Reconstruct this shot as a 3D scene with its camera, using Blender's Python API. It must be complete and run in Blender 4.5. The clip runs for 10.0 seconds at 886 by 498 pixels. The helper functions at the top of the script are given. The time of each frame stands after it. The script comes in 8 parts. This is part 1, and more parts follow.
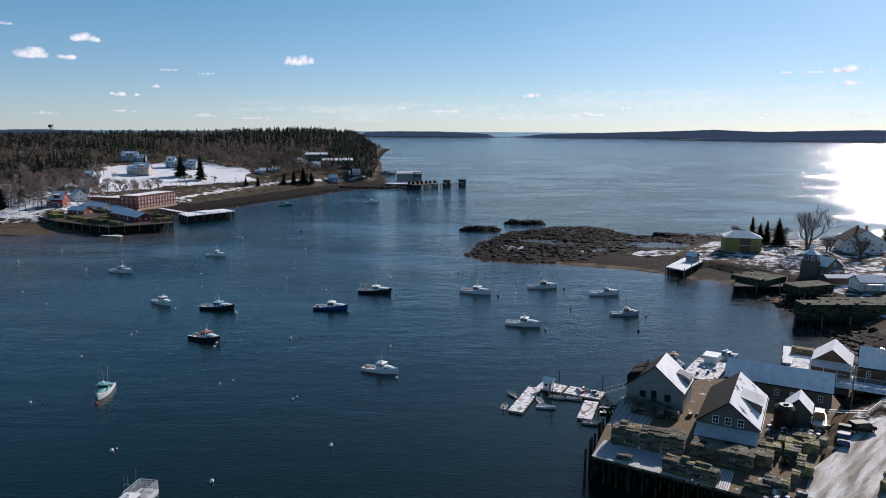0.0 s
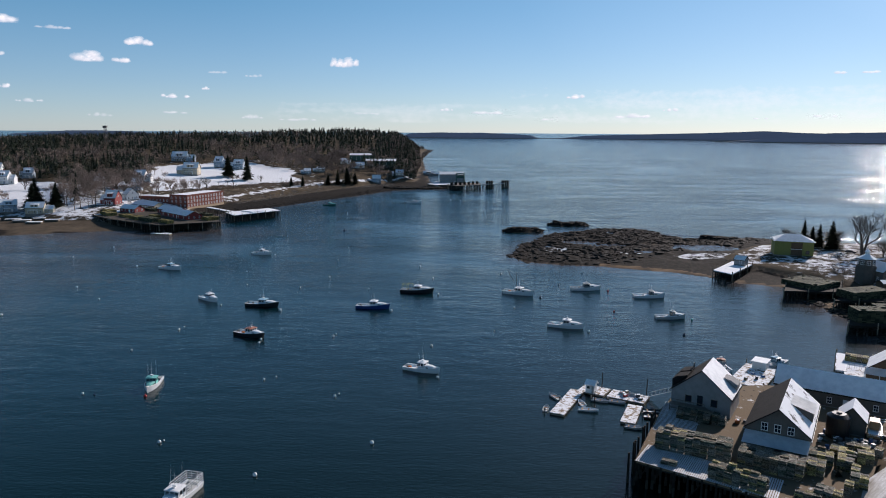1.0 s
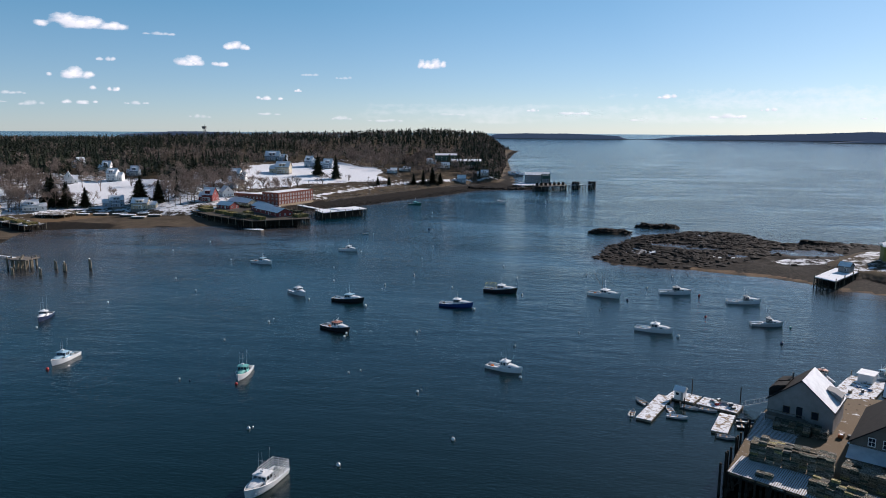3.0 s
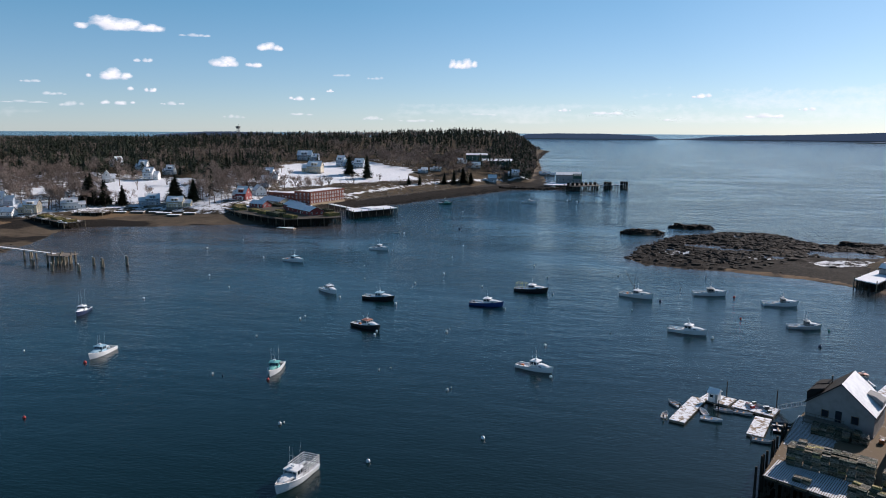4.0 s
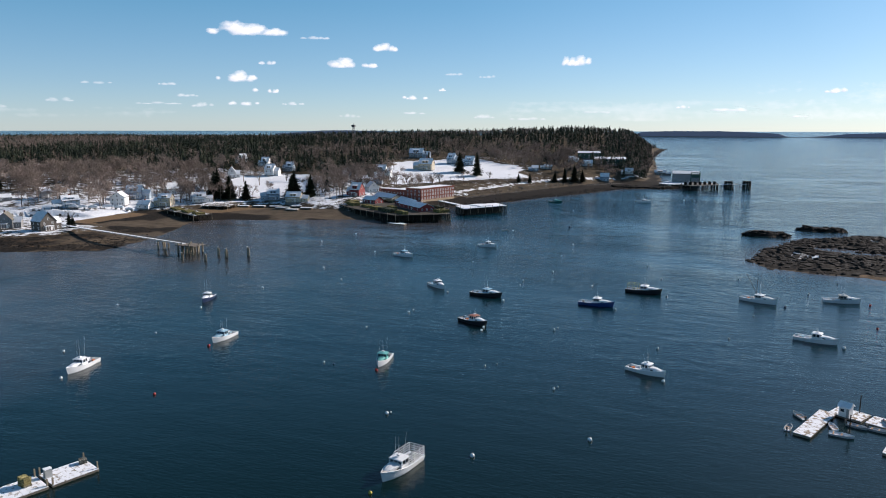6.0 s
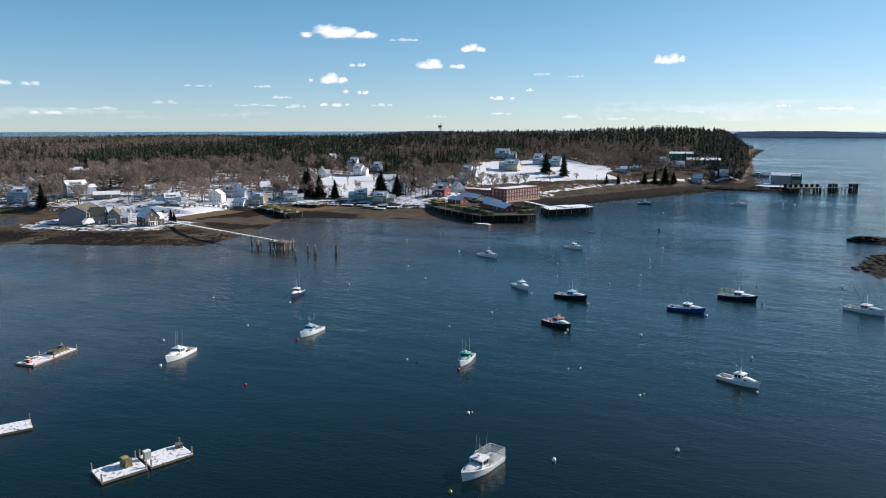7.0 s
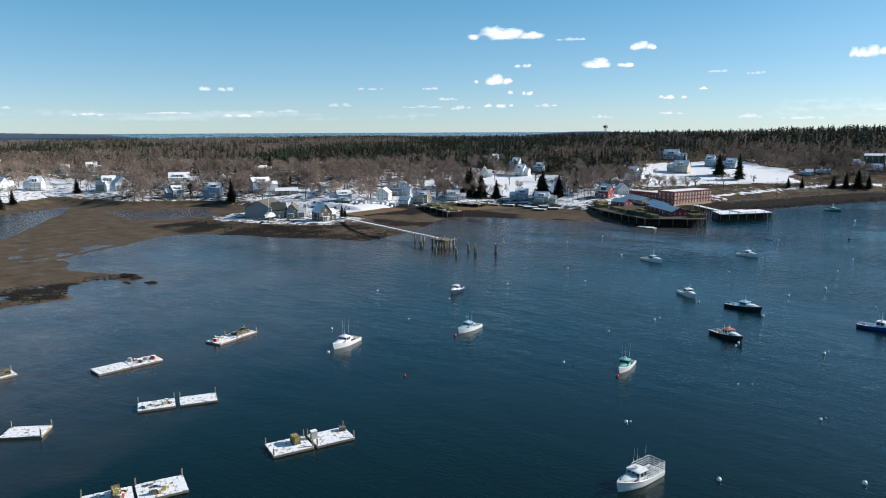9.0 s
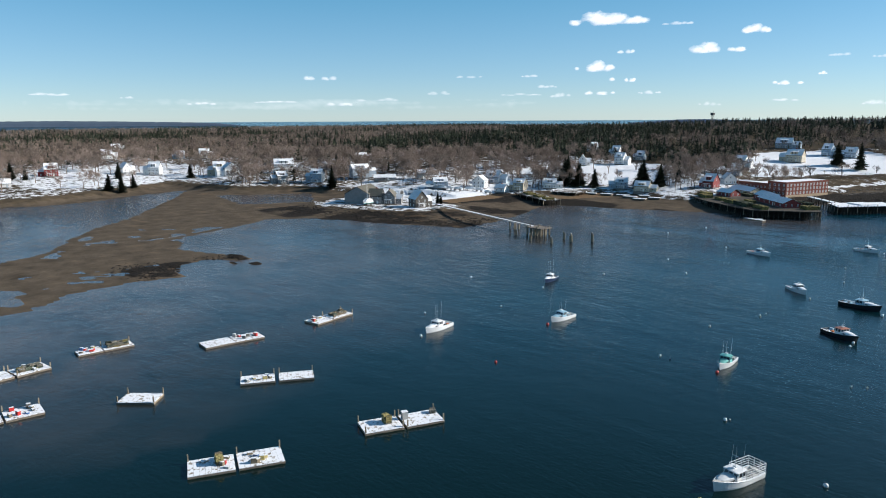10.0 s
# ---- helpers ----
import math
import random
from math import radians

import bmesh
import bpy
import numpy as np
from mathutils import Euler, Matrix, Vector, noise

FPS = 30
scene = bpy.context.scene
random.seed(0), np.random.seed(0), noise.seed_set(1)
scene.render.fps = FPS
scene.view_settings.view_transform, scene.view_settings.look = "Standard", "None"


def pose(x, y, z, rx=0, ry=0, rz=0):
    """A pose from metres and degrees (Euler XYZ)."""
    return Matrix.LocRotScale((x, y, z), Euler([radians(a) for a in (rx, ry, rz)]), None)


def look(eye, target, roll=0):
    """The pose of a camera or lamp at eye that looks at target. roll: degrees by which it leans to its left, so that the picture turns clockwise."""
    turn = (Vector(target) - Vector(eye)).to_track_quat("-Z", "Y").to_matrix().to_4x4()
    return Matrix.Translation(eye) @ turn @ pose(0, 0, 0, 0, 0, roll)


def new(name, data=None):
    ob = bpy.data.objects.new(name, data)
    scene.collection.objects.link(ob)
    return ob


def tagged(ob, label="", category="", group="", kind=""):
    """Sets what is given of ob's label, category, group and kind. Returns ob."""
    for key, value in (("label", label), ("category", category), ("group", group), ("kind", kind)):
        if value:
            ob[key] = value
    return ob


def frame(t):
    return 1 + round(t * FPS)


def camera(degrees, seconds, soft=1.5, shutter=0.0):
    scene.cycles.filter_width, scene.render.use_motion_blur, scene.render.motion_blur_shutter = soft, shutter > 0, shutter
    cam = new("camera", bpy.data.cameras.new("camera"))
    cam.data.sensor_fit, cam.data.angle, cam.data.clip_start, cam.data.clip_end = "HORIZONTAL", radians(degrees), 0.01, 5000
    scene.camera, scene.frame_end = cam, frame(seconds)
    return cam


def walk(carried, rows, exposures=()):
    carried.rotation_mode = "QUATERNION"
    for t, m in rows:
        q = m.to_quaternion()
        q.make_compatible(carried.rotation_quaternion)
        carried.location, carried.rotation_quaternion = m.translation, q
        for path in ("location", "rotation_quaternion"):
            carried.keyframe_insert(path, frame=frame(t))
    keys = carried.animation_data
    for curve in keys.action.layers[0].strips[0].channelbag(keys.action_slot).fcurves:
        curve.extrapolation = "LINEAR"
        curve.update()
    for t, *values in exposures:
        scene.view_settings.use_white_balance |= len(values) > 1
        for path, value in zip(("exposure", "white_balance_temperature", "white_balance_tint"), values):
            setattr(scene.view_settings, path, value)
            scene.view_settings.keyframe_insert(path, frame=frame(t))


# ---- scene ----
# camera and its path: a drone hovering some 60 m over the harbour, turning to its left
cam = camera(63.90, 10.0, soft=1.0)
PATH = [
    (0, (0.003, 0.001, 60.000), (-0.052, 98.596, 43.297), 0.34),
    (0.5, (-0.148, 0.162, 59.726), (-2.877, 98.734, 43.109), 0.38),
    (1, (-0.121, 0.211, 59.589), (-6.072, 98.651, 43.033), 0.37),
    (1.5, (-0.205, 0.322, 59.316), (-9.204, 98.542, 42.826), 0.38),
    (2, (-0.327, 0.445, 59.114), (-12.243, 98.355, 42.630), 0.37),
    (2.5, (-0.400, 0.598, 58.860), (-15.160, 98.125, 42.409), 0.34),
    (3, (-0.524, 0.838, 58.681), (-18.090, 97.892, 42.192), 0.34),
    (4.5, (-0.841, 1.212, 57.904), (-24.740, 96.894, 41.357), 0.29),
    (5, (-0.943, 1.502, 57.670), (-27.856, 96.358, 40.998), 0.25),
    (6.5, (-1.099, 1.765, 57.307), (-42.739, 91.130, 40.575), 0.02),
    (7, (-1.190, 1.967, 57.235), (-48.126, 88.674, 40.537), -0.03),
    (7.5, (-1.262, 2.106, 57.095), (-53.080, 85.998, 40.448), -0.09),
    (8, (-1.285, 2.238, 56.977), (-57.777, 83.067, 40.390), -0.16),
    (8.5, (-1.386, 2.217, 56.968), (-61.743, 80.200, 40.362), -0.17),
    (9, (-1.588, 2.137, 56.880), (-66.774, 76.144, 40.334), -0.22),
    (9.5, (-1.691, 2.377, 56.806), (-73.778, 69.694, 40.318), -0.26),
    (10, (-1.400, 2.488, 56.323), (-75.811, 66.802, 38.244), -0.30),
]
walk(cam, [(t, look(eye, target, roll)) for t, eye, target, roll in PATH], exposures=[(0.0, 0.06, 6300, 20), (3.0, 0.15, 6350, 20), (6.5, 0.34, 6400, 17), (10.0, 0.43, 6200, 11)])

# ---- light: a low winter sun over the sea, clear blue sky
SUN_AZ, SUN_EL = 37.0, 26.0
TO_SUN = Vector((math.sin(radians(SUN_AZ)) * math.cos(radians(SUN_EL)), math.cos(radians(SUN_AZ)) * math.cos(radians(SUN_EL)), math.sin(radians(SUN_EL))))
world = bpy.data.worlds.new("world")
scene.world = world
world.use_nodes = True
sky = world.node_tree.nodes.new("ShaderNodeTexSky")
sky.sky_type = "NISHITA"
sky.sun_disc = False
sky.sun_elevation, sky.sun_rotation = radians(SUN_EL), radians(SUN_AZ)
sky.air_density, sky.dust_density, sky.ozone_density, sky.altitude = 0.85, 0.05, 3.2, 50
background = world.node_tree.nodes["Background"]
background.inputs["Strength"].default_value = 0.056
# thin haze that lifts and cools the clear sky all round, thicker towards the horizon
lift = world.node_tree.nodes.new("ShaderNodeMix")
lift.data_type, lift.blend_type = "RGBA", "ADD"
lift.inputs[0].default_value = 1.0
up = world.node_tree.nodes.new("ShaderNodeTexCoord")
height = world.node_tree.nodes.new("ShaderNodeSeparateXYZ")
veil = world.node_tree.nodes.new("ShaderNodeValToRGB")
thick = world.node_tree.nodes.new("ShaderNodeMix")
thick.data_type, thick.blend_type = "RGBA", "MULTIPLY"
thick.inputs[0].default_value = 1.0
thick.inputs[7].default_value = (4.0, 4.0, 4.0, 1.0)
while len(veil.color_ramp.elements) < 5:
    veil.color_ramp.elements.new(0.5)
for stop, (at, c) in zip(veil.color_ramp.elements, ((0.0, (0.44, 0.76, 1.0)), (0.06, (0.24, 0.62, 0.92)), (0.16, (0.03, 0.50, 0.76)), (0.40, (0.01, 0.25, 0.42)), (1.0, (0.0, 0.09, 0.16)))):
    stop.position, stop.color = at, (*c, 1)
world.node_tree.links.new(up.outputs["Generated"], height.inputs[0])
world.node_tree.links.new(height.outputs["Z"], veil.inputs[0])
world.node_tree.links.new(veil.outputs[0], thick.inputs[6])
world.node_tree.links.new(thick.outputs[2], lift.inputs[7])
cool = world.node_tree.nodes.new("ShaderNodeMix")
cool.data_type, cool.blend_type = "RGBA", "MULTIPLY"
cool.inputs[0].default_value = 1.0
cool.inputs[7].default_value = (0.97, 1.0, 1.0, 1.0)
world.node_tree.links.new(sky.outputs[0], cool.inputs[6])
world.node_tree.links.new(cool.outputs[2], lift.inputs[6])
# sea air brightens towards the sun
facing = world.node_tree.nodes.new("ShaderNodeVectorMath")
facing.operation = "DOT_PRODUCT"
facing.inputs[1].default_value = TO_SUN
world.node_tree.links.new(up.outputs["Generated"], facing.inputs[0])
halo = world.node_tree.nodes.new("ShaderNodeValToRGB")
while len(halo.color_ramp.elements) < 4:
    halo.color_ramp.elements.new(0.5)
for stop, (at, c) in zip(halo.color_ramp.elements, ((0.55, (0.0, 0.0, 0.0)), (0.80, (0.08, 0.09, 0.095)), (0.93, (0.29, 0.31, 0.31)), (1.0, (0.80, 0.80, 0.74)))):
    stop.position, stop.color = at, (*c, 1)
world.node_tree.links.new(facing.outputs["Value"], halo.inputs[0])
glow = world.node_tree.nodes.new("ShaderNodeMix")
glow.data_type, glow.blend_type = "RGBA", "ADD"
glow.inputs[0].default_value = 1.0
bright = world.node_tree.nodes.new("ShaderNodeMix")
bright.data_type, bright.blend_type = "RGBA", "MULTIPLY"
bright.inputs[0].default_value = 1.0
bright.inputs[7].default_value = (6.0, 6.0, 6.0, 1.0)
world.node_tree.links.new(halo.outputs[0], bright.inputs[6])
world.node_tree.links.new(lift.outputs[2], glow.inputs[6])
world.node_tree.links.new(bright.outputs[2], glow.inputs[7])
world.node_tree.links.new(glow.outputs[2], background.inputs["Color"])
sun = new("sun", bpy.data.lights.new("sun", "SUN"))
sun.data.energy, sun.data.angle, sun.data.color = 5.0, radians(0.53), (1.0, 0.93, 0.82)
sun.matrix_world = look(TO_SUN * 500, (0, 0, 0))


# ---- materials
def nodes_of(name):
    m = bpy.data.materials.new(name)
    m.use_nodes = True
    return m, m.node_tree, m.node_tree.nodes["Principled BSDF"]


def node(tree, kind, **values):
    n = tree.nodes.new("ShaderNode" + kind)
    for key, value in values.items():
        if key in n.inputs:
            n.inputs[key].default_value = value
    return n


def noise_at(tree, scale, detail=4.0, rough=0.6, stretch=None, coord="Object"):
    tc = tree.nodes.new("ShaderNodeTexCoord")
    mp = tree.nodes.new("ShaderNodeMapping")
    if stretch:
        mp.inputs["Scale"].default_value = stretch
    tree.links.new(tc.outputs[coord], mp.inputs["Vector"])
    n = node(tree, "TexNoise", Scale=scale, Detail=detail, Roughness=rough)
    tree.links.new(mp.outputs[0], n.inputs["Vector"])
    return n


def ramp(tree, source, *stops):
    r = tree.nodes.new("ShaderNodeValToRGB")
    e = r.color_ramp.elements
    while len(e) < len(stops):
        e.new(0.5)
    for el, (p, c) in zip(e, stops):
        el.position = p
        el.color = (*c, 1) if len(c) == 3 else c
    tree.links.new(source, r.inputs[0])
    return r.outputs[0]


def mixed(tree, fac, a, b):
    mx = tree.nodes.new("ShaderNodeMix")
    mx.data_type = "RGBA"
    for sock, v in ((mx.inputs[0], fac), (mx.inputs[6], a), (mx.inputs[7], b)):
        if isinstance(v, (int, float)):
            sock.default_value = v
        elif isinstance(v, tuple):
            sock.default_value = (*v, 1)
        else:
            tree.links.new(v, sock)
    return mx.outputs[2]


def bumped(tree, bsdf, height, strength, distance=0.1):
    b = node(tree, "Bump", Strength=strength, Distance=distance)
    tree.links.new(height, b.inputs["Height"])
    tree.links.new(b.outputs[0], bsdf.inputs["Normal"])


MATS = {}


def paint(name, colour, rough=0.6, vary=0.25, scale=1.5, fine=14.0, bump=0.15, metal=0.0, stretch=None, dirt=None):
    """A worn painted, wooden or metal surface: two scales of uneven colour, fine relief, pieces varied at random."""
    if name in MATS:
        return MATS[name]
    m, tree, bsdf = nodes_of(name)
    big = noise_at(tree, scale, 5, 0.65, stretch)
    small = noise_at(tree, fine, 3, 0.7, stretch)
    dark = tuple(c * (1 - vary) for c in colour) if dirt is None else dirt
    light = tuple(min(1, c * (1 + 0.6 * vary)) for c in colour)
    base = ramp(tree, big.outputs[0], (0.28, dark), (0.5, colour), (0.74, light))
    info = tree.nodes.new("ShaderNodeObjectInfo")
    hsv = tree.nodes.new("ShaderNodeHueSaturation")
    mr = node(tree, "MapRange")
    mr.inputs[3].default_value, mr.inputs[4].default_value = 1 - 0.5 * vary, 1 + 0.4 * vary
    tree.links.new(info.outputs["Random"], mr.inputs[0])
    tree.links.new(mr.outputs[0], hsv.inputs["Value"])
    tree.links.new(mixed(tree, ramp(tree, small.outputs[0], (0.35, (0, 0, 0)), (0.65, (0.35, 0.35, 0.35))), base, dark), hsv.inputs["Color"])
    tree.links.new(hsv.outputs[0], bsdf.inputs["Base Color"])
    bsdf.inputs["Roughness"].default_value, bsdf.inputs["Metallic"].default_value = rough, metal
    if rough >= 0.8:
        bsdf.inputs["Specular IOR Level"].default_value = 0.12
    bumped(tree, bsdf, small.outputs[0], bump, 0.03)
    MATS[name] = m
    return m


def snow_material():
    m, tree, bsdf = nodes_of("snow")
    big, small = noise_at(tree, 0.7, 6, 0.6), noise_at(tree, 6, 4, 0.6)
    tree.links.new(ramp(tree, big.outputs[0], (0.3, (0.66, 0.68, 0.70)), (0.6, (0.84, 0.85, 0.86))), bsdf.inputs["Base Color"])
    bsdf.inputs["Roughness"].default_value = 0.75
    bumped(tree, bsdf, small.outputs[0], 0.35, 0.06)
    return m


def patchy_snow(name, under, cover=0.5, scale=0.9):
    """Boards or ground that a thin snow covers in patches."""
    m, tree, bsdf = nodes_of(name)
    big, small = noise_at(tree, scale, 7, 0.62), noise_at(tree, 11, 3, 0.7)
    info = tree.nodes.new("ShaderNodeObjectInfo")
    apart = node(tree, "Math")
    apart.operation = "MULTIPLY"
    apart.inputs[1].default_value = 70.0
    tree.links.new(info.outputs["Random"], apart.inputs[0])
    tree.links.new(apart.outputs[0], big.inputs["Vector"].links[0].from_node.inputs["Location"])
    mask = ramp(tree, big.outputs[0], (0.62 - 0.4 * cover - 0.05, (0, 0, 0)), (0.62 - 0.4 * cover + 0.05, (1, 1, 1)))
    dark = mixed(tree, small.outputs[0], tuple(c * 0.6 for c in under), tuple(min(1, c * 1.3) for c in under))
    tree.links.new(mixed(tree, mask, dark, (0.80, 0.81, 0.83)), bsdf.inputs["Base Color"])
    bsdf.inputs["Roughness"].default_value = 0.85
    bsdf.inputs["Specular IOR Level"].default_value = 0.08
    bumped(tree, bsdf, big.outputs[0], 0.3, 0.05)
    return m


def glass_material(name, colour=(0.02, 0.03, 0.04)):
    m, tree, bsdf = nodes_of(name)
    n = noise_at(tree, 0.7, 2)
    tree.links.new(ramp(tree, n.outputs[0], (0.3, tuple(c * 0.6 for c in colour)), (0.7, colour)), bsdf.inputs["Base Color"])
    bsdf.inputs["Roughness"].default_value = 0.06
    bsdf.inputs["IOR"].default_value = 1.5
    return m


def ground_material():
    """Snow, grass, mud, beach and rock by masks of the sheet: snow in red, wet mud and rock in green, tan sand in blue."""
    m, tree, bsdf = nodes_of("ground")
    at = tree.nodes.new("ShaderNodeVertexColor")
    at.layer_name = "cover"
    sep = tree.nodes.new("ShaderNodeSeparateColor")
    tree.links.new(at.outputs[0], sep.inputs[0])
    wide, mid, fine = noise_at(tree, 0.018, 6, 0.6), noise_at(tree, 0.11, 7, 0.65), noise_at(tree, 0.9, 5, 0.7)
    floor_ = ramp(tree, mid.outputs[0], (0.3, (0.035, 0.030, 0.022)), (0.52, (0.085, 0.066, 0.045)), (0.75, (0.14, 0.105, 0.065)))
    mud = ramp(tree, mid.outputs[0], (0.28, (0.055, 0.043, 0.031)), (0.45, (0.095, 0.074, 0.053)), (0.62, (0.130, 0.101, 0.072)), (0.8, (0.19, 0.145, 0.098)))
    mud = mixed(tree, ramp(tree, fine.outputs[0], (0.5, (0, 0, 0)), (0.7, (0.55, 0.55, 0.55))), mud, (0.048, 0.040, 0.031))
    sand = ramp(tree, fine.outputs[0], (0.3, (0.13, 0.085, 0.050)), (0.7, (0.21, 0.145, 0.088)))
    snow_ = ramp(tree, fine.outputs[0], (0.3, (0.62, 0.64, 0.66)), (0.6, (0.82, 0.83, 0.85)))

    def mask(channel, noise_out, width=0.12):
        s = node(tree, "Math")
        s.operation = "ADD"
        tree.links.new(sep.outputs[channel], s.inputs[0])
        o = node(tree, "Math")
        o.operation = "SUBTRACT"
        tree.links.new(noise_out, o.inputs[0])
        o.inputs[1].default_value = 0.5
        tree.links.new(o.outputs[0], s.inputs[1])
        return ramp(tree, s.outputs[0], (0.5 - width, (0, 0, 0)), (0.5 + width, (1, 1, 1)))

    c = mixed(tree, mask(1, mid.outputs[0], 0.1), floor_, mud)
    rock = ramp(tree, fine.outputs[0], (0.3, (0.009, 0.008, 0.007)), (0.5, (0.022, 0.019, 0.016)), (0.66, (0.050, 0.041, 0.032)), (0.82, (0.095, 0.078, 0.060)))
    over = node(tree, "Math")
    over.operation = "SUBTRACT"
    tree.links.new(sep.outputs[1], over.inputs[0])
    over.inputs[1].default_value = 1.0
    c = mixed(tree, ramp(tree, over.outputs[0], (0.3, (0, 0, 0)), (0.7, (1, 1, 1))), c, rock)
    c = mixed(tree, mask(2, mid.outputs[0], 0.12), c, sand)
    drift = noise_at(tree, 0.22, 9, 0.66)
    c = mixed(tree, mask(0, drift.outputs[0], 0.05), c, snow_)
    tree.links.new(c, bsdf.inputs["Base Color"])
    tree.links.new(ramp(tree, sep.outputs[1], (0.4, (0.92, 0.92, 0.92)), (0.9, (0.82, 0.82, 0.82))), bsdf.inputs["Roughness"])
    bsdf.inputs["Specular IOR Level"].default_value = 0.03
    bumped(tree, bsdf, fine.outputs[0], 0.6, 0.5)
    return m


def water_material():
    m, tree, bsdf = nodes_of("sea_water")
    at = tree.nodes.new("ShaderNodeVertexColor")
    at.layer_name = "shoal"
    sep = tree.nodes.new("ShaderNodeSeparateColor")
    tree.links.new(at.outputs[0], sep.inputs[0])
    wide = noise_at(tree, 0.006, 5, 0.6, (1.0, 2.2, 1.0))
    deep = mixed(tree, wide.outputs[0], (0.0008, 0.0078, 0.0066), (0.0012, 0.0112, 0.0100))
    # base colour painted bluer and paler with distance, in place of reflected sky
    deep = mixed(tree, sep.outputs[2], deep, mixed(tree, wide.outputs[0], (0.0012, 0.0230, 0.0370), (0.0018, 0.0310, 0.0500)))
    # the bottom shows through where the water is thin over the flats, mottled with weed
    weed = noise_at(tree, 0.05, 6, 0.65)
    bottom = ramp(tree, weed.outputs[0], (0.34, (0.038, 0.037, 0.038)), (0.52, (0.082, 0.070, 0.066)), (0.7, (0.115, 0.094, 0.082)))
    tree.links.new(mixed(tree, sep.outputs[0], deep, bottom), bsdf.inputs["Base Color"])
    bsdf.inputs["IOR"].default_value = 1.333
    bsdf.inputs["Specular IOR Level"].default_value = 0.5
    gust = ramp(tree, wide.outputs[0], (0.38, (0.16, 0.16, 0.16)), (0.60, (1.0, 1.0, 1.0)))
    calm = ramp(tree, wide.outputs[0], (0.35, (0.07, 0.07, 0.07)), (0.65, (0.12, 0.12, 0.12)))
    tree.links.new(mixed(tree, sep.outputs[1], calm, (0.14, 0.14, 0.14)), bsdf.inputs["Roughness"])

    def times(a, b):
        m_ = node(tree, "Math")
        m_.operation = "MULTIPLY"
        for sock, value in zip(m_.inputs, (a, b)):
            if isinstance(value, float):
                sock.default_value = value
            else:
                tree.links.new(value, sock)
        return m_.outputs[0]

    def plus(a, b):
        m_ = node(tree, "Math")
        tree.links.new(a, m_.inputs[0])
        tree.links.new(b, m_.inputs[1])
        return m_.outputs[0]

    # low swell and fine chop in the harbour; longer wind waves further out, gathered in gusts; ripples of the open bay
    swell = noise_at(tree, 0.14, 3, 0.5, (0.45, 1.5, 1.0))
    chop = noise_at(tree, 1.05, 4, 0.6, (0.55, 1.5, 1.0))
    waves = noise_at(tree, 0.30, 5, 0.62, (0.75, 1.25, 1.0))
    ripple = noise_at(tree, 0.11, 5, 0.66, (0.65, 1.2, 1.0))
    tall = plus(times(swell.outputs[0], 0.45), times(chop.outputs[0], 0.42))
    tall = plus(tall, times(times(waves.outputs[0], gust), times(sep.outputs[2], 4.2)))
    tall = plus(tall, times(times(ripple.outputs[0], gust), times(sep.outputs[2], 9.0)))
    tall = plus(tall, times(times(ripple.outputs[0], gust), times(sep.outputs[1], 15.0)))
    bumped(tree, bsdf, tall, 0.36, 0.5)
    return m


def leaf_material(name, dark, light):
    m, tree, bsdf = nodes_of(name)
    n = noise_at(tree, 0.022, 5, 0.62)
    geo = tree.nodes.new("ShaderNodeNewGeometry")
    c = ramp(tree, geo.outputs["Random Per Island"], (0.0, dark), (1.0, light))
    hsv = tree.nodes.new("ShaderNodeHueSaturation")
    tree.links.new(ramp(tree, n.outputs[0], (0.34, (0.50, 0.50, 0.50)), (0.50, (0.85, 0.85, 0.85)), (0.66, (1.15, 1.15, 1.15))), hsv.inputs["Value"])
    tree.links.new(c, hsv.inputs["Color"])
    tree.links.new(hsv.outputs[0], bsdf.inputs["Base Color"])
    bsdf.inputs["Roughness"].default_value = 0.85
    bsdf.inputs["Specular IOR Level"].default_value = 0.12
    return m


SNOW = snow_material()
GROUND = ground_material()
WATER = water_material()
NEEDLES = leaf_material("spruce_needles", (0.020, 0.028, 0.020), (0.062, 0.070, 0.042))
# paler copy of bare_twigs: light through the near crowns put into the colour
NEAR_LIT_TWIGS = leaf_material("pale_maple_twigs", (0.25, 0.192, 0.160), (0.36, 0.285, 0.235))
TWIGS = leaf_material("bare_twigs", (0.205, 0.157, 0.130), (0.28, 0.218, 0.180))
BARK = paint("bark", (0.12, 0.10, 0.085), 0.9, 0.4, 2, 12, 0.5)
GLASS = glass_material("window_glass")
# pale base colour paints the bright reflection in the cannery panes; also headlight lenses
PANE_SNOWLIT = glass_material("pale_window", (0.35, 0.37, 0.38))
WHITE = paint("white_paint", (0.78, 0.78, 0.76), 0.45, 0.12)
TRIM = paint("white_trim", (0.80, 0.80, 0.78), 0.5, 0.1)


# ---- the lie of the land: two shores, tidal flats and a rocky spit (water level is z = 0)
EAST_LOW = [(-2600, -300), (-260, -300), (-236, 20), (-237, 36), (-239, 45), (-254, 60), (-257, 80), (-255, 96), (-275, 104), (-281, 114), (-268, 131),
            (-290, 125), (-313, 118), (-342, 132), (-358, 166), (-372, 190), (-359, 210), (-331, 222), (-300, 236), (-272, 250), (-279, 291), (-295, 327)]
EAST_LOW += [(-307, 357), (-290, 368), (-268, 375), (-229, 395), (-205, 402), (-202, 440), (-195, 480), (-172, 515), (-160, 539), (-143, 588), (-128, 612),
             (-115, 640), (-92, 700), (-60, 716), (-42, 720), (-38, 734), (-56, 748), (-62, 800), (-94, 1080), (-129, 1412), (-150, 1800), (-160, 2130)]
EAST_LOW += [(-300, 2300), (-900, 2450), (-2600, 2450)]
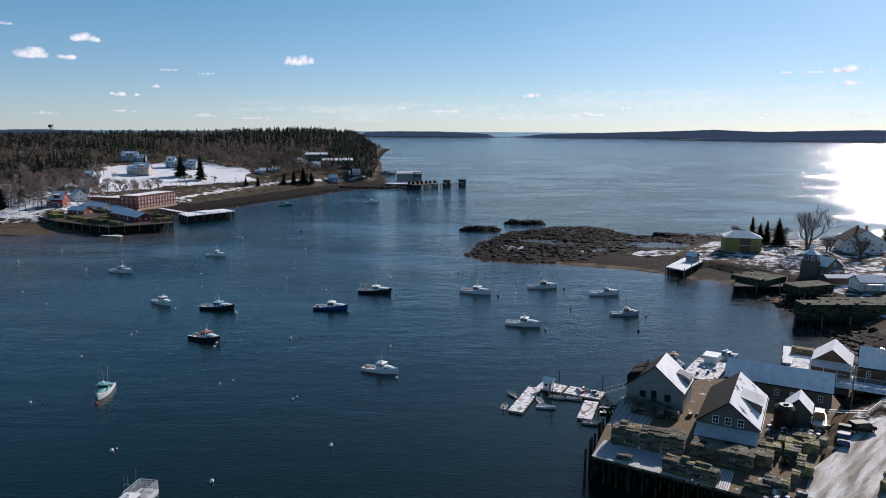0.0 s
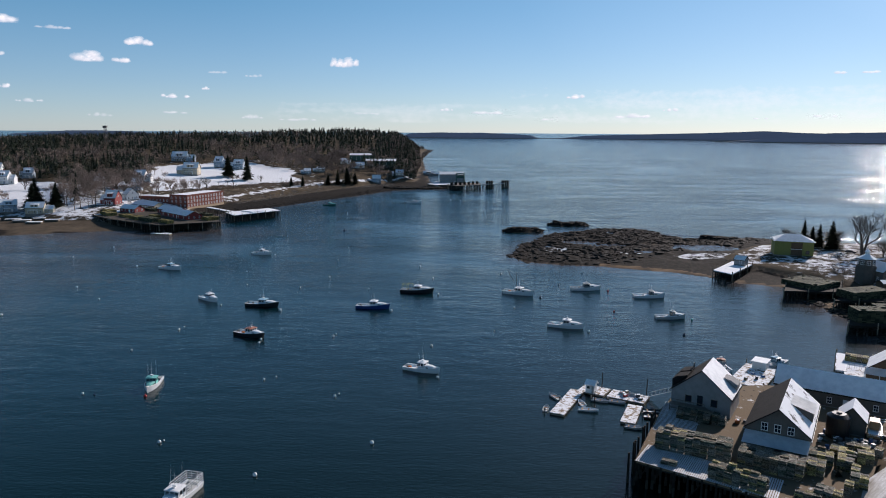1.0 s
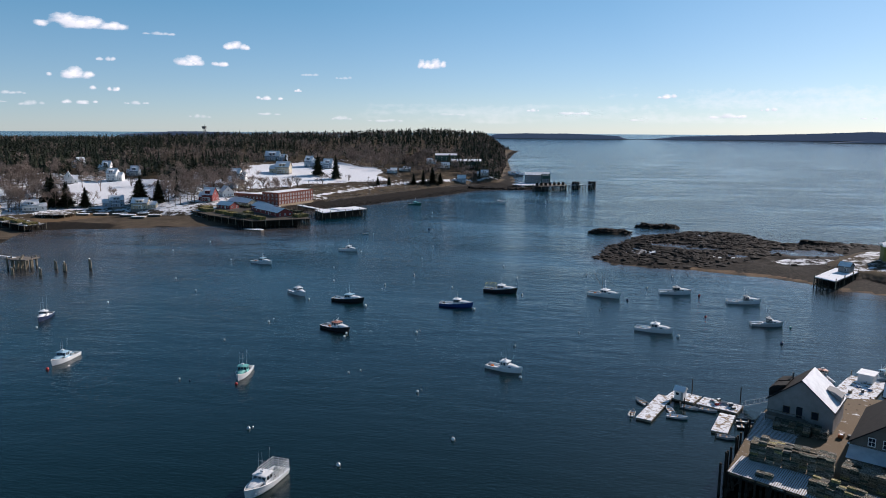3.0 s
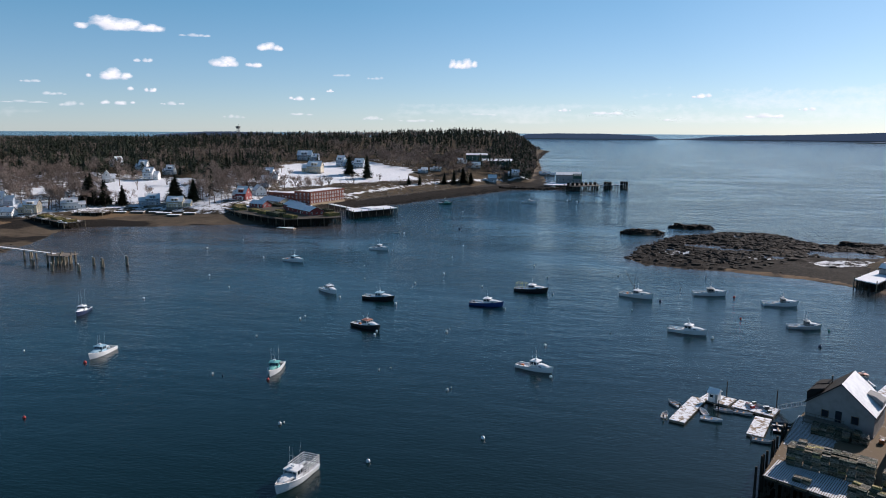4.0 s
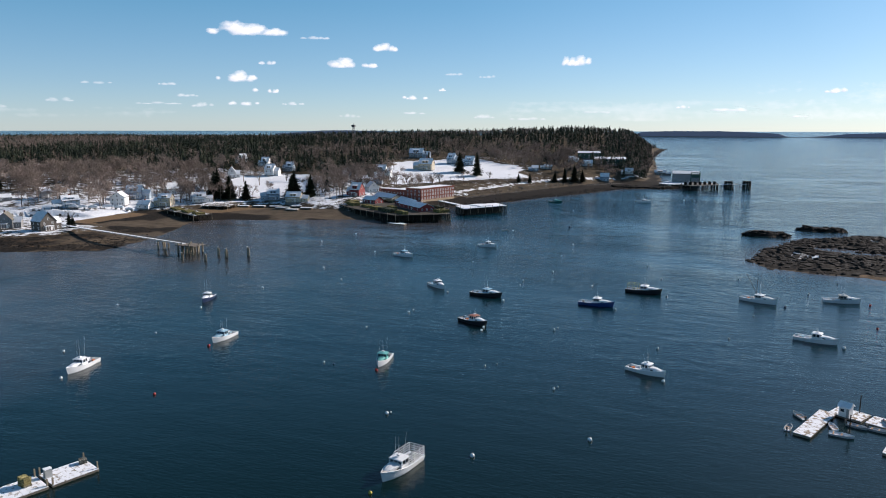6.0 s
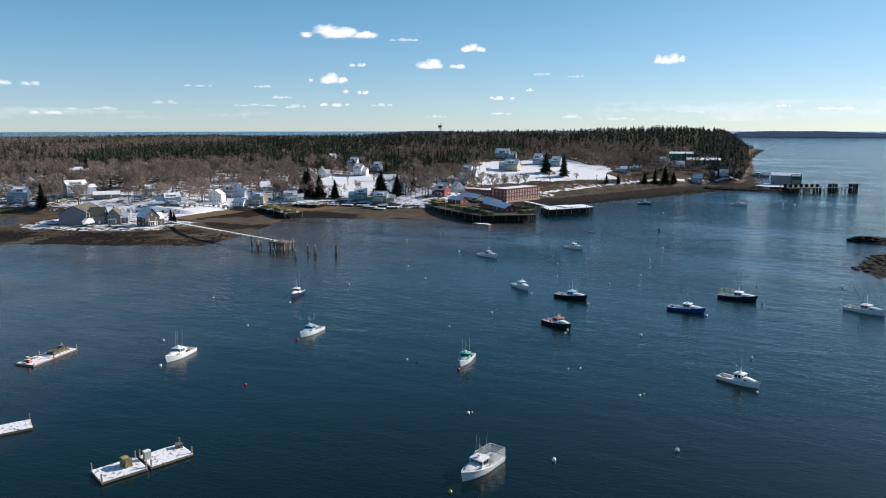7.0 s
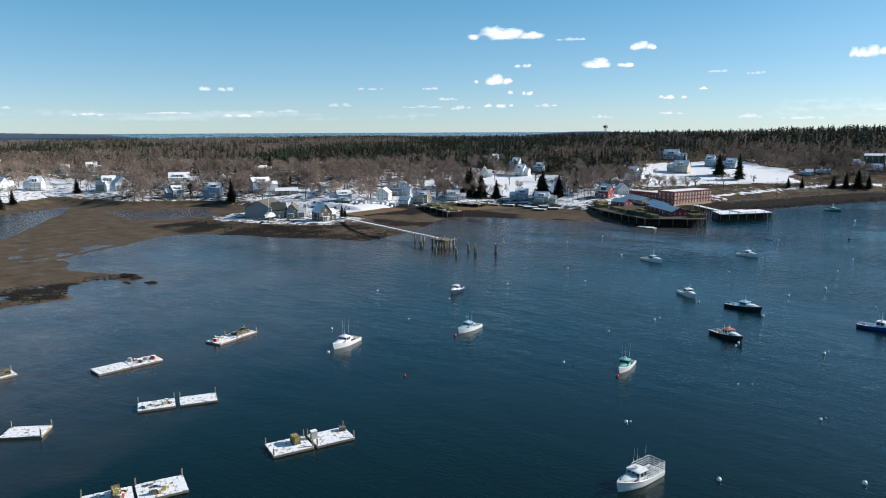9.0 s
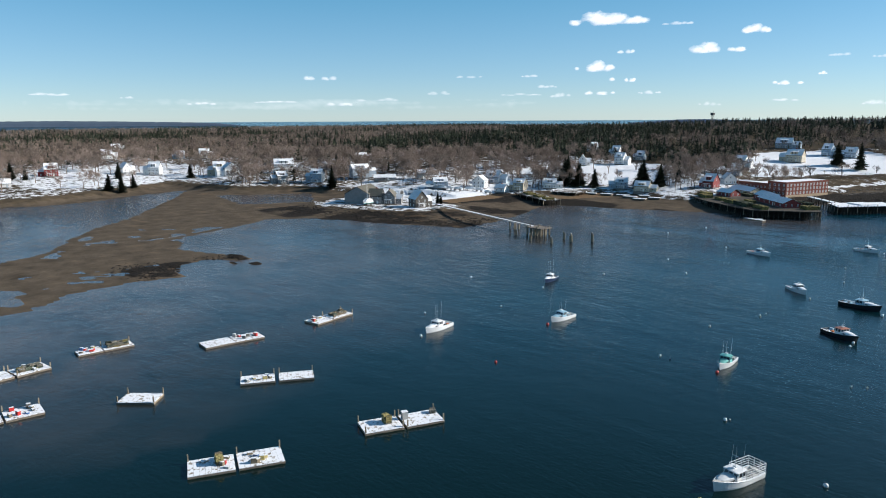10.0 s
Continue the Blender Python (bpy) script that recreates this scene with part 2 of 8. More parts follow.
COVE = [(-329, 51), (-336, 62), (-352, 75), (-373, 86), (-406, 108), (-442, 139), (-525, 194), (-571, 219), (-558, 177), (-535, 132), (-535, 104), (-544, 86),
        (-560, 20), (-480, -80), (-330, -80), (-300, 20)]
POOL = [(-516, 222), (-482, 283), (-433, 254), (-451, 213)]
EAST_HIGH = [(-2600, -300), (-640, -300), (-575, 40), (-551, 87), (-543, 106), (-554, 133), (-576, 166), (-590, 195), (-613, 223), (-589, 226), (-571, 230),
             (-537, 239), (-521, 255), (-499, 278), (-470, 300), (-440, 300), (-425, 275), (-412, 240), (-400, 236), (-365, 240), (-334, 254), (-320, 275)]
EAST_HIGH += [(-324, 302), (-345, 300), (-360, 308), (-361, 329), (-361, 353), (-369, 371), (-359, 376), (-330, 400), (-324, 417), (-309, 440), (-270, 425),
              (-233, 423), (-225, 450), (-212, 481), (-205, 531), (-190, 560), (-168, 616), (-135, 700), (-104, 775), (-80, 785), (-100, 1080), (-135, 1412)]
EAST_HIGH += [(-165, 1800), (-175, 2090), (-320, 2280), (-900, 2430), (-2600, 2430)]
WEST_LOW = [(12, 337), (17, 322), (30, 318), (54, 312), (78, 304), (94, 292), (100, 283), (114, 278), (116, 250), (118, 226), (115, 205), (112, 185), (100, 165),
            (86, 150), (70, 130), (56, 112), (48, 100), (44, 80), (50, -300), (900, -300), (900, 430), (330, 402), (249, 396), (225, 390), (206, 386), (192, 387), (179, 393), (164, 405)]
WEST_LOW += [(149, 409), (141, 404), (123, 397), (107, 409), (97, 436), (76, 439), (38, 413), (20, 375)]
WEST_HIGH = [(104, 303), (117, 304), (123, 294), (129, 286), (135, 270), (134, 251), (132, 225), (128, 200), (124, 185), (112, 165), (95, 148), (74, 130),
             (61, 112), (53, 98), (50, 80), (58, -300), (900, -300), (900, 410), (330, 386), (250, 379), (206, 372), (180, 376), (165, 382), (135, 365), (112, 335)]
LAWN = [(-262, 548), (-215, 612), (-180, 672), (-205, 722), (-246, 750), (-292, 726), (-318, 684), (-300, 620)]
BEACH_ROAD = [(-338, 299), (-354, 306), (-367, 326), (-369, 352), (-377, 375), (-396, 402), (-420, 425)]
SHORE_ROAD = [(-226, 524), (-204, 560), (-188, 606), (-156, 692), (-116, 760), (-84, 800)]
FIELDS = [[(-342, 432), (-326, 461), (-374, 532), (-408, 514)], [(-334, 470), (-303, 484), (-352, 558), (-386, 540)], [(-590, 120), (-600, 190), (-628, 236), (-600, 262), (-640, 300), (-730, 270), (-760, 230), (-720, 150), (-640, 100)]]


def edge_distance(px, py, poly):
    """Distance to the edge of a polygon, positive inside."""
    best = np.full(px.shape, 1e12)
    inside = np.zeros(px.shape, bool)
    n = len(poly)
    for i in range(n):
        (ax, ay), (bx, by) = poly[i], poly[(i + 1) % n]
        ex, ey = bx - ax, by - ay
        k = np.clip(((px - ax) * ex + (py - ay) * ey) / (ex * ex + ey * ey), 0, 1)
        best = np.minimum(best, (px - ax - k * ex) ** 2 + (py - ay - k * ey) ** 2)
        if ay != by:
            inside ^= ((ay > py) != (by > py)) & (px < ex * (py - ay) / ey + ax)
    return np.where(inside, 1, -1) * np.sqrt(best)


def lattice(ix, iy, seed):
    v = np.sin(ix * 127.1 + iy * 311.7 + seed * 74.7) * 43758.5453
    return v - np.floor(v)


def rough(px, py, size, seed=0.0, octaves=4):
    """Value noise about 0, in [-1, 1]."""
    total, amp, norm = 0.0, 1.0, 0.0
    for o in range(octaves):
        x, y = px / size, py / size
        ix, iy = np.floor(x), np.floor(y)
        fx, fy = x - ix, y - iy
        fx, fy = fx * fx * (3 - 2 * fx), fy * fy * (3 - 2 * fy)
        s = seed + o * 13
        v = (lattice(ix, iy, s) * (1 - fx) + lattice(ix + 1, iy, s) * fx) * (1 - fy) + (lattice(ix, iy + 1, s) * (1 - fx) + lattice(ix + 1, iy + 1, s) * fx) * fy
        total, norm, amp, size = total + amp * (2 * v - 1), norm + amp, amp * 0.55, size * 0.47
    return total / norm


SKERRIES = [(22, 422, 13, 6), (52, 453, 14, 5.5), (131, 402, 12, 4), (-259, 127, 4, 2), (-266, 121, 3, 1.5), (-275, 126, 7, 3)]


def land(px, py):
    """Height and cover of the ground at many places."""
    px, py = np.asarray(px, float), np.asarray(py, float)
    wob = 2.5 * rough(px, py, 14, 3)
    el = np.minimum(edge_distance(px, py, EAST_LOW), np.minimum(-edge_distance(px, py, COVE), -edge_distance(px, py, POOL))) + wob
    eh = edge_distance(px, py, EAST_HIGH)
    wl, wh = edge_distance(px, py, WEST_LOW) + wob, edge_distance(px, py, WEST_HIGH)
    z = np.maximum(-4.0, -0.15 + 0.06 * np.maximum(np.minimum(el, 0), -60) * (wl < 0))
    z = np.where(np.maximum(el, wl) < 0, np.maximum(-4.0, -0.15 + 0.07 * np.maximum(el, wl)), z)
    snow, mud, sand = np.zeros_like(z), np.zeros_like(z), np.zeros_like(z)
    # east flats and beaches
    k = np.clip(el / np.maximum(el - eh, 1e-6), 0, 1)
    flat = (px < -236) & (py < 300)
    low = np.where(flat, 0.06 + 2.1 * k ** 3 + 0.22 * np.clip(rough(px, py, 22, 5), -0.3, 1) * np.clip(el / 5, 0, 1), 0.03 + 2.2 * k ** 1.3 + 0.35 * np.abs(rough(px, py, 5, 7)) * np.clip(el / 3, 0, 1))
    low = np.where(flat & (px < -262) & (rough(px * 0.8 + py * 0.5, (py - 0.6 * px) * 1.6, 26, 51) > 0.52), -0.06, low)
    m = (el >= 0) & (eh < 0)
    z, mud = np.where(m, low, z), np.where(m, np.where(flat | (py > 330) & (py < 480), 1.0, 1.9), mud)
    mud = np.where(m & flat & (np.hypot((px + 270) / 15, (py - 96) / 18) < 1 + 0.5 * rough(px, py, 12, 44)), 1.0 + np.clip(0.75 + 1.5 * rough(px, py, 9, 4), 0, 1), mud)
    mud = np.where(m & (px > -420) & (py > 200) & (py < 392), 1.0 + np.clip(0.6 + 1.6 * rough(px, py, 14, 4), 0, 1), mud)
    sand = np.where(m & flat, 0.28 + 0.25 * rough(px, py, 45, 9), sand)
    sand = np.where(m & (np.hypot(px + 352, py - 335) < 26) & (eh > -12), 0.95, sand)
    sand = np.where(m & (np.hypot(px + 318, py - 405) < 22) & (eh > -20), 0.75, sand)
    # east uplands
    hill = 38 * (1 - np.exp(-np.maximum(eh, 0) / 380)) * (1 - 0.25 * np.clip((-px - 500) / 600, 0, 1)) + (18 * np.exp(-(((px + 330) / 360) ** 2 + ((py - 1120) / 380) ** 2)) + 28 * np.exp(-(((px + 170) / 180) ** 2 + ((py - 1380) / 420) ** 2))) * (1 - np.exp(-np.maximum(eh, 0) / 16))
    hill = hill * np.clip((2420 - py) / 260, 0, 1)
    up = 2.2 + 0.9 * np.clip(eh / 5, 0, 1) + hill + 0.5 * rough(px, py, 30, 11)
    up = np.where(np.hypot(px + 370, py - 268) < 60, np.minimum(up, 2.6), up)
    m = eh >= 0
    z, mud, sand = np.where(m, up, z), np.where(m, 0.0, mud), np.where(m, 0.0, sand)
    lawn = edge_distance(px, py, LAWN) + 13 * rough(px, py, 30, 2)
    village = (eh < 190) & (py < 560)
    snow = np.where(m, np.where(village, np.where(eh < 55, np.where(px > -480, 0.56, 0.47), np.where(px > -480, 0.49, 0.43)), 0.25) - np.where(px < -480, 0.30, 0.12) * (eh < 8), snow)
    snow = np.where(m & (eh < 25) & (py > 560), 0.31, snow)
    snow = np.where(m & (lawn > -26) & (py > 500), 0.38, snow)
    snow = np.where(m & (lawn > 0), 0.80, snow)
    for cx, cy, r in ((-372, 258, 34), (-300, 432, 16), (-248, 455, 18), (-430, 345, 16), (-610, 262, 26), (-585, 320, 20)):
        snow = np.where(m & (np.hypot(px - cx, py - cy) < r + 5 * rough(px, py, 9, cx)), 0.50, snow)
    band = np.full(px.shape, 1e9)
    for (ax, ay), (bx, by) in zip(BEACH_ROAD, BEACH_ROAD[1:]):
        q = np.clip(((px - ax) * (bx - ax) + (py - ay) * (by - ay)) / ((bx - ax) ** 2 + (by - ay) ** 2), 0, 1)
        band = np.minimum(band, np.hypot(px - ax - q * (bx - ax), py - ay - q * (by - ay)))
    snow = np.where(m & (band < 6), 0.97, snow)
    for (ax, ay), (bx, by) in zip(SHORE_ROAD, SHORE_ROAD[1:]):
        q = np.clip(((px - ax) * (bx - ax) + (py - ay) * (by - ay)) / ((bx - ax) ** 2 + (by - ay) ** 2), 0, 1)
        snow = np.where(m & (np.hypot(px - ax - q * (bx - ax), py - ay - q * (by - ay)) < 2.4), 0.57, snow)
    for field in FIELDS:
        snow = np.where(m & (edge_distance(px, py, field) > 2 * rough(px, py, 7, 31)), 0.76 if field is not FIELDS[2] else 0.56, snow)
    # west spit and shore
    k = np.clip(wl / np.maximum(wl - wh, 1e-6), 0, 1)
    spit = np.clip((125 - px) / 30, 0, 1) * (py > 270)
    crag = np.abs(rough(px, py, 17, 21, 5))
    low = 0.02 + 2.4 * k ** 1.4 * (1 - spit) + spit * np.clip(wl / 9, 0, 1) * np.clip(0.25 + 2.3 * crag + 0.7 * rough(px, py, 40, 8), 0.1, 2.8) + (0.4 + 0.7 * spit) * np.abs(rough(px, py, 6, 6)) * np.clip(wl / 2, 0, 1)
    pool = np.full(px.shape, 9.0)
    for cx, cy, a, b in ((51, 384, 12, 6), (66, 374, 12, 5), (114, 372, 17, 10), (78, 356, 6, 4)):
        pool = np.minimum(pool, np.hypot((px - cx) / a, (py - cy) / b) + 0.3 * rough(px, py, 5, 40))
    tide_pool = (pool < 1) & (wl > 0)
    low = low * np.clip(0.12 + 0.7 * (pool - 1), 0.12, 1)
    beach = (wl > 0) & (py < 330) & (py > 268) & (px > 44) & (wl < 26) & (wh < 0)
    low = np.where(beach, 0.02 + 0.05 * wl, low)
    low = np.where(tide_pool, -0.3, low)
    m = (wl >= 0) & (wh < 0)
    z, mud = np.where(m, low, z), np.where(m, 1.9 + 0.7 * rough(px, py, 20, 14), mud)
    sand = np.where(m & (py < 335) & (px > 50) & (wl < 6 + 3 * rough(px, py, 18, 61)), 0.56, sand)
    snow = np.where(m & ((np.hypot((px - 35) / 8, (py - 355) / 9) < 1) | (np.hypot((px - 104) / 15, (py - 339) / 8) < 1) | (np.hypot((px - 70) / 5, (py - 413) / 4) < 1) | (np.hypot((px - 72) / 7, (py - 350) / 3) < 1)) & (low > 0.2), 0.53, snow)
    snow = np.where(m & spit.astype(bool) & (snow < 0.1), 0.16, snow)
    up = 2.4 + 1.0 * np.clip(wh / 4, 0, 1) + 4.5 * (1 - np.exp(-np.maximum(wh, 0) / 70)) + 0.3 * rough(px, py, 18, 4)
    up = np.where(py < 172, 2.4 + 2.0 * np.clip(wh / 3, 0, 1), up)
    m = wh >= 0
    z, mud, sand = np.where(m, up, z), np.where(m, 0.0, mud), np.where(m, 0.0, sand)
    snow = np.where(m, np.where(py < 180, 0.53, 0.48) + 0.10 * rough(px, py, 16, 19) - 0.18 * (wh < 5), snow)
    for cx, cy, a, b in SKERRIES:
        q = 1 - ((px - cx) / a) ** 2 - ((py - cy) / b) ** 2
        zz = min(1, b / 5) * (1.7 * np.clip(q, 0, 1) ** 0.6 + 1.9 * rough(px, py, 3.4, cx))
        pick = (q > 0) & (zz > z)
        z, mud, snow, sand = np.where(pick, zz, z), np.where(pick, 2.0, mud), np.where(pick, 0, snow), np.where(pick, 0, sand)
    return z, snow, mud, sand, el, eh, wl, wh


def ground_at(x, y):
    return float(land(np.array([x]), np.array([y]))[0][0])


def spaced(*runs):
    out = []
    for a, b, step in runs:
        out += list(np.arange(a, b, step))
    return np.array(out)


def sheet_mesh(name, verts, faces, mat, colours=None, layer="", smooth=True):
    me = bpy.data.meshes.new(name)
    me.vertices.add(len(verts))
    me.vertices.foreach_set("co", np.asarray(verts, np.float32).ravel())
    faces = np.asarray(faces, np.int32)
    w = faces.shape[1]
    me.loops.add(faces.size)
    me.loops.foreach_set("vertex_index", faces.ravel())
    me.polygons.add(len(faces))
    me.polygons.foreach_set("loop_start", np.arange(len(faces), dtype=np.int32) * w)
    me.polygons.foreach_set("loop_total", np.full(len(faces), w, np.int32))
    me.polygons.foreach_set("use_smooth", np.full(len(faces), smooth))
    me.update(calc_edges=True)
    if colours is not None:
        at = me.color_attributes.new(layer, "FLOAT_COLOR", "POINT")
        at.data.foreach_set("color", np.asarray(colours, np.float32).ravel())
    me.materials.append(mat)
    return me


def build_ground():
    xs = spaced((-2600, -700, 34), (-700, -620, 8), (-620, -380, 4), (-380, -236, 2.2), (-236, -120, 4), (-120, 0, 6), (0, 140, 1.6), (140, 170, 3), (170, 320, 8), (320, 901, 40))
    ys = spaced((-300, 20, 16), (20, 140, 2.4), (140, 300, 3.5), (300, 470, 1.9), (470, 800, 5), (800, 1200, 18), (1200, 2480, 34))
    gx, gy = np.meshgrid(xs, ys)
    z, snow, mud, sand = land(gx.ravel(), gy.ravel())[:4]
    n, m = len(xs), len(ys)
    idx = np.arange(n * m).reshape(m, n)
    faces = np.stack([idx[:-1, :-1], idx[:-1, 1:], idx[1:, 1:], idx[1:, :-1]], -1).reshape(-1, 4)
    keep = z[faces].max(1) > -3.9
    colours = np.stack([snow, mud, sand, np.ones_like(z)], 1)
    ob = new("ground", sheet_mesh("ground", np.stack([gx.ravel(), gy.ravel(), z], 1), faces[keep], GROUND, colours, "cover"))
    tagged(ob, "snow-dusted shore, brown tidal mud flats and dark rocky spit", "ground", kind="structure")


def sea_level(r):
    """The sheet is flat over the harbour and bay and lifts towards the clip distance to meet the true horizon."""
    a = np.clip((r - 2400) / 1600, 0, 1)
    b = np.clip((r - 4000) / 950, 0, 1)
    return 15.0 * a ** 2 + 23.8 * b


def build_water():
    rings = np.concatenate([[0.005], np.geomspace(20, 4950, 190)])
    turns = 420
    ang = np.linspace(0, 2 * np.pi, turns, endpoint=False)
    r, a = np.meshgrid(rings, ang, indexing="ij")
    x, y = (r * np.sin(a)).ravel(), (r * np.cos(a)).ravel()
    z = sea_level(r.ravel())
    _, _, _, _, el, eh, wl, wh = land(x, y)
    near = np.where((x < -120) & (y < 420), np.clip(1.05 + el / (120 + 40 * rough(x, y, 40, 2)), 0, 1), np.clip(1 + np.maximum(el, wl) / 16, 0, 1))
    shoal = np.clip(near, 0, 1) ** np.where((x < -120) & (y < 420), 1.0, 1.6)
    idx = np.arange(len(rings) * turns).reshape(len(rings), turns)
    nxt = np.roll(idx, -1, 1)
    faces = np.stack([idx[:-1], idx[1:], nxt[1:], nxt[:-1]], -1).reshape(-1, 4)
    # blue channel: distance from the origin, drives the painted far-water colour and wind waves
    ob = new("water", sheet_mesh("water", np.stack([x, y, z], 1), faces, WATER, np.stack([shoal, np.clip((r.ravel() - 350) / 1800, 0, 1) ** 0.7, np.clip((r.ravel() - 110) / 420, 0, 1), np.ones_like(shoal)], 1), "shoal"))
    tagged(ob, "dark blue rippled sea water of a calm harbour and bay", "water", kind="structure")


build_ground()
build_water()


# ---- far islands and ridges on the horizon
HAZED_FAR_WOOD = paint("far_spruce_woods", (0.045, 0.058, 0.062), 0.9, 0.35, 0.004, 0.03, 0.3)
# miles of sea air between: haze is painted on the backdrop of islands, a bluish base and a faint sky-blue glow
HAZED_FAR_WOOD.node_tree.nodes["Principled BSDF"].inputs["Emission Color"].default_value = (0.30, 0.46, 0.80, 1)
HAZED_FAR_WOOD.node_tree.nodes["Principled BSDF"].inputs["Emission Strength"].default_value = 0.10
FAR_SHORE = paint("far_shore_rock", (0.30, 0.26, 0.22), 0.9, 0.3, 0.01, 0.05, 0.2)


def far_island(az0, az1, dist, heights, base, seed, label, shore=True):
    n = 140
    top, foot = [], []
    for i in range(n + 1):
        k = i / n
        az = radians(az0 + (az1 - az0) * k)
        p = k * (len(heights) - 1)
        j = min(int(p), len(heights) - 2)
        h = heights[j] * (1 - (p - j)) + heights[j + 1] * (p - j)
        h = h * min(1, 14 * min(k, 1 - k) + 0.04) + 1.8 * noise.noise((seed, i * 0.6, 0)) * min(1, 20 * min(k, 1 - k))
        d = Vector((math.sin(az), math.cos(az), 0))
        foot.append(d * dist + Vector((0, 0, base)))
        top.append(d * (dist + 12 + 3 * noise.noise((seed, i * 0.3, 5))) + Vector((0, 0, base + max(0.5, h))))
    bm = bmesh.new()
    rows = []
    for f, t in zip(foot, top):
        rows.append([bm.verts.new(f + Vector((0, 0, -6))), bm.verts.new(f + Vector((0, 0, 2))), bm.verts.new(f.lerp(t, 0.2) + Vector((0, 0, (t.z - f.z) * 0.45))), bm.verts.new(t), bm.verts.new(t * 1.05 + Vector((0, 0, -(t.z - f.z) - 6)))])
    for a, b in zip(rows, rows[1:]):
        for j in range(4):
            face = bm.faces.new((a[j], b[j], b[j + 1], a[j + 1]))
            face.material_index = 1 if j == 0 and shore else 0
    me = bpy.data.meshes.new("far_island")
    bm.to_mesh(me)
    bm.free()
    me.materials.append(HAZED_FAR_WOOD)
    me.materials.append(FAR_SHORE)
    tagged(new("backdrop", me), label, "island", kind="structure")


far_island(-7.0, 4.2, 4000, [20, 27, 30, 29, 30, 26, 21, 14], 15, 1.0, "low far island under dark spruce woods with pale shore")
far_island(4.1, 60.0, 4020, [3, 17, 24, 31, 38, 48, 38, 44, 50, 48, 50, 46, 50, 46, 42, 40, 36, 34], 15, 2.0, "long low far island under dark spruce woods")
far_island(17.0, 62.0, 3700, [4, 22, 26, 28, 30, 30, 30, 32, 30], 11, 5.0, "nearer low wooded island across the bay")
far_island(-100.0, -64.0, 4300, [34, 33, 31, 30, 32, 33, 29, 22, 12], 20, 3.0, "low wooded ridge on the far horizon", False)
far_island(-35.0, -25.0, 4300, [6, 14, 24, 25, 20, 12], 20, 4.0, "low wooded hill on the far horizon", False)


# ---- helpers for things and their parts
def thing(name, x, y, z, yaw=0.0, label="", category="", group=""):
    """An Empty at the base of a thing, that carries its parts."""
    e = new(name)
    e.matrix_basis = pose(x, y, z, 0, 0, yaw)
    return tagged(e, label, category, group)


def part(name, bm, mat, parent, label="", at=None, smooth=False):
    """Links a bmesh, or mesh data, as one mesh object under a thing or a part."""
    if isinstance(bm, bmesh.types.BMesh):
        me = bpy.data.meshes.new(name)
        bmesh.ops.recalc_face_normals(bm, faces=bm.faces[:])
        bm.to_mesh(me)
        bm.free()
        for m in mat if isinstance(mat, (list, tuple)) else [mat]:
            me.materials.append(m)
        if smooth:
            me.polygons.foreach_set("use_smooth", [True] * len(me.polygons))
    else:
        me = bm
    ob = new(name, me)
    ob.parent = parent
    if at is not None:
        ob.matrix_basis = at
    if label:
        ob["label"] = label
    return ob


def box(bm, x0, y0, z0, x1, y1, z1, index=0):
    v = [bm.verts.new(p) for p in ((x0, y0, z0), (x1, y0, z0), (x1, y1, z0), (x0, y1, z0), (x0, y0, z1), (x1, y0, z1), (x1, y1, z1), (x0, y1, z1))]
    for f in ((3, 2, 1, 0), (4, 5, 6, 7), (0, 1, 5, 4), (1, 2, 6, 5), (2, 3, 7, 6), (3, 0, 4, 7)):
        bm.faces.new([v[i] for i in f]).material_index = index
    return bm


def boxed(*b, index=0):
    return box(bmesh.new(), *b, index=index)


def prism(bm, outline, lo, hi, index=0):
    """An upright slab over an outline of (x, y)."""
    a, b = [bm.verts.new((x, y, lo)) for x, y in outline], [bm.verts.new((x, y, hi)) for x, y in outline]
    bm.faces.new(a[::-1]).material_index = index
    bm.faces.new(b).material_index = index
    for i in range(len(outline)):
        j = (i + 1) % len(outline)
        bm.faces.new((a[i], a[j], b[j], b[i])).material_index = index
    return bm


def side_prism(bm, outline, y0, y1, index=0):
    """A slab whose outline of (x, z) is drawn out along y."""
    a, b = [bm.verts.new((x, y0, z)) for x, z in outline], [bm.verts.new((x, y1, z)) for x, z in outline]
    bm.faces.new(a).material_index = index
    bm.faces.new(b[::-1]).material_index = index
    for i in range(len(outline)):
        j = (i + 1) % len(outline)
        bm.faces.new((a[j], a[i], b[i], b[j])).material_index = index
    return bm


def rod(bm, p, q, r0, r1=None, sides=6, index=0):
    p, q = Vector(p), Vector(q)
    r1 = r0 if r1 is None else r1
    d = (q - p).normalized()
    u = d.orthogonal().normalized()
    w = d.cross(u)
    rings = []
    for c, r in ((p, r0), (q, r1)):
        rings.append([bm.verts.new(c + (u * math.cos(a) + w * math.sin(a)) * r) for a in (2 * math.pi * i / sides for i in range(sides))])
    for i in range(sides):
        j = (i + 1) % sides
        bm.faces.new((rings[0][i], rings[0][j], rings[1][j], rings[1][i])).material_index = index
    bm.faces.new(rings[0][::-1]).material_index = index
    bm.faces.new(rings[1]).material_index = index
    return bm


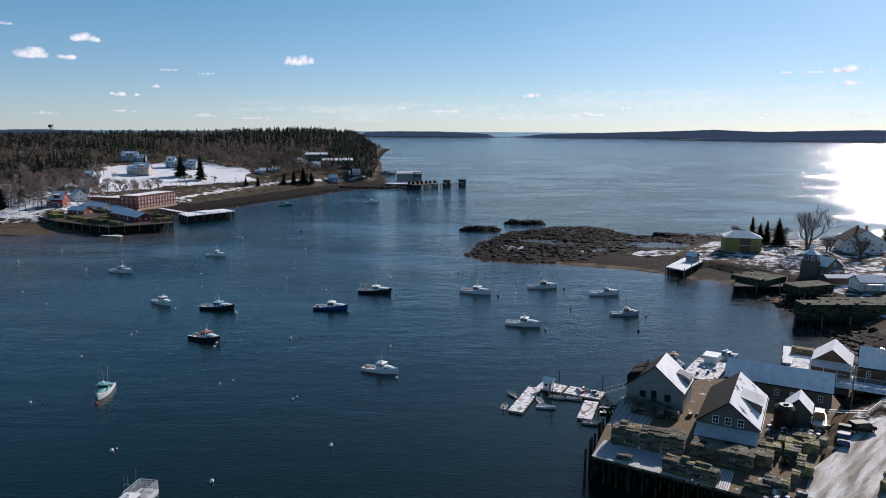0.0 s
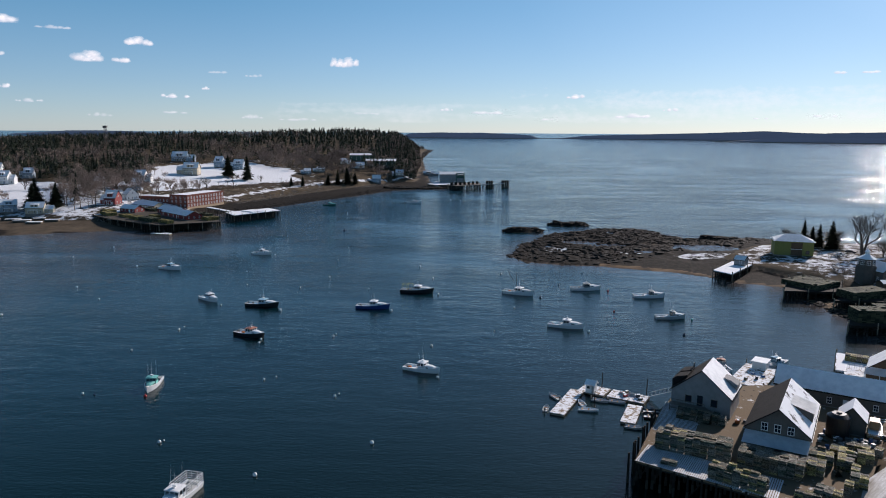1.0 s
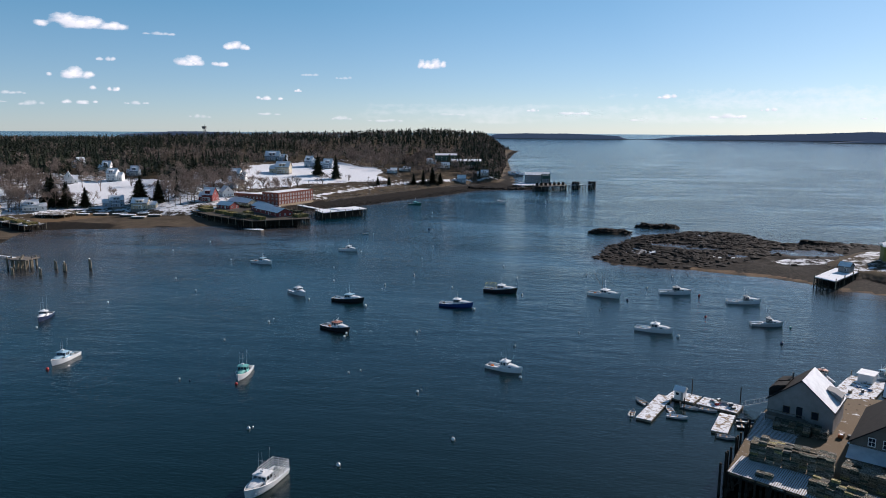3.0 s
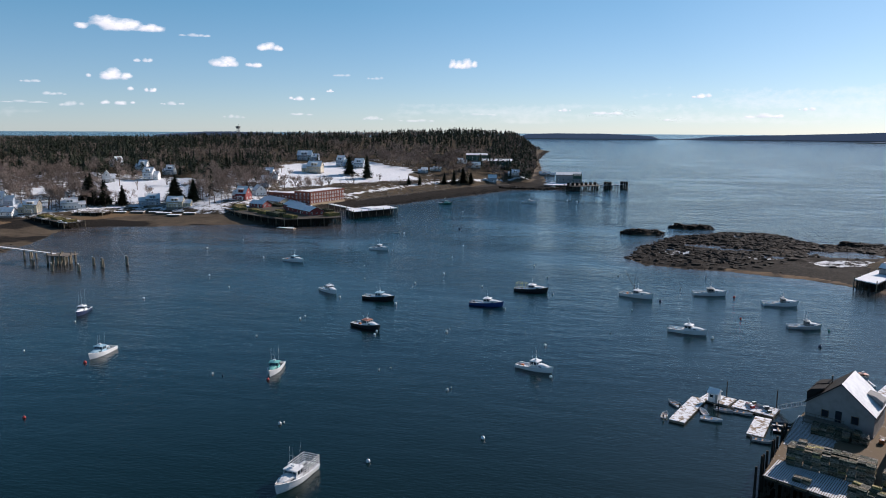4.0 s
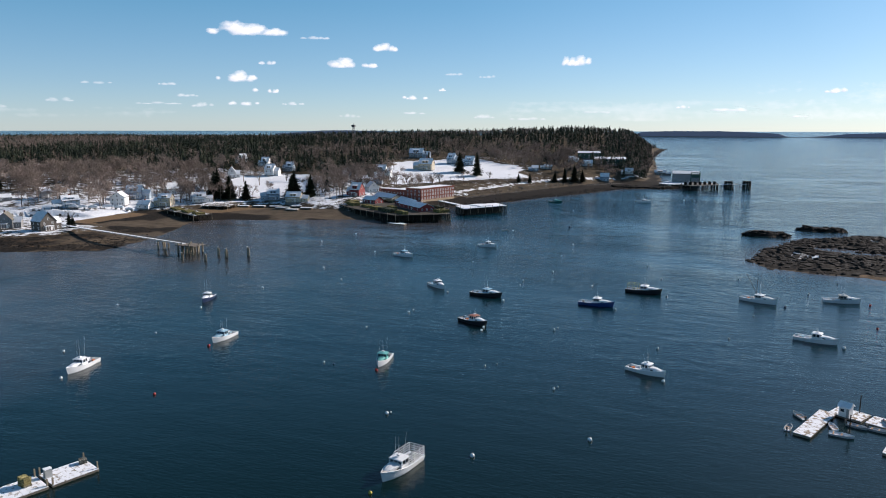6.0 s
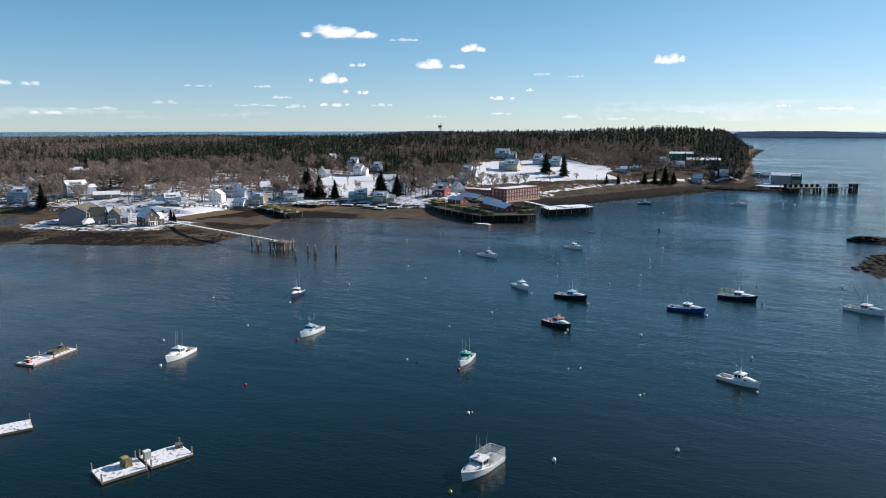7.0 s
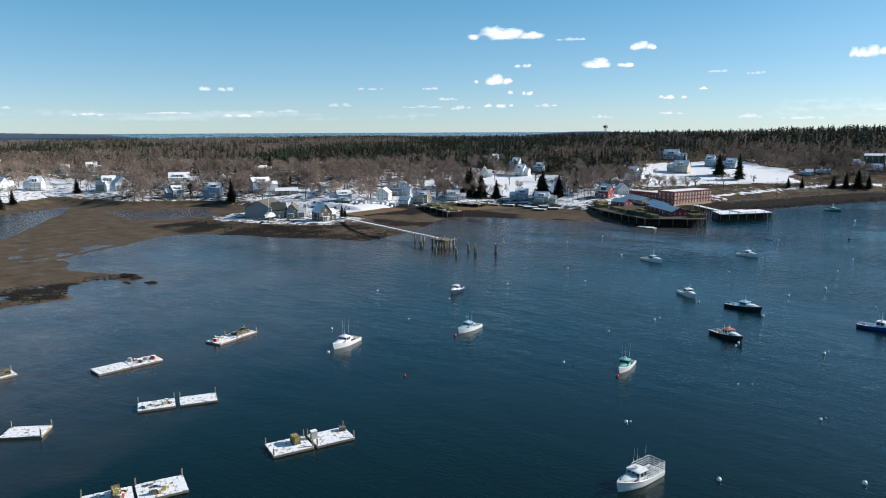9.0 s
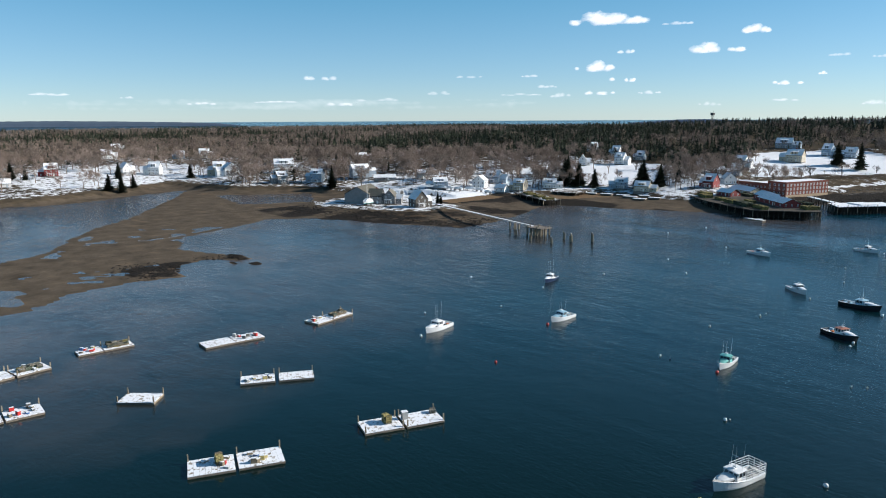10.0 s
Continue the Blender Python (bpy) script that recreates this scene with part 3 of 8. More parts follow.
def ball(bm, c, r, squash=1.0, u=10, v=7, index=0):
    rows = []
    for i in range(v + 1):
        th = math.pi * i / v
        rows.append([bm.verts.new((c[0] + r * math.sin(th) * math.cos(2 * math.pi * j / u), c[1] + r * math.sin(th) * math.sin(2 * math.pi * j / u), c[2] + r * squash * math.cos(th))) for j in range(u if 0 < i < v else 1)])
    for a, b in zip(rows, rows[1:]):
        for j in range(u):
            k = (j + 1) % u
            f = [a[j % len(a)], a[k % len(a)], b[k % len(b)], b[j % len(b)]]
            f = list(dict.fromkeys(f))
            bm.faces.new(f).material_index = index
    return bm


# ---- boats, moorings and floats on the water
HULLS = {
    "white": paint("white_gelcoat", (0.74, 0.75, 0.75), 0.3, 0.12, 0.6),
    "black": paint("black_gelcoat", (0.018, 0.019, 0.022), 0.3, 0.3, 0.6),
    "blue": paint("blue_gelcoat", (0.018, 0.055, 0.20), 0.3, 0.2, 0.6),
    "navy": paint("navy_gelcoat", (0.015, 0.03, 0.08), 0.3, 0.2, 0.6),
    "green": paint("green_gelcoat", (0.02, 0.13, 0.10), 0.3, 0.2, 0.6),
    "grey": paint("grey_gelcoat", (0.45, 0.46, 0.46), 0.35, 0.15, 0.6),
}
TOPS = {
    "white": paint("white_cabin", (0.76, 0.76, 0.75), 0.4, 0.1, 0.6),
    "teal": paint("teal_cabin", (0.16, 0.46, 0.42), 0.4, 0.15, 0.6),
    "blue": paint("pale_blue_cabin", (0.32, 0.50, 0.60), 0.4, 0.15, 0.6),
    "rust": paint("rust_red_cabin", (0.42, 0.17, 0.10), 0.6, 0.25, 0.8),
    "grey": paint("grey_cabin", (0.30, 0.31, 0.30), 0.5, 0.2, 0.6),
}
DECK = paint("boat_deck", (0.42, 0.41, 0.38), 0.7, 0.3, 1.2)
BOOT = paint("antifouling", (0.15, 0.04, 0.035), 0.7, 0.3, 0.8)
WOOD = paint("varnished_wood", (0.34, 0.19, 0.08), 0.5, 0.3, 1.0)
ALU = paint("bare_aluminium", (0.55, 0.56, 0.57), 0.4, 0.15, 1.0, metal=0.8)
GEAR = paint("deck_gear", (0.10, 0.10, 0.10), 0.7, 0.4, 1.0)
ORANGE = paint("orange_gear", (0.55, 0.17, 0.05), 0.6, 0.2)
YELLOW = paint("yellow_plastic", (0.55, 0.40, 0.05), 0.6, 0.25)
RED = paint("red_plastic", (0.50, 0.03, 0.025), 0.5, 0.2)


def hull_shape(k, length):
    """Half beam, sheer, keel line at the share k of the length from stern to bow."""
    beam = length * 0.165 * (0.90 + 0.10 * min(1, k / 0.4)) * (1 - max(0, (k - 0.42) / 0.58) ** 2.3)
    sheer = length * (0.086 + 0.115 * max(0, k - 0.2) ** 1.7)
    return max(beam, 0.03), sheer, 0.0


def hull_mesh(length, wall=0.30):
    """An open down-east hull from transom to stem, with gunwale, inner side and sole; 0 side, 1 boot top, 2 deck, 3 rail."""
    bm = bmesh.new()
    n = 18
    rows = []
    for i in range(n + 1):
        k = i / n
        b, s, _ = hull_shape(k, length)
        x = (k - 0.5) * length
        rake = 0.10 * length * max(0, k - 0.8) * 2.2
        bl = b * (0.86 - 0.35 * max(0, k - 0.5))
        xl = x - rake
        inner = max(b - wall * min(1, 1.6 - 1.5 * k), 0.01)
        sole = length * 0.045 if k < 0.62 else s - 0.02
        row = []
        for sgn in (1, -1):
            row.append([bm.verts.new((xl * 0.985, sgn * bl * 0.85, -0.35)), bm.verts.new((xl, sgn * bl, 0.0)), bm.verts.new((xl + rake * 0.25, sgn * (bl + (b - bl) * 0.35), s * 0.22)), bm.verts.new((x, sgn * b, s)),
                        bm.verts.new((x, sgn * b * 1.03, s + 0.02)), bm.verts.new((x, sgn * inner, s + 0.05)), bm.verts.new((x, sgn * inner * 0.98, sole)), bm.verts.new((x, 0.0, sole + (0.03 if k < 0.62 else 0.14)))])
        rows.append(row)
    kinds = (1, 0, 0, 3, 3, 4, 2)
    for a, c in zip(rows, rows[1:]):
        for sgn in (0, 1):
            for j in range(7):
                quad = (a[sgn][j], c[sgn][j], c[sgn][j + 1], a[sgn][j + 1])
                bm.faces.new(quad if sgn == 0 else quad[::-1]).material_index = kinds[j]
    st = rows[0]
    for j in range(6):
        bm.faces.new((st[0][j], st[0][j + 1], st[1][j + 1], st[1][j])).material_index = (1, 0, 0, 3, 3, 4)[j]
    bw = rows[-1]
    for j in range(6):
        bm.faces.new((bw[0][j + 1], bw[0][j], bw[1][j], bw[1][j + 1])).material_index = (1, 0, 0, 3, 3, 4)[j]
    bmesh.ops.remove_doubles(bm, verts=bm.verts[:], dist=0.004)
    return bm


HULL_CACHE = {}


def lobster_boat(x, y, heading, length, hull="white", top="white", label="", snow=True, mast=2.6, rail=False, net=False, boom=False, cabin=0.5):
    """A down-east work boat at its mooring: hull, trunk cabin, wheelhouse with panes, mast, aerials, deck gear."""
    e = thing("lobster_boat", x, y, 0.0, heading, label, "boat", "moored boats")
    L = length
    key = (round(L, 1), hull, snow)
    if key not in HULL_CACHE:
        ob = part("hull", hull_mesh(L), [HULLS[hull], BOOT, SNOW if snow else DECK, HULLS["white"], HULLS["white"]], e, smooth=False)
        HULL_CACHE[key] = ob.data
    else:
        part("hull", HULL_CACHE[key], None, e)
    sole = L * 0.045
    # trunk cabin on the foredeck, rounded over and drawn in towards the bow
    x0, x1 = L * 0.10, L * 0.39
    bm = bmesh.new()
    st = []
    for q in range(6):
        k = q / 5
        xx = x0 + (x1 - x0) * k
        half, lo, _ = hull_shape(0.5 + xx / L, L)
        half = half * (0.72 - 0.10 * k) * (1 - 0.5 * max(0, k - 0.8) / 0.2)
        tall = 0.66 * (1 - k ** 2.2) + 0.10
        st.append([bm.verts.new((xx, half * c, lo - 0.06 + tall * h)) for c, h in ((-1, 0), (-0.96, 0.72), (-0.7, 0.93), (0, 1.05), (0.7, 0.93), (0.96, 0.72), (1, 0))])
    for a, b in zip(st, st[1:]):
        for j in range(6):
            bm.faces.new((a[j], b[j], b[j + 1], a[j + 1]))
    bm.faces.new(st[0])
    bm.faces.new(st[-1][::-1])
    trunk = part("trunk_cabin", bm, SNOW if snow and top != "teal" else TOPS[top], e)
    s0 = hull_shape(0.6, L)
    for sgn in (-1, 1):
        part("port_light", boxed(L * 0.15, sgn * s0[0] * 0.70 - 0.02, s0[1] + 0.14, L * 0.22, sgn * s0[0] * 0.70 + 0.02, s0[1] + 0.38), GLASS, trunk)
    # wheelhouse with a raked screen
    w = s0[0] * 0.76
    wx0, wx1 = L * (0.10 - 0.40 * cabin), L * 0.12
    base, roof = sole, sole + 1.78 + 0.015 * L
    mid = base + 1.10
    rake = 0.32
    bm = bmesh.new()
    for sgn in (-1, 1):
        box(bm, wx0 + 0.35, sgn * w - 0.05, base, wx1, sgn * w + 0.05, mid)
        for px in (wx0 + 0.4, (wx0 + wx1) / 2 - 0.06, wx1 - rake - 0.02):
            box(bm, px - 0.06, sgn * w - 0.05, mid, px + 0.06, sgn * w + 0.05, roof)
    box(bm, wx1 - 0.06, -w, base, wx1 + 0.04, w, mid)
    for py in (-w + 0.04, -w * 0.34, w * 0.34, w - 0.04):
        side_prism(bm, [(wx1 - 0.06, mid), (wx1 + 0.03, mid), (wx1 - rake + 0.03, roof), (wx1 - rake - 0.06, roof)], py - 0.05, py + 0.05)
    part("wheelhouse", bm, TOPS[top] if top != "rust" else TOPS["white"], e)

    def crowned(lo, thick, half, xa, xb):
        """A roof with a camber across and soft edges."""
        bm = bmesh.new()
        rows = []
        for xx, drop, pull in ((xa, 0.05, 0.94), (xa + 0.15, 0.0, 1.0), (xb - 0.2, 0.0, 1.0), (xb, 0.06, 0.90)):
            rows.append([bm.verts.new((xx, half * pull * c, lo - drop * (h > 0.3) + thick * h)) for c, h in ((-1, 0), (-1, 0.35), (-0.6, 0.85), (0, 1.0), (0.6, 0.85), (1, 0.35), (1, 0))])
        for a, b in zip(rows, rows[1:]):
            for j in range(7):
                bm.faces.new((a[j], b[j], b[(j + 1) % 7], a[(j + 1) % 7]))
        bm.faces.new(rows[0])
        bm.faces.new(rows[-1][::-1])
        return bm

    part("wheelhouse_roof", crowned(roof, 0.16, w + 0.13, wx0, wx1 + 0.12), TOPS[top], e)
    if snow and top == "white":
        part("roof_snow", crowned(roof + 0.08, 0.14, w - 0.02, wx0 + 0.12, wx1 - 0.05), SNOW, e)
    for a, b in ((-w + 0.10, -w * 0.34 - 0.06), (-w * 0.34 + 0.06, w * 0.34 - 0.06), (w * 0.34 + 0.06, w - 0.10)):
        part("windscreen", side_prism(bmesh.new(), [(wx1 - 0.03, mid + 0.03), (wx1 - 0.01, mid + 0.03), (wx1 - rake + 0.01, roof - 0.05), (wx1 - rake - 0.01, roof - 0.05)], a, b), GLASS, e)
    for sgn in (-1, 1):
        part("side_window", boxed((wx0 + wx1) / 2 + 0.1, sgn * w - 0.015, mid + 0.05, wx1 - rake - 0.12, sgn * w + 0.015, roof - 0.1), GLASS, e)
        part("side_window", boxed(wx0 + 0.5, sgn * w - 0.015, mid + 0.05, (wx0 + wx1) / 2 - 0.1, sgn * w + 0.015, roof - 0.1), GLASS, e)
    mx = wx0 + (wx1 - wx0) * 0.55
    bm = rod(bmesh.new(), (mx, 0, roof + 0.1), (mx, 0, roof + 0.1 + mast), 0.045, 0.03)
    rod(bm, (mx, -0.5, roof + mast * 0.6), (mx, 0.5, roof + mast * 0.6), 0.03)
    part("mast", bm, ALU, e)
    part("radar", boxed(mx - 0.25, -0.3, roof + 0.35, mx + 0.25, 0.3, roof + 0.6), TOPS["white"], e)
    for sgn in (-1, 1):
        part("aerial", rod(bmesh.new(), (mx - 0.3, sgn * w * 0.8, roof + 0.1), (mx - 0.7, sgn * w * 0.85, roof + mast * (1.1 + 0.15 * sgn)), 0.02, 0.012), TOPS["white"], e)
    # engine box and gear in the cockpit
    part("engine_box", boxed(-L * 0.16, -0.5, sole, -L * 0.02, 0.5, sole + 0.55), TOPS["white"], e)
    part("pot_hauler", rod(bmesh.new(), (wx0 + 0.3, -w, sole + 0.9), (wx0 + 0.3, -w - 0.25, sole + 1.7), 0.07), GEAR, e)
    random.seed(int(abs(x * 7 + y * 13)))
    for k in range(3):
        gx, gy = random.uniform(-0.42, -0.2) * L, random.uniform(-0.6, 0.6) * w
        part("bait_tray", boxed(gx - 0.35, gy - 0.25, sole, gx + 0.35, gy + 0.25, sole + random.uniform(0.25, 0.6)), random.choice((GEAR, ORANGE, TOPS["grey"], TOPS["blue"])), e)
    if rail:
        b, s = hull_shape(0.1, L)[0] - 0.06, hull_shape(0.1, L)[1]
        pts = [(-0.05 * L, b), (-0.18 * L, b), (-0.33 * L, b), (-0.485 * L, b * 0.97), (-0.485 * L, b * 0.33), (-0.485 * L, -b * 0.33), (-0.485 * L, -b * 0.97), (-0.33 * L, -b), (-0.18 * L, -b), (-0.05 * L, -b)]
        for px, py in pts:
            part("rack_post", rod(bmesh.new(), (px, py, s), (px, py, s + 1.7), 0.06), TOPS["white"], e, "white metal rack post")
        for h in (0.45, 0.85, 1.25, 1.7):
            for p, q in zip(pts, pts[1:]):
                part("rack_bar", rod(bmesh.new(), (*p, s + h), (*q, s + h), 0.05, sides=4), TOPS["white"], e)
    if net:
        bm = bmesh.new()
        s = hull_shape(0.1, L)[1]
        for px in (-0.44 * L, -0.3 * L, -0.16 * L):
            for py in (-w, w):
                rod(bm, (px, py, sole), (px, py, s + 1.9), 0.06)
            rod(bm, (px, -w, s + 1.9), (px, w, s + 1.9), 0.06)
        for py in (-w, w):
            rod(bm, (-0.44 * L, py, s + 1.9), (-0.16 * L, py, s + 1.9), 0.05)
        part("gallows", bm, YELLOW, e, "yellow steel gallows frame")
    if boom:
        bm = rod(bmesh.new(), (wx0 + 0.2, 0, roof), (wx0 + 0.2, 0, roof + 5.0), 0.09, 0.06)
        rod(bm, (wx0 + 0.1, 0, roof + 0.4), (-0.42 * L, 0.5, roof + 6.6), 0.08, 0.05)
        rod(bm, (wx0 + 0.2, 0, roof + 5.0), (-0.40 * L, 0.45, roof + 6.3), 0.02, sides=4)
        rod(bm, (wx0 + 0.2, 0, roof + 5.0), (L * 0.46, 0, 2.0), 0.02, sides=4)
        part("boom", bm, GEAR, e, "dark steel mast and raised boom")
    return e


lobster_boat(-15.4, 170.0, -22, 9.8, "white", "white", "white lobster boat with snow on its decks, at a mooring", mast=2.6)
lobster_boat(-107.3, 330.8, -8, 10.0, "white", "white", "white lobster boat with dark wheelhouse windows at a mooring")
lobster_boat(-134.4, 291.2, -17, 11.0, "white", "blue", "white lobster boat with a pale blue wheelhouse roof")
lobster_boat(-96.5, 238.0, -38, 10.5, "white", "white", "small white lobster boat with a snowy foredeck", mast=1.2)
lobster_boat(-75.3, 231.3, -10, 12.0, "black", "blue", "black-hulled lobster boat with a pale blue wheelhouse")
lobster_boat(-67.9, 196.3, -26, 11.0, "black", "rust", "black-hulled boat with a rust-red roof and white cabin", mast=1.6)
lobster_boat(-37.5, 231.8, -6, 11.7, "blue", "white", "bright blue lobster boat with a white wheelhouse")
lobster_boat(-25.0, 256.6, -7, 12.6, "black", "white", "black-hulled dragger with yellow gallows on its stern", net=True)
lobster_boat(12.4, 256.8, -25, 12.2, "white", "white", "white fishing boat with a tall mast and raised boom", boom=True, snow=False)
lobster_boat(38.2, 266.4, 3, 11.6, "white", "grey", "white lobster boat with a grey open wheelhouse", snow=True)
lobster_boat(59.6, 255.9, 3, 11.5, "white", "grey", "white lobster boat with a long snowy trunk cabin", cabin=0.3)
lobster_boat(59.9, 226.7, 4, 9.8, "grey", "grey", "grey and green lobster boat with a dark wheelhouse", cabin=0.35)
lobster_boat(25.1, 213.3, -17, 11.2, "white", "white", "large white lobster boat with an open cockpit", mast=1.4)
lobster_boat(-59.2, 577.7, 8, 12.6, "white", "white", "white lobster boat far out near the ferry pier")
lobster_boat(-123.2, 552.3, -12, 11.0, "green", "teal", "green-hulled lobster boat near the shingle shore")
lobster_boat(-77.2, 154.2, -80, 9.4, "white", "teal", "white lobster boat with a teal wheelhouse and brown cockpit", snow=False, mast=3.2)
lobster_boat(-49.3, 104.0, -100, 10.8, "white", "white", "white lobster boat with a metal rack round its stern", rail=True, mast=3.6, snow=False)
lobster_boat(-126.9, 155.4, -87, 10.0, "white", "blue", "white lobster boat with a blue wheelhouse roof", mast=2.8, snow=False)
lobster_boat(-161.3, 190.5, -70, 9.8, "navy", "white", "dark navy lobster boat with a white wheelhouse", mast=4.6)
lobster_boat(-143.1, 122.9, -78, 10.6, "white", "white", "white lobster boat with a tall aerial", mast=4.4)


def skiff(x, y, heading, length=3.8, shell="white", label="", z=0.0, outboard=True):
    """A small open boat with thwarts, and an outboard engine where it has one."""
    e = thing("skiff", x, y, z, heading, label or "small open white skiff with snow in it", "boat", "skiffs")
    bm = bmesh.new()
    n = 8
    rows = []
    for i in range(n + 1):
        k = i / n
        b = length * 0.20 * (1 - max(0, (k - 0.45) / 0.55) ** 2.2) + 0.02
        s = 0.42 + 0.18 * k * k
        xx = (k - 0.5) * length
        rows.append([bm.verts.new((xx * 0.95, -b * 0.7, -0.08)), bm.verts.new((xx, -b, s)), bm.verts.new((xx, -b + 0.06, s + 0.02)), bm.verts.new((xx * 0.94, -b * 0.62, 0.14)), bm.verts.new((xx * 0.94, b * 0.62, 0.14)), bm.verts.new((xx, b - 0.06, s + 0.02)), bm.verts.new((xx, b, s)), bm.verts.new((xx * 0.95, b * 0.7, -0.08))])
    for a, b in zip(rows, rows[1:]):
        for j in range(7):
            bm.faces.new((a[j], b[j], b[j + 1], a[j + 1])).material_index = 1 if j == 3 else 0
    bm.faces.new(rows[0])
    bm.faces.new(rows[-1][::-1])
    part("shell", bm, [HULLS[shell], SNOW], e)
    for k in (-0.3, 0.02):
        part("thwart", boxed(k * length - 0.14, -length * 0.185, 0.34, k * length + 0.14, length * 0.185, 0.39), WOOD, e)
    if outboard:
        bm = boxed(-length * 0.5 - 0.28, -0.16, 0.45, -length * 0.5 - 0.02, 0.16, 0.95)
        box(bm, -length * 0.5 - 0.2, -0.06, -0.3, -length * 0.5 - 0.06, 0.06, 0.45)
        part("outboard_engine", bm, GEAR, e)
    return e


skiff(-115.4, 387.3, 20, 3.9, "white", "small white skiff at a mooring buoy", outboard=False)


# ---- mooring buoys
def buoy(x, y, r=0.42, colour="white"):
    r *= 0.82
    col = {"white": TOPS["white"], "red": RED, "dark": HULLS["navy"], "green": TOPS["teal"], "yellow": YELLOW}[colour]
    e = thing("mooring_buoy", x, y, 0.0, 0, {"white": "round white mooring buoy", "red": "round red mooring buoy", "dark": "dark round mooring buoy", "green": "round green mooring buoy", "yellow": "small yellow mooring buoy"}[colour], "buoy", "mooring buoys")
    part("float", ball(bmesh.new(), (0, 0, r * 0.45), r), col, e, smooth=True)
    bm = rod(bmesh.new(), (0, 0, r * 1.4), (0, 0, r * 1.75), 0.06)
    rod(bm, (-0.12, 0, r * 1.75), (0.12, 0, r * 1.75), 0.04)
    part("shackle", bm, GEAR, e)


for bx, by, br, bc in ((-152.0, 296.6, 0.42, 'white'), (-100.4, 288.4, 0.42, 'white'), (-91.6, 262.9, 0.42, 'white'), (-100.4, 329.3, 0.5, 'white'), (-70.0, 259.5, 0.5, 'white'), (-89.8, 230.8, 0.45, 'white'), (-67.8, 225.7, 0.6, 'white'), (-91.3, 200.6, 0.42, 'white'), (-91.1, 204.0, 0.25, 'white'), (-63.8, 193.0, 0.42, 'white'), (-63.3, 189.5, 0.42, 'white'), (-63.3, 280.4, 0.5, 'white')):
    buoy(bx, by, br, bc)
for bx, by, br, bc in ((-43.9, 260.1, 0.42, 'white'), (-31.1, 228.2, 0.55, 'white'), (-21.2, 282.3, 0.42, 'white'), (-17.1, 253.4, 0.45, 'white'), (-44.0, 197.6, 0.5, 'white'), (-43.5, 200.1, 0.25, 'white'), (-14.7, 190.7, 0.45, 'white'), (-11.2, 165.3, 0.45, 'white'), (2.9, 207.5, 0.3, 'white'), (6.5, 293.1, 0.42, 'white'), (10.0, 236.2, 0.42, 'white'), (20.0, 251.9, 0.5, 'dark')):
    buoy(bx, by, br, bc)
for bx, by, br, bc in ((28.8, 274.1, 0.42, 'white'), (46.2, 264.6, 0.5, 'red'), (43.1, 233.8, 0.4, 'red'), (31.2, 208.7, 0.6, 'white'), (66.3, 225.4, 0.45, 'green'), (59.0, 207.2, 0.55, 'dark'), (40.9, 298.1, 0.42, 'white'), (-21.3, 127.7, 0.5, 'white'), (-33.5, 151.2, 0.4, 'white'), (-32.9, 152.8, 0.22, 'white'), (-39.5, 113.4, 0.5, 'white'), (-62.0, 125.0, 0.45, 'white')):
    buoy(bx, by, br, bc)
for bx, by, br, bc in ((-61.5, 125.9, 0.22, 'white'), (-90.7, 148.3, 0.35, 'white'), (-87.8, 148.0, 0.25, 'dark'), (-95.5, 180.1, 0.35, 'white'), (-75.9, 147.8, 0.45, 'red'), (-52.8, 160.7, 0.3, 'white'), (-50.4, 162.8, 0.25, 'white'), (-135.6, 236.0, 0.4, 'white'), (-155.0, 212.7, 0.45, 'white'), (-155.9, 180.6, 0.4, 'white'), (-126.0, 148.3, 0.5, 'red'), (-69.2, 252.6, 0.2, 'white')):
    buoy(bx, by, br, bc)
for bx, by, br, bc in ((-83.8, 413.6, 0.8, 'dark'), (-154.1, 253.8, 0.42, 'white'), (-191.2, 313.9, 0.42, 'white'), (-187.3, 343.2, 0.42, 'white'), (-67.8, 318.1, 0.42, 'white'), (-69.4, 352.4, 0.42, 'white'), (-28.9, 306.8, 0.42, 'white'), (-113.7, 115.7, 0.4, 'red'), (-148.4, 152.9, 0.3, 'white'), (-157.9, 130.6, 0.4, 'white'), (-141.2, 115.5, 0.45, 'white'), (-50.3, 95.1, 0.4, 'yellow')):
    buoy(bx, by, br, bc)
for bx, by, br, bc in ((-183.8, 173.5, 0.35, 'white'), (-111.0, 388.4, 0.42, 'white'), (-99.4, 502.4, 0.4, 'white'), (-30.4, 608.0, 0.6, 'white'), (-21.9, 602.4, 0.6, 'white')):
    buoy(bx, by, br, bc)


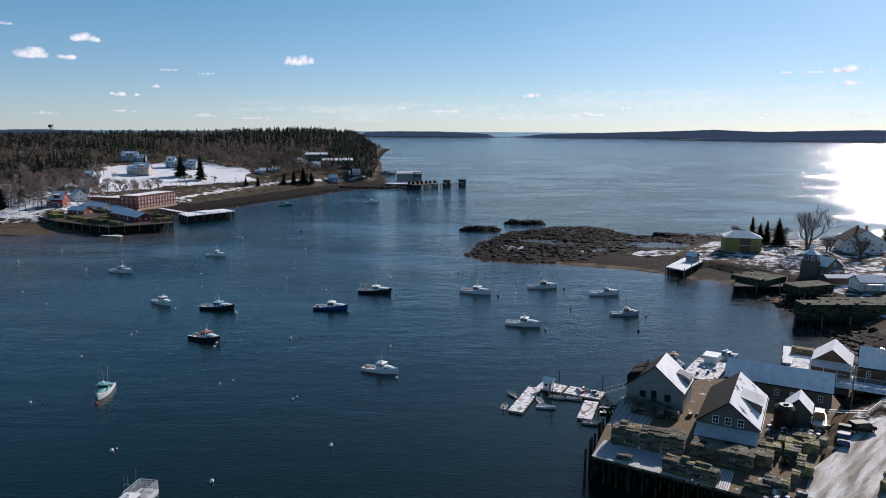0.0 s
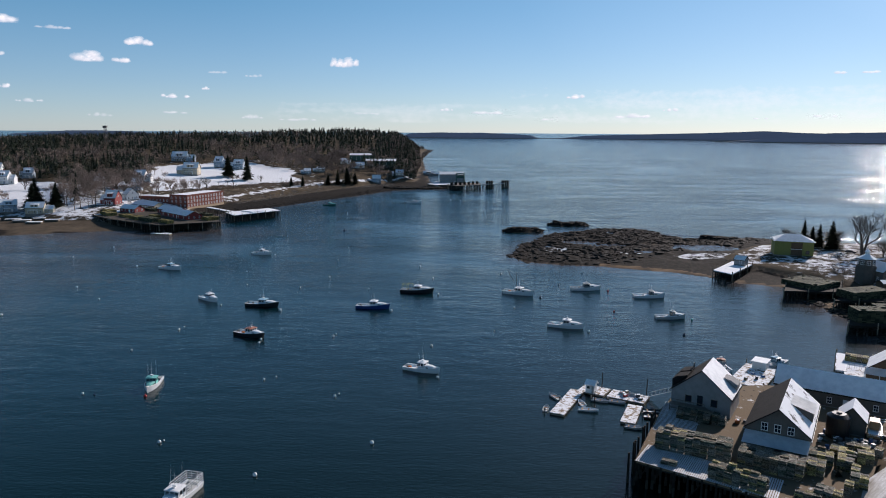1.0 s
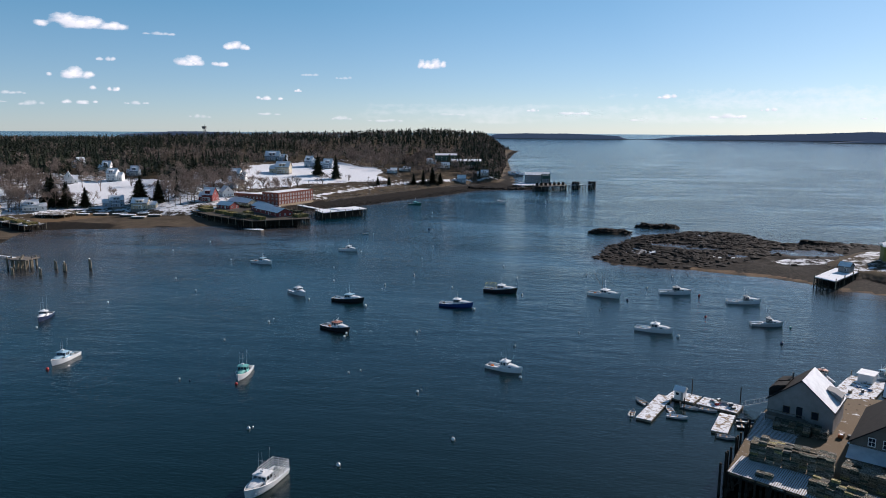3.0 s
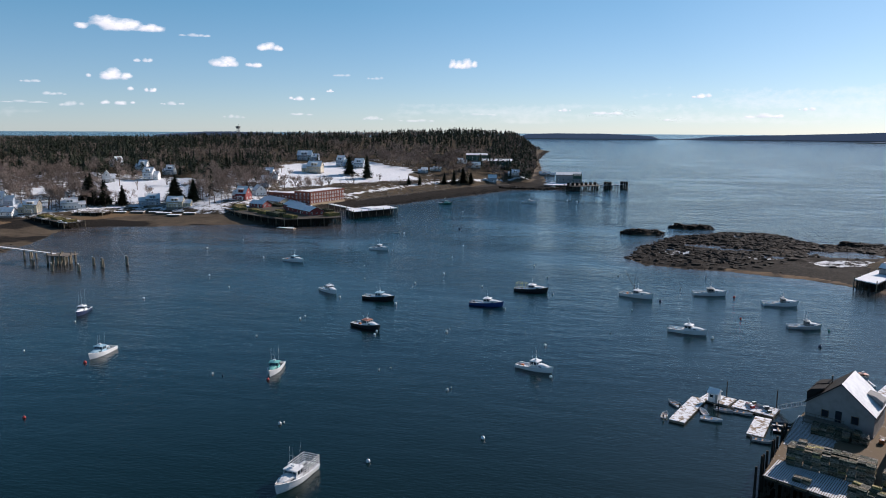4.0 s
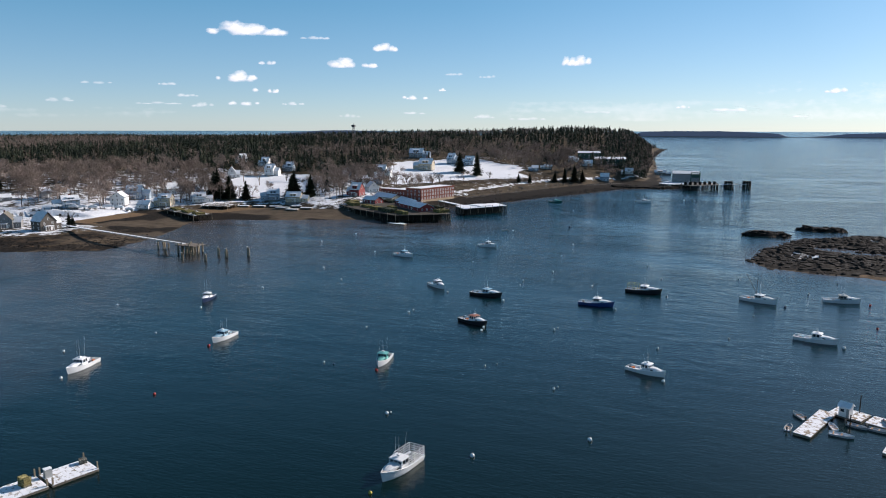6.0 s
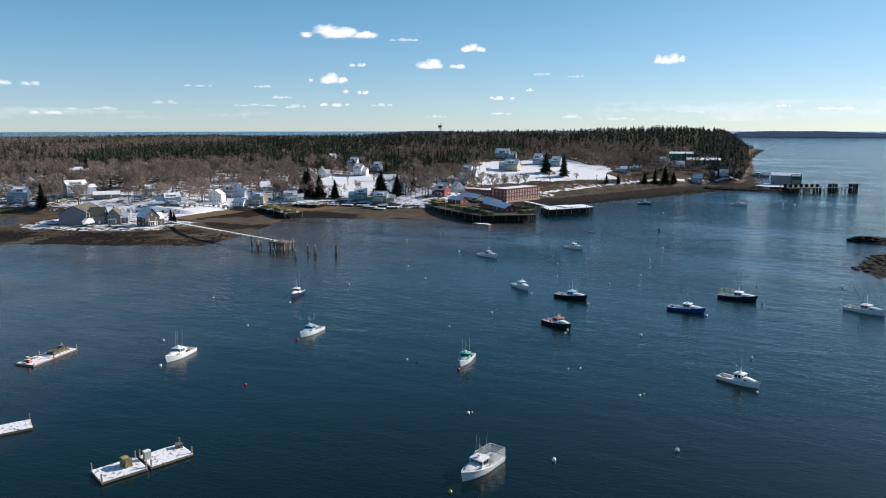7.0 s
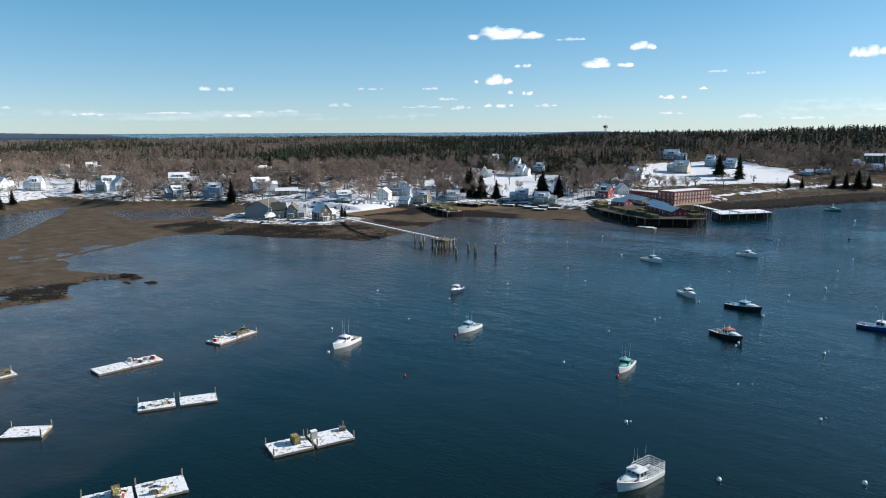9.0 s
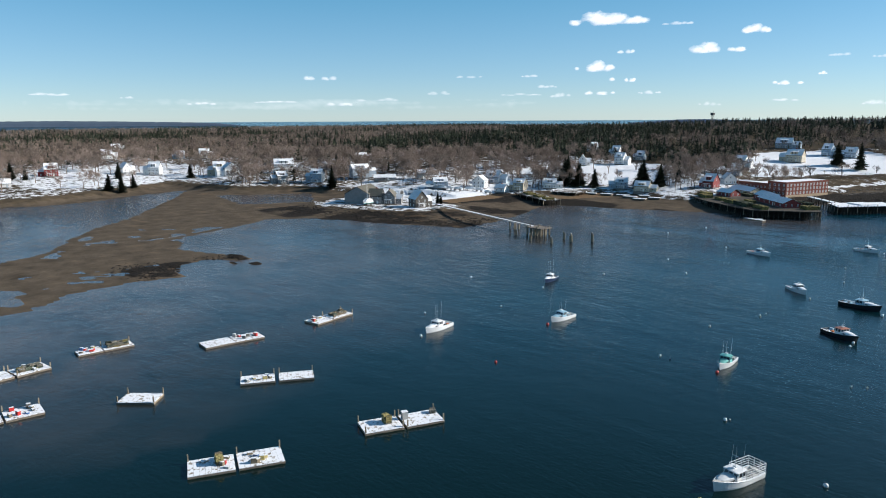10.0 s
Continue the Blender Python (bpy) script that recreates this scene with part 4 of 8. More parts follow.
# ---- houses
WALLS = {
    "white": paint("white_clapboard", (0.72, 0.72, 0.70), 0.6, 0.12, 0.5, 9, 0.3, stretch=(0.3, 0.3, 5)),
    "grey": paint("grey_shingle", (0.27, 0.265, 0.26), 0.8, 0.25, 0.6, 9, 0.5),
    "dark": paint("weathered_dark_shingle", (0.13, 0.115, 0.10), 0.85, 0.3, 0.6, 9, 0.5),
    "bluegrey": paint("blue_grey_clapboard", (0.32, 0.39, 0.46), 0.6, 0.15, 0.5, 9, 0.3, stretch=(0.3, 0.3, 5)),
    "tan": paint("tan_clapboard", (0.52, 0.45, 0.33), 0.6, 0.15, 0.5, 9, 0.3, stretch=(0.3, 0.3, 5)),
    "red": paint("barn_red_boards", (0.22, 0.032, 0.028), 0.7, 0.2, 0.5, 9, 0.4, stretch=(5, 5, 0.3)),
    "brick": paint("red_brickwork", (0.21, 0.078, 0.060), 0.8, 0.25, 0.5, 9, 0.4),
    "yellow": paint("yellow_sheathing", (0.20, 0.195, 0.040), 0.6, 0.2, 0.4, 9, 0.2),
    "green": paint("dark_green_metal_siding", (0.03, 0.09, 0.065), 0.5, 0.2, 0.4, 9, 0.2),
    "brown": paint("brown_boards", (0.13, 0.085, 0.055), 0.85, 0.3, 0.6, 9, 0.5),
}
OLIVE_ROOF = paint("olive_brown_shingle", (0.15, 0.14, 0.115), 0.9, 0.25, 0.8, 8, 0.5)
SHINGLE = paint("asphalt_shingle", (0.022, 0.021, 0.021), 0.9, 0.3, 0.8, 8, 0.5)
THIN_SNOW = patchy_snow("thin_snow_on_shingles", (0.04, 0.038, 0.036), 0.82, 0.5)
STONE = paint("granite_foundation", (0.22, 0.21, 0.20), 0.9, 0.25, 0.8)
SPOTS = []
BARE_DECK = paint("porch_boards", (0.22, 0.20, 0.18), 0.8, 0.3)
WINDOW = {}


def window_at(parent, m, w=0.95, h=1.35, two=True, pale=False):
    """A sash window: frame with a sunk pane and a middle bar; the pane is a part of it."""
    key = (w, h, two, pale)
    if key not in WINDOW:
        bm = bmesh.new()
        t = 0.1
        box(bm, -w / 2, -0.06, -h / 2, -w / 2 + t, 0.03, h / 2)
        box(bm, w / 2 - t, -0.06, -h / 2, w / 2, 0.03, h / 2)
        box(bm, -w / 2 + t, -0.06, -h / 2, w / 2 - t, 0.03, -h / 2 + t)
        box(bm, -w / 2 + t, -0.06, h / 2 - t, w / 2 - t, 0.03, h / 2)
        if two:
            box(bm, -w / 2 + t, -0.05, -0.04, w / 2 - t, 0.03, 0.04)
            box(bm, -0.03, -0.045, -h / 2 + t, 0.03, 0.03, -0.04)
            box(bm, -0.03, -0.045, 0.04, 0.03, 0.03, h / 2 - t)
        me = bpy.data.meshes.new("window")
        bm.to_mesh(me)
        bm.free()
        me.materials.append(WALLS["brown"] if pale is None else TRIM)
        pb = boxed(-w / 2 + t, -0.02, -h / 2 + t, w / 2 - t, 0.02, h / 2 - t)
        pm = bpy.data.meshes.new("pane")
        pb.to_mesh(pm)
        pb.free()
        pm.materials.append(PANE_SNOWLIT if pale else GLASS)
        WINDOW[key] = (me, pm)
    me, pm = WINDOW[key]
    ob = part("window", me, None, parent, at=m)
    part("pane", pm, None, ob)
    return ob


def gable_walls(w, d, eave, rise, down=1.5):
    """Four walls with gables at the two ends of local x; the ridge runs along x."""
    bm = bmesh.new()
    side_profile = [(-d / 2, -down), (d / 2, -down), (d / 2, eave), (0, eave + rise), (-d / 2, eave)]
    a = [bm.verts.new((-w / 2, y, z)) for y, z in side_profile]
    b = [bm.verts.new((w / 2, y, z)) for y, z in side_profile]
    bm.faces.new(a)
    bm.faces.new(b[::-1])
    for i in range(5):
        j = (i + 1) % 5
        bm.faces.new((a[i], b[i], b[j], a[j]))
    return bm


def roof_slab(w, d, eave, rise, sgn, lift=0.0, thick=0.14, over=0.35, trim_=0.0):
    """One slope of a gabled roof, ridge along x, on the side sgn of y."""
    sl = rise / (d / 2)
    bm = bmesh.new()
    y1 = sgn * (d / 2 + over - trim_)
    z1 = eave - sl * (over - trim_)
    x = w / 2 + over - trim_
    lo = [(-x, 0, eave + rise + lift + 0.04), (x, 0, eave + rise + lift + 0.04), (x, y1, z1 + lift + 0.04), (-x, y1, z1 + lift + 0.04)]
    v = [bm.verts.new(p) for p in lo] + [bm.verts.new((p[0], p[1], p[2] + thick)) for p in lo]
    for f in ((0, 1, 2, 3), (7, 6, 5, 4), (0, 4, 5, 1), (1, 5, 6, 2), (2, 6, 7, 3), (3, 7, 4, 0)):
        bm.faces.new([v[i] for i in f])
    return bm


LABELS = {"white": "white clapboard house", "grey": "grey shingled house", "dark": "weathered dark shingled house", "bluegrey": "blue-grey clapboard house", "tan": "tan clapboard house", "red": "barn-red wooden house"}


def house(x, y, w, d, eave, rise, yaw, gable="s", wall="white", roof="snow", z=None, windows=True, chimney=True, label=None, name="house", down=1.5):
    """A gabled house; gable 's': ridge across its front, 'f': gable end to its front (the side of -y)."""
    z = ground_at(x, y) if z is None else z
    SPOTS.append((x, y, max(w, d) * 0.75 + 2))
    big = max(w, d) > 17
    winged = windows and w > 9.5 and name == "house"
    if winged:
        side = 1 if int(x * 7) % 2 else -1
        full, w, d = w, w * 0.68, min(d, 9.5)
        x, y = x - side * 0.15 * full * math.cos(radians(yaw)), y - side * 0.15 * full * math.sin(radians(yaw))
    e = thing(name, x, y, z, yaw, label or LABELS[wall] + (" with a long snow-covered roof" if big else " with snow on its roof"), "house", "village houses")
    turn = 90 if gable == "f" else 0
    W, D = (d, w) if gable == "f" else (w, d)
    rot = pose(0, 0, 0, 0, 0, turn)
    part("wall", gable_walls(W, D, eave, rise, down), WALLS[wall], e, at=rot)
    for sgn in (-1, 1):
        r = part("roof", roof_slab(W, D, eave, rise, sgn), SHINGLE, e, at=rot)
        part("roof_cover" if roof == "bare" else "snow_cover", roof_slab(W, D, eave, rise, sgn, 0.145, 0.07, 0.35, 0.12), OLIVE_ROOF if roof == "bare" else SNOW if (int(x * 3) + sgn) % 4 else THIN_SNOW, r)
    part("foundation", boxed(-w / 2 - 0.06, -d / 2 - 0.06, -down, w / 2 + 0.06, d / 2 + 0.06, 0.3), STONE, e)
    if chimney and (int(x) + int(y)) % 3 != 0:
        part("chimney", boxed(-0.4, D * 0.06 - 0.4, eave + rise * 0.6, 0.4, D * 0.06 + 0.4, eave + rise + 1.1), WALLS["brick"], e, at=rot)
    if winged:
        # a lower ell, a dormer and a porch set against the main block
        ew, ed, eh = full * 0.32, d * 0.62, eave * 0.72
        if gable == "s" and rise > 2.8:
            sl = rise / (d / 2)
            y0, y1 = -d / 2 + 0.5, -0.5
            dormer = part("dormer", side_prism(bmesh.new(), [(y0, eave + 0.5 * sl), (y0, eave + rise * 0.62), (y1, eave + rise * 0.80), (y1, eave + rise * 0.6)], -w * 0.22, w * 0.22), WALLS[wall], e, at=pose(0, 0, 0, 0, 0, 90))
            part("dormer_roof", side_prism(bmesh.new(), [(y0 - 0.3, eave + rise * 0.60), (y0 - 0.3, eave + rise * 0.60 + 0.16), (y1, eave + rise * 0.80 + 0.17), (y1, eave + rise * 0.80 + 0.01)], -w * 0.25, w * 0.25), SNOW, dormer)
            for q in (-0.1, 0.1):
                part("pane", boxed(y0 - 0.04, q * w - 0.4, eave + 0.5 * sl + 0.2, y0 - 0.01, q * w + 0.4, eave + rise * 0.56), GLASS, dormer)
        ell = part("ell", gable_walls(ew, ed, eh, rise * 0.6, down), WALLS[wall], e, at=pose(side * (w / 2 + ew / 2 - 0.02), 0.6, 0))
        for sgn in (-1, 1):
            part("ell_roof", roof_slab(ew, ed, eh, rise * 0.6, sgn, 0.0, 0.2), SNOW, ell)
        window_at(ell, pose(0, -ed / 2 - 0.02, 1.5))
        porch = part("porch", boxed(-w * 0.3, -d / 2 - 2.2, -down, w * 0.2, -d / 2 - 0.004, 0.35), BARE_DECK, e)
        part("porch_roof", boxed(-w * 0.32, -d / 2 - 2.4, 2.75, w * 0.22, -d / 2 - 0.004, 2.92), SNOW, porch)
        for q in range(4):
            part("porch_post", boxed(-w * 0.3 + q * w * 0.16, -d / 2 - 2.2, 0.35, -w * 0.3 + q * w * 0.16 + 0.14, -d / 2 - 2.06, 2.75), TRIM, porch)
    if windows:
        floors = [1.55] + ([4.1] if eave > 4.6 else [])
        for zz in floors:
            n = max(2, min(5, int(w / 2.9)))
            for i in range(n):
                window_at(e, pose((i + 0.5 - n / 2) * w / n, -d / 2 - 0.02, zz))
            n = max(1, min(4, int(d / 3.2)))
            for i in range(n):
                for sgn in (-1, 1):
                    window_at(e, pose(sgn * (w / 2 + 0.02), (i + 0.5 - n / 2) * d / n, zz, 0, 0, 90 * sgn))
        if gable == "f" and rise > 2.5:
            window_at(e, pose(0, -d / 2 - 0.02, eave + rise * 0.25))
        elif rise > 2.5:
            for sgn in (-1, 1):
                window_at(e, pose(sgn * (w / 2 + 0.02), 0, eave + rise * 0.2, 0, 0, 90 * sgn))
        part("door", boxed(w * 0.12, -d / 2 - 0.07, 0.1, w * 0.12 + 0.95, -d / 2 - 0.01, 2.15), TRIM if wall != "white" else WALLS["bluegrey"], e)
    return e


# ---- houses of the village across the harbour
house(-374.7, 268.7, 8.5, 7.6, 5.1, 4.3, 39, 's', 'grey', 'bare')
house(-367.7, 276.8, 11.3, 7.9, 4.7, 4.0, 38, 'f', 'grey', 'bare')
house(-341.7, 278.8, 12.7, 11.4, 5.2, 4.8, 79, 'f', 'dark', 'blue')
house(-495.9, 341.8, 22.1, 12.2, 8.0, 3.3, 77, 's', 'bluegrey', 'snow')
house(-576.5, 316.5, 25.3, 15.2, 6.7, 4.6, 61, 's', 'white', 'snow')
house(-529.8, 281.7, 12.4, 10.0, 5.7, 3.3, 82, 's', 'grey', 'snow')
house(-510.0, 304.0, 14.0, 11.2, 7.0, 3.7, 41, 's', 'bluegrey', 'snow')
house(-561.0, 346.4, 11.4, 10.3, 4.1, 4.1, 58, 'f', 'white', 'snow')
house(-611.3, 422.2, 15.8, 9.5, 2.9, 2.3, 55, 's', 'white', 'snow')
house(-601.7, 486.2, 11.0, 6.6, 2.4, 1.8, 51, 's', 'white', 'snow')
house(-444.0, 362.2, 6.7, 5.4, 4.5, 2.7, 71, 's', 'grey', 'snow')
house(-394.9, 337.0, 15.2, 7.6, 4.9, 2.9, 60, 's', 'bluegrey', 'snow')
house(-463.6, 345.5, 25.9, 7.8, 2.4, 2.3, 53, 's', 'grey', 'snow')
house(-385.5, 371.8, 9.4, 8.5, 5.9, 3.4, 26, 'f', 'white', 'snow')
house(-394.2, 397.9, 16.4, 11.5, 4.8, 4.8, 25, 's', 'bluegrey', 'snow')
house(-385.9, 422.1, 8.8, 7.1, 4.1, 4.1, 57, 's', 'white', 'snow')
house(-375.7, 436.5, 11.3, 9.1, 3.6, 4.1, 41, 'f', 'bluegrey', 'snow')
house(-361.8, 387.6, 12.0, 9.6, 5.4, 2.9, 23, 's', 'tan', 'snow')
house(-346.8, 409.1, 13.9, 9.7, 4.2, 2.9, 40, 's', 'white', 'snow')
house(-367.4, 375.9, 8.2, 6.5, 2.9, 2.5, 14, 's', 'white', 'snow')
house(-398.8, 512.4, 9.7, 7.8, 4.6, 5.0, 38, 'f', 'white', 'snow')
house(-414.9, 579.8, 11.3, 9.0, 5.1, 5.0, 11, 's', 'white', 'snow')
house(-377.3, 539.4, 12.1, 9.7, 6.2, 4.1, 10, 's', 'white', 'snow')
house(-381.2, 570.5, 10.6, 7.4, 4.3, 4.3, 14, 's', 'bluegrey', 'snow')
house(-457.8, 601.1, 10.3, 8.2, 4.2, 4.8, 57, 's', 'white', 'snow')
house(-316.3, 447.8, 13.8, 9.6, 4.7, 3.4, 35, 's', 'bluegrey', 'snow')
house(-288.8, 442.2, 15.5, 9.3, 4.1, 3.3, 18, 's', 'tan', 'snow')
house(-256.9, 470.6, 11.7, 9.4, 4.6, 5.0, 1, 's', 'red', 'snow')
house(-255.7, 495.9, 8.8, 7.1, 4.0, 4.0, 52, 'f', 'white', 'snow')
house(-271.5, 538.9, 7.4, 6.0, 4.8, 4.8, 7, 's', 'bluegrey', 'snow')
house(-289.4, 585.0, 14.2, 8.5, 5.1, 4.6, 1, 's', 'white', 'snow')
house(-285.3, 539.6, 14.9, 6.0, 2.9, 2.4, 28, 's', 'grey', 'snow')
house(-313.4, 558.6, 7.5, 6.0, 4.5, 3.0, 49, 'f', 'white', 'snow')
house(-276.0, 646.0, 20.1, 14.1, 6.1, 5.0, 3, 's', 'tan', 'snow')
house(-317.0, 731.6, 22.9, 13.8, 5.0, 5.0, 8, 's', 'bluegrey', 'snow')
house(-267.4, 706.3, 12.0, 9.6, 5.9, 5.0, -4, 's', 'bluegrey', 'snow')
house(-250.6, 704.5, 14.4, 8.6, 4.7, 4.7, -0, 's', 'bluegrey', 'snow')
house(-161.3, 808.4, 11.1, 8.8, 3.3, 2.6, 11, 's', 'white', 'snow')
house(-143.8, 791.4, 14.6, 8.8, 3.2, 3.2, 10, 's', 'white', 'snow')
house(-116.6, 750.5, 9.0, 7.2, 4.2, 3.6, 9, 's', 'bluegrey', 'snow')
house(-98.9, 790.7, 12.6, 10.1, 3.1, 3.1, 7, 's', 'white', 'snow')
house(-87.5, 811.3, 7.7, 6.2, 3.2, 2.6, 6, 'f', 'white', 'snow')
house(-73.7, 936.0, 20.0, 10.0, 3.7, 3.0, 5, 's', 'grey', 'snow')
house(-183.5, 715.8, 9.9, 7.9, 2.9, 2.3, 14, 's', 'bluegrey', 'snow')
house(-175.5, 739.0, 12.0, 7.2, 2.4, 2.4, 13, 's', 'white', 'snow')
house(-664.1, 141.9, 15.0, 10.5, 5.9, 4.8, 78, 's', 'red', 'snow')
house(-799.3, 229.4, 15.7, 11.0, 5.2, 5.0, 74, 's', 'white', 'snow')
house(-927.6, 276.3, 14.5, 11.6, 3.8, 3.1, 73, 's', 'white', 'snow')
house(-670.2, 207.0, 11.9, 10.8, 6.1, 5.0, 93, 'f', 'white', 'snow')
house(-663.5, 226.6, 15.0, 12.0, 6.6, 5.0, 51, 's', 'white', 'snow')
house(-620.4, 268.6, 16.0, 9.6, 6.9, 5.0, 67, 's', 'tan', 'snow')
house(-605.8, 271.9, 19.3, 15.4, 6.8, 5.0, 86, 'f', 'white', 'snow')
house(-755.9, 316.5, 15.5, 12.4, 5.2, 5.0, 67, 's', 'tan', 'snow')
house(-768.9, 291.0, 12.3, 9.9, 4.5, 3.9, 69, 's', 'bluegrey', 'snow')
house(-607.8, 100.5, 8.3, 6.6, 2.9, 3.4, 81, 's', 'white', 'snow')


# ---- brick cannery, wharves, piers, ferry landing and boatyard of the east shore
PLANK = patchy_snow("snowy_planks", (0.17, 0.14, 0.11), 0.75, 0.6)
BARE_PLANK = paint("weathered_planks", (0.20, 0.17, 0.14), 0.85, 0.3, 0.8, 10, 0.4)
PILE = paint("tarred_piles", (0.034, 0.029, 0.024), 0.9, 0.4, 0.8, 8, 0.5)
PALE_PILE = paint("weathered_pale_piles", (0.27, 0.23, 0.17), 0.9, 0.35, 0.6, 8, 0.5, stretch=(1, 1, 0.4))
WEED = paint("seaweed_wet_piles", (0.028, 0.026, 0.018), 0.6, 0.4, 0.8, 8, 0.5)


WORN_DECK = patchy_snow("worn_wharf_deck", (0.10, 0.085, 0.065), 0.16, 0.35)


def pile_at(parent, x, y, top, r=0.17, foot=-1.5, mats=None, lean=0.0):
    """One round pile, dark and weedy below the tide line, as a part."""
    key = (round(top, 1), r, round(foot, 1), (mats or PILE).name)
    if key not in WINDOW:
        bm = bmesh.new()
        tide = foot + (top - foot) * (0.52 if mats is None else 0.36)
        rod(bm, (0, 0, tide), (0, 0, top), r, r * 0.92, 7, 0)
        rod(bm, (0, 0, foot), (0, 0, tide - 0.004), r * 1.08, r * 1.06, 7, 1)
        me = bpy.data.meshes.new("pile")
        bm.to_mesh(me)
        bm.free()
        me.materials.append(mats or PILE)
        me.materials.append(WEED)
        WINDOW[key] = me
    return part("pile", WINDOW[key], None, parent, at=pose(x, y, 0, lean, lean * 0.6, 0))


def pile_wharf(name, outline, top, label, step=4.0, deck=None, braces=True, row_in=1, crib=False):
    """A deck on piles over an outline of world (x, y); its planks run across, piles stand along the rim."""
    e = thing(name, 0, 0, 0, 0, label, "wharf", "wharves")
    part("deck", prism(bmesh.new(), outline, top - 0.35, top), deck or PLANK, e)
    n = len(outline)
    # dark box: crib of the outer pier, stand-in for shade under the fish wharf
    if crib:
        mx, my = sum(p[0] for p in outline) / n, sum(p[1] for p in outline) / n
        part("crib", prism(bmesh.new(), [(mx + (px - mx) * 0.8, my + (py - my) * 0.8) for px, py in outline], -1.0, top - 0.4), PILE, e, "dark timber crib and filled-in shade below the deck")
    bm = bmesh.new()
    cx, cy = sum(p[0] for p in outline) / n, sum(p[1] for p in outline) / n
    for i in range(n):
        (ax, ay), (bx, by) = outline[i], outline[(i + 1) % n]
        L = math.hypot(bx - ax, by - ay)
        m = max(1, int(L / step))
        prev = None
        for k in range(m):
            for inner in range(row_in + 1):
                q = 1 - 0.16 * inner
                px, py = cx + (ax + (bx - ax) * k / m - cx) * q, cy + (ay + (by - ay) * k / m - cy) * q
                # every third rim pile takes the paler colour, painted as if sunlit
                pile_at(e, px, py, top + (0.9 if inner == 0 and k % 3 == 0 else -0.1), 0.2, mats=PALE_PILE if inner == 0 and k % 3 == 0 else None)
            px, py = ax + (bx - ax) * k / m, ay + (by - ay) * k / m
            if prev and braces:
                rod(bm, (*prev, 0.6), (px, py, top - 0.5), 0.09, sides=4)
            prev = (px, py)
        rod(bm, (ax, ay, top - 0.6), (bx, by, top - 0.6), 0.16, sides=4)
    part("bracing", bm, PILE, e)
    return e


def brick_cannery():
    """Two wings of a flat-roofed brick factory, rows of many-paned windows on three floors."""
    a, b, c = Vector((-212.5, 492.0, 0)), Vector((-201.0, 533.0, 0)), Vector((-247.0, 498.0, 0))
    e = thing("brick_cannery", a.x, a.y, 3.0, math.degrees(math.atan2(b.y - a.y, b.x - a.x)), "long red brick factory with flat snowy roof and many windows", "factory")
    L, depth, h = 42.0, 15.0, 9.4
    part("wall", boxed(0, 0, -2.5, L, depth, h), WALLS["brick"], e)
    part("wall", boxed(-0.004, 14.0, -2.5, 9, 44, h - 1.6), WALLS["brick"], e)
    for b0 in ((0, 0, h, L, depth), (0.0, 14.9, h - 1.6, 9, 44)):
        part("roof", boxed(b0[0] + 0.3, b0[1] + 0.3, b0[2], b0[3] - 0.3, b0[4] - 0.3, b0[2] + 0.12), SNOW, e)
    part("cornice", boxed(-0.25, -0.25, h - 0.35, L + 0.25, -0.003, h + 0.3), WALLS["brick"], e)
    part("cornice", boxed(-0.25, -0.003, h - 0.35, -0.004, depth, h + 0.3), WALLS["brick"], e)
    part("base_course", boxed(-0.1, -0.12, -2.5, L + 0.1, -0.004, 0.8), paint("tan_concrete_base", (0.42, 0.32, 0.22), 0.85, 0.2), e)
    for f, zz in enumerate((2.0, 4.8, 7.4)):
        for i in range(13):
            ob = window_at(e, pose((i + 0.5) * L / 13, -0.02, zz), 1.35, 1.75, pale=True)
        for i in range(4):
            window_at(e, pose(-0.02, (i + 0.5) * depth / 4, zz, 0, 0, -90), 1.2, 1.6)
        if f < 2:
            for i in range(9):
                window_at(e, pose(-0.02, 15.5 + (i + 0.5) * 28 / 9, zz + 0.2, 0, 0, -90), 1.1, 1.4)
    SPOTS.append((-215, 515, 26))
    SPOTS.append((-235, 500, 16))


brick_cannery()
pile_wharf("fish_wharf", [(-254, 438), (-228, 416), (-201, 400), (-187, 393), (-158, 412), (-171, 434), (-188, 456), (-222, 488), (-250, 480)], 4.8, "large wooden fish wharf on dark piles with snow and traps", 2.6, deck=paint("dark_wet_wharf_deck", (0.10, 0.085, 0.068), 0.85, 0.4, 0.5), crib=True)
pile_wharf("outer_pier", [(-161, 443), (-140, 474), (-152, 487), (-172, 458)], 4.8, "square outer pier on dark crib piles, snow on deck", 2.0, row_in=0, crib=True)
pile_wharf("pier_walkway", [(-196, 486), (-170, 462), (-168, 464.5), (-194, 488.5)], 4.8, "narrow plank walkway on piles to the outer pier", 3.0, row_in=0)
bm = bmesh.new()
box(bm, -5, -6, 0, 5, 6, 0.7)
shed = thing("snow_covered_stack", -156, 465, 4.8, 57, "low snow-covered stack of planks on the outer pier", "stack")
part("stack", bm, PLANK, shed)


def shed_roofed(x, y, z, w, d, eave, rise, yaw, wall, label, windows=True, gable="s"):
    return house(x, y, w, d, eave, rise, yaw, gable, wall, z=z, windows=windows, chimney=False, label=label, name="shed", down=0.3)


shed_roofed(-189.5, 429, 4.8, 36, 10, 2.6, 2.4, -42, "red", "long red wharf shed under a snowy blue-lit roof", True)
shed_roofed(-201, 444, 4.8, 28, 9, 2.8, 2.2, -42, "red", "red wharf shed behind another, roof under snow")
shed_roofed(-233, 476, 4.8, 24, 9, 2.5, 2.2, -28, "tan", "tan wharf shed with a snow-covered roof")
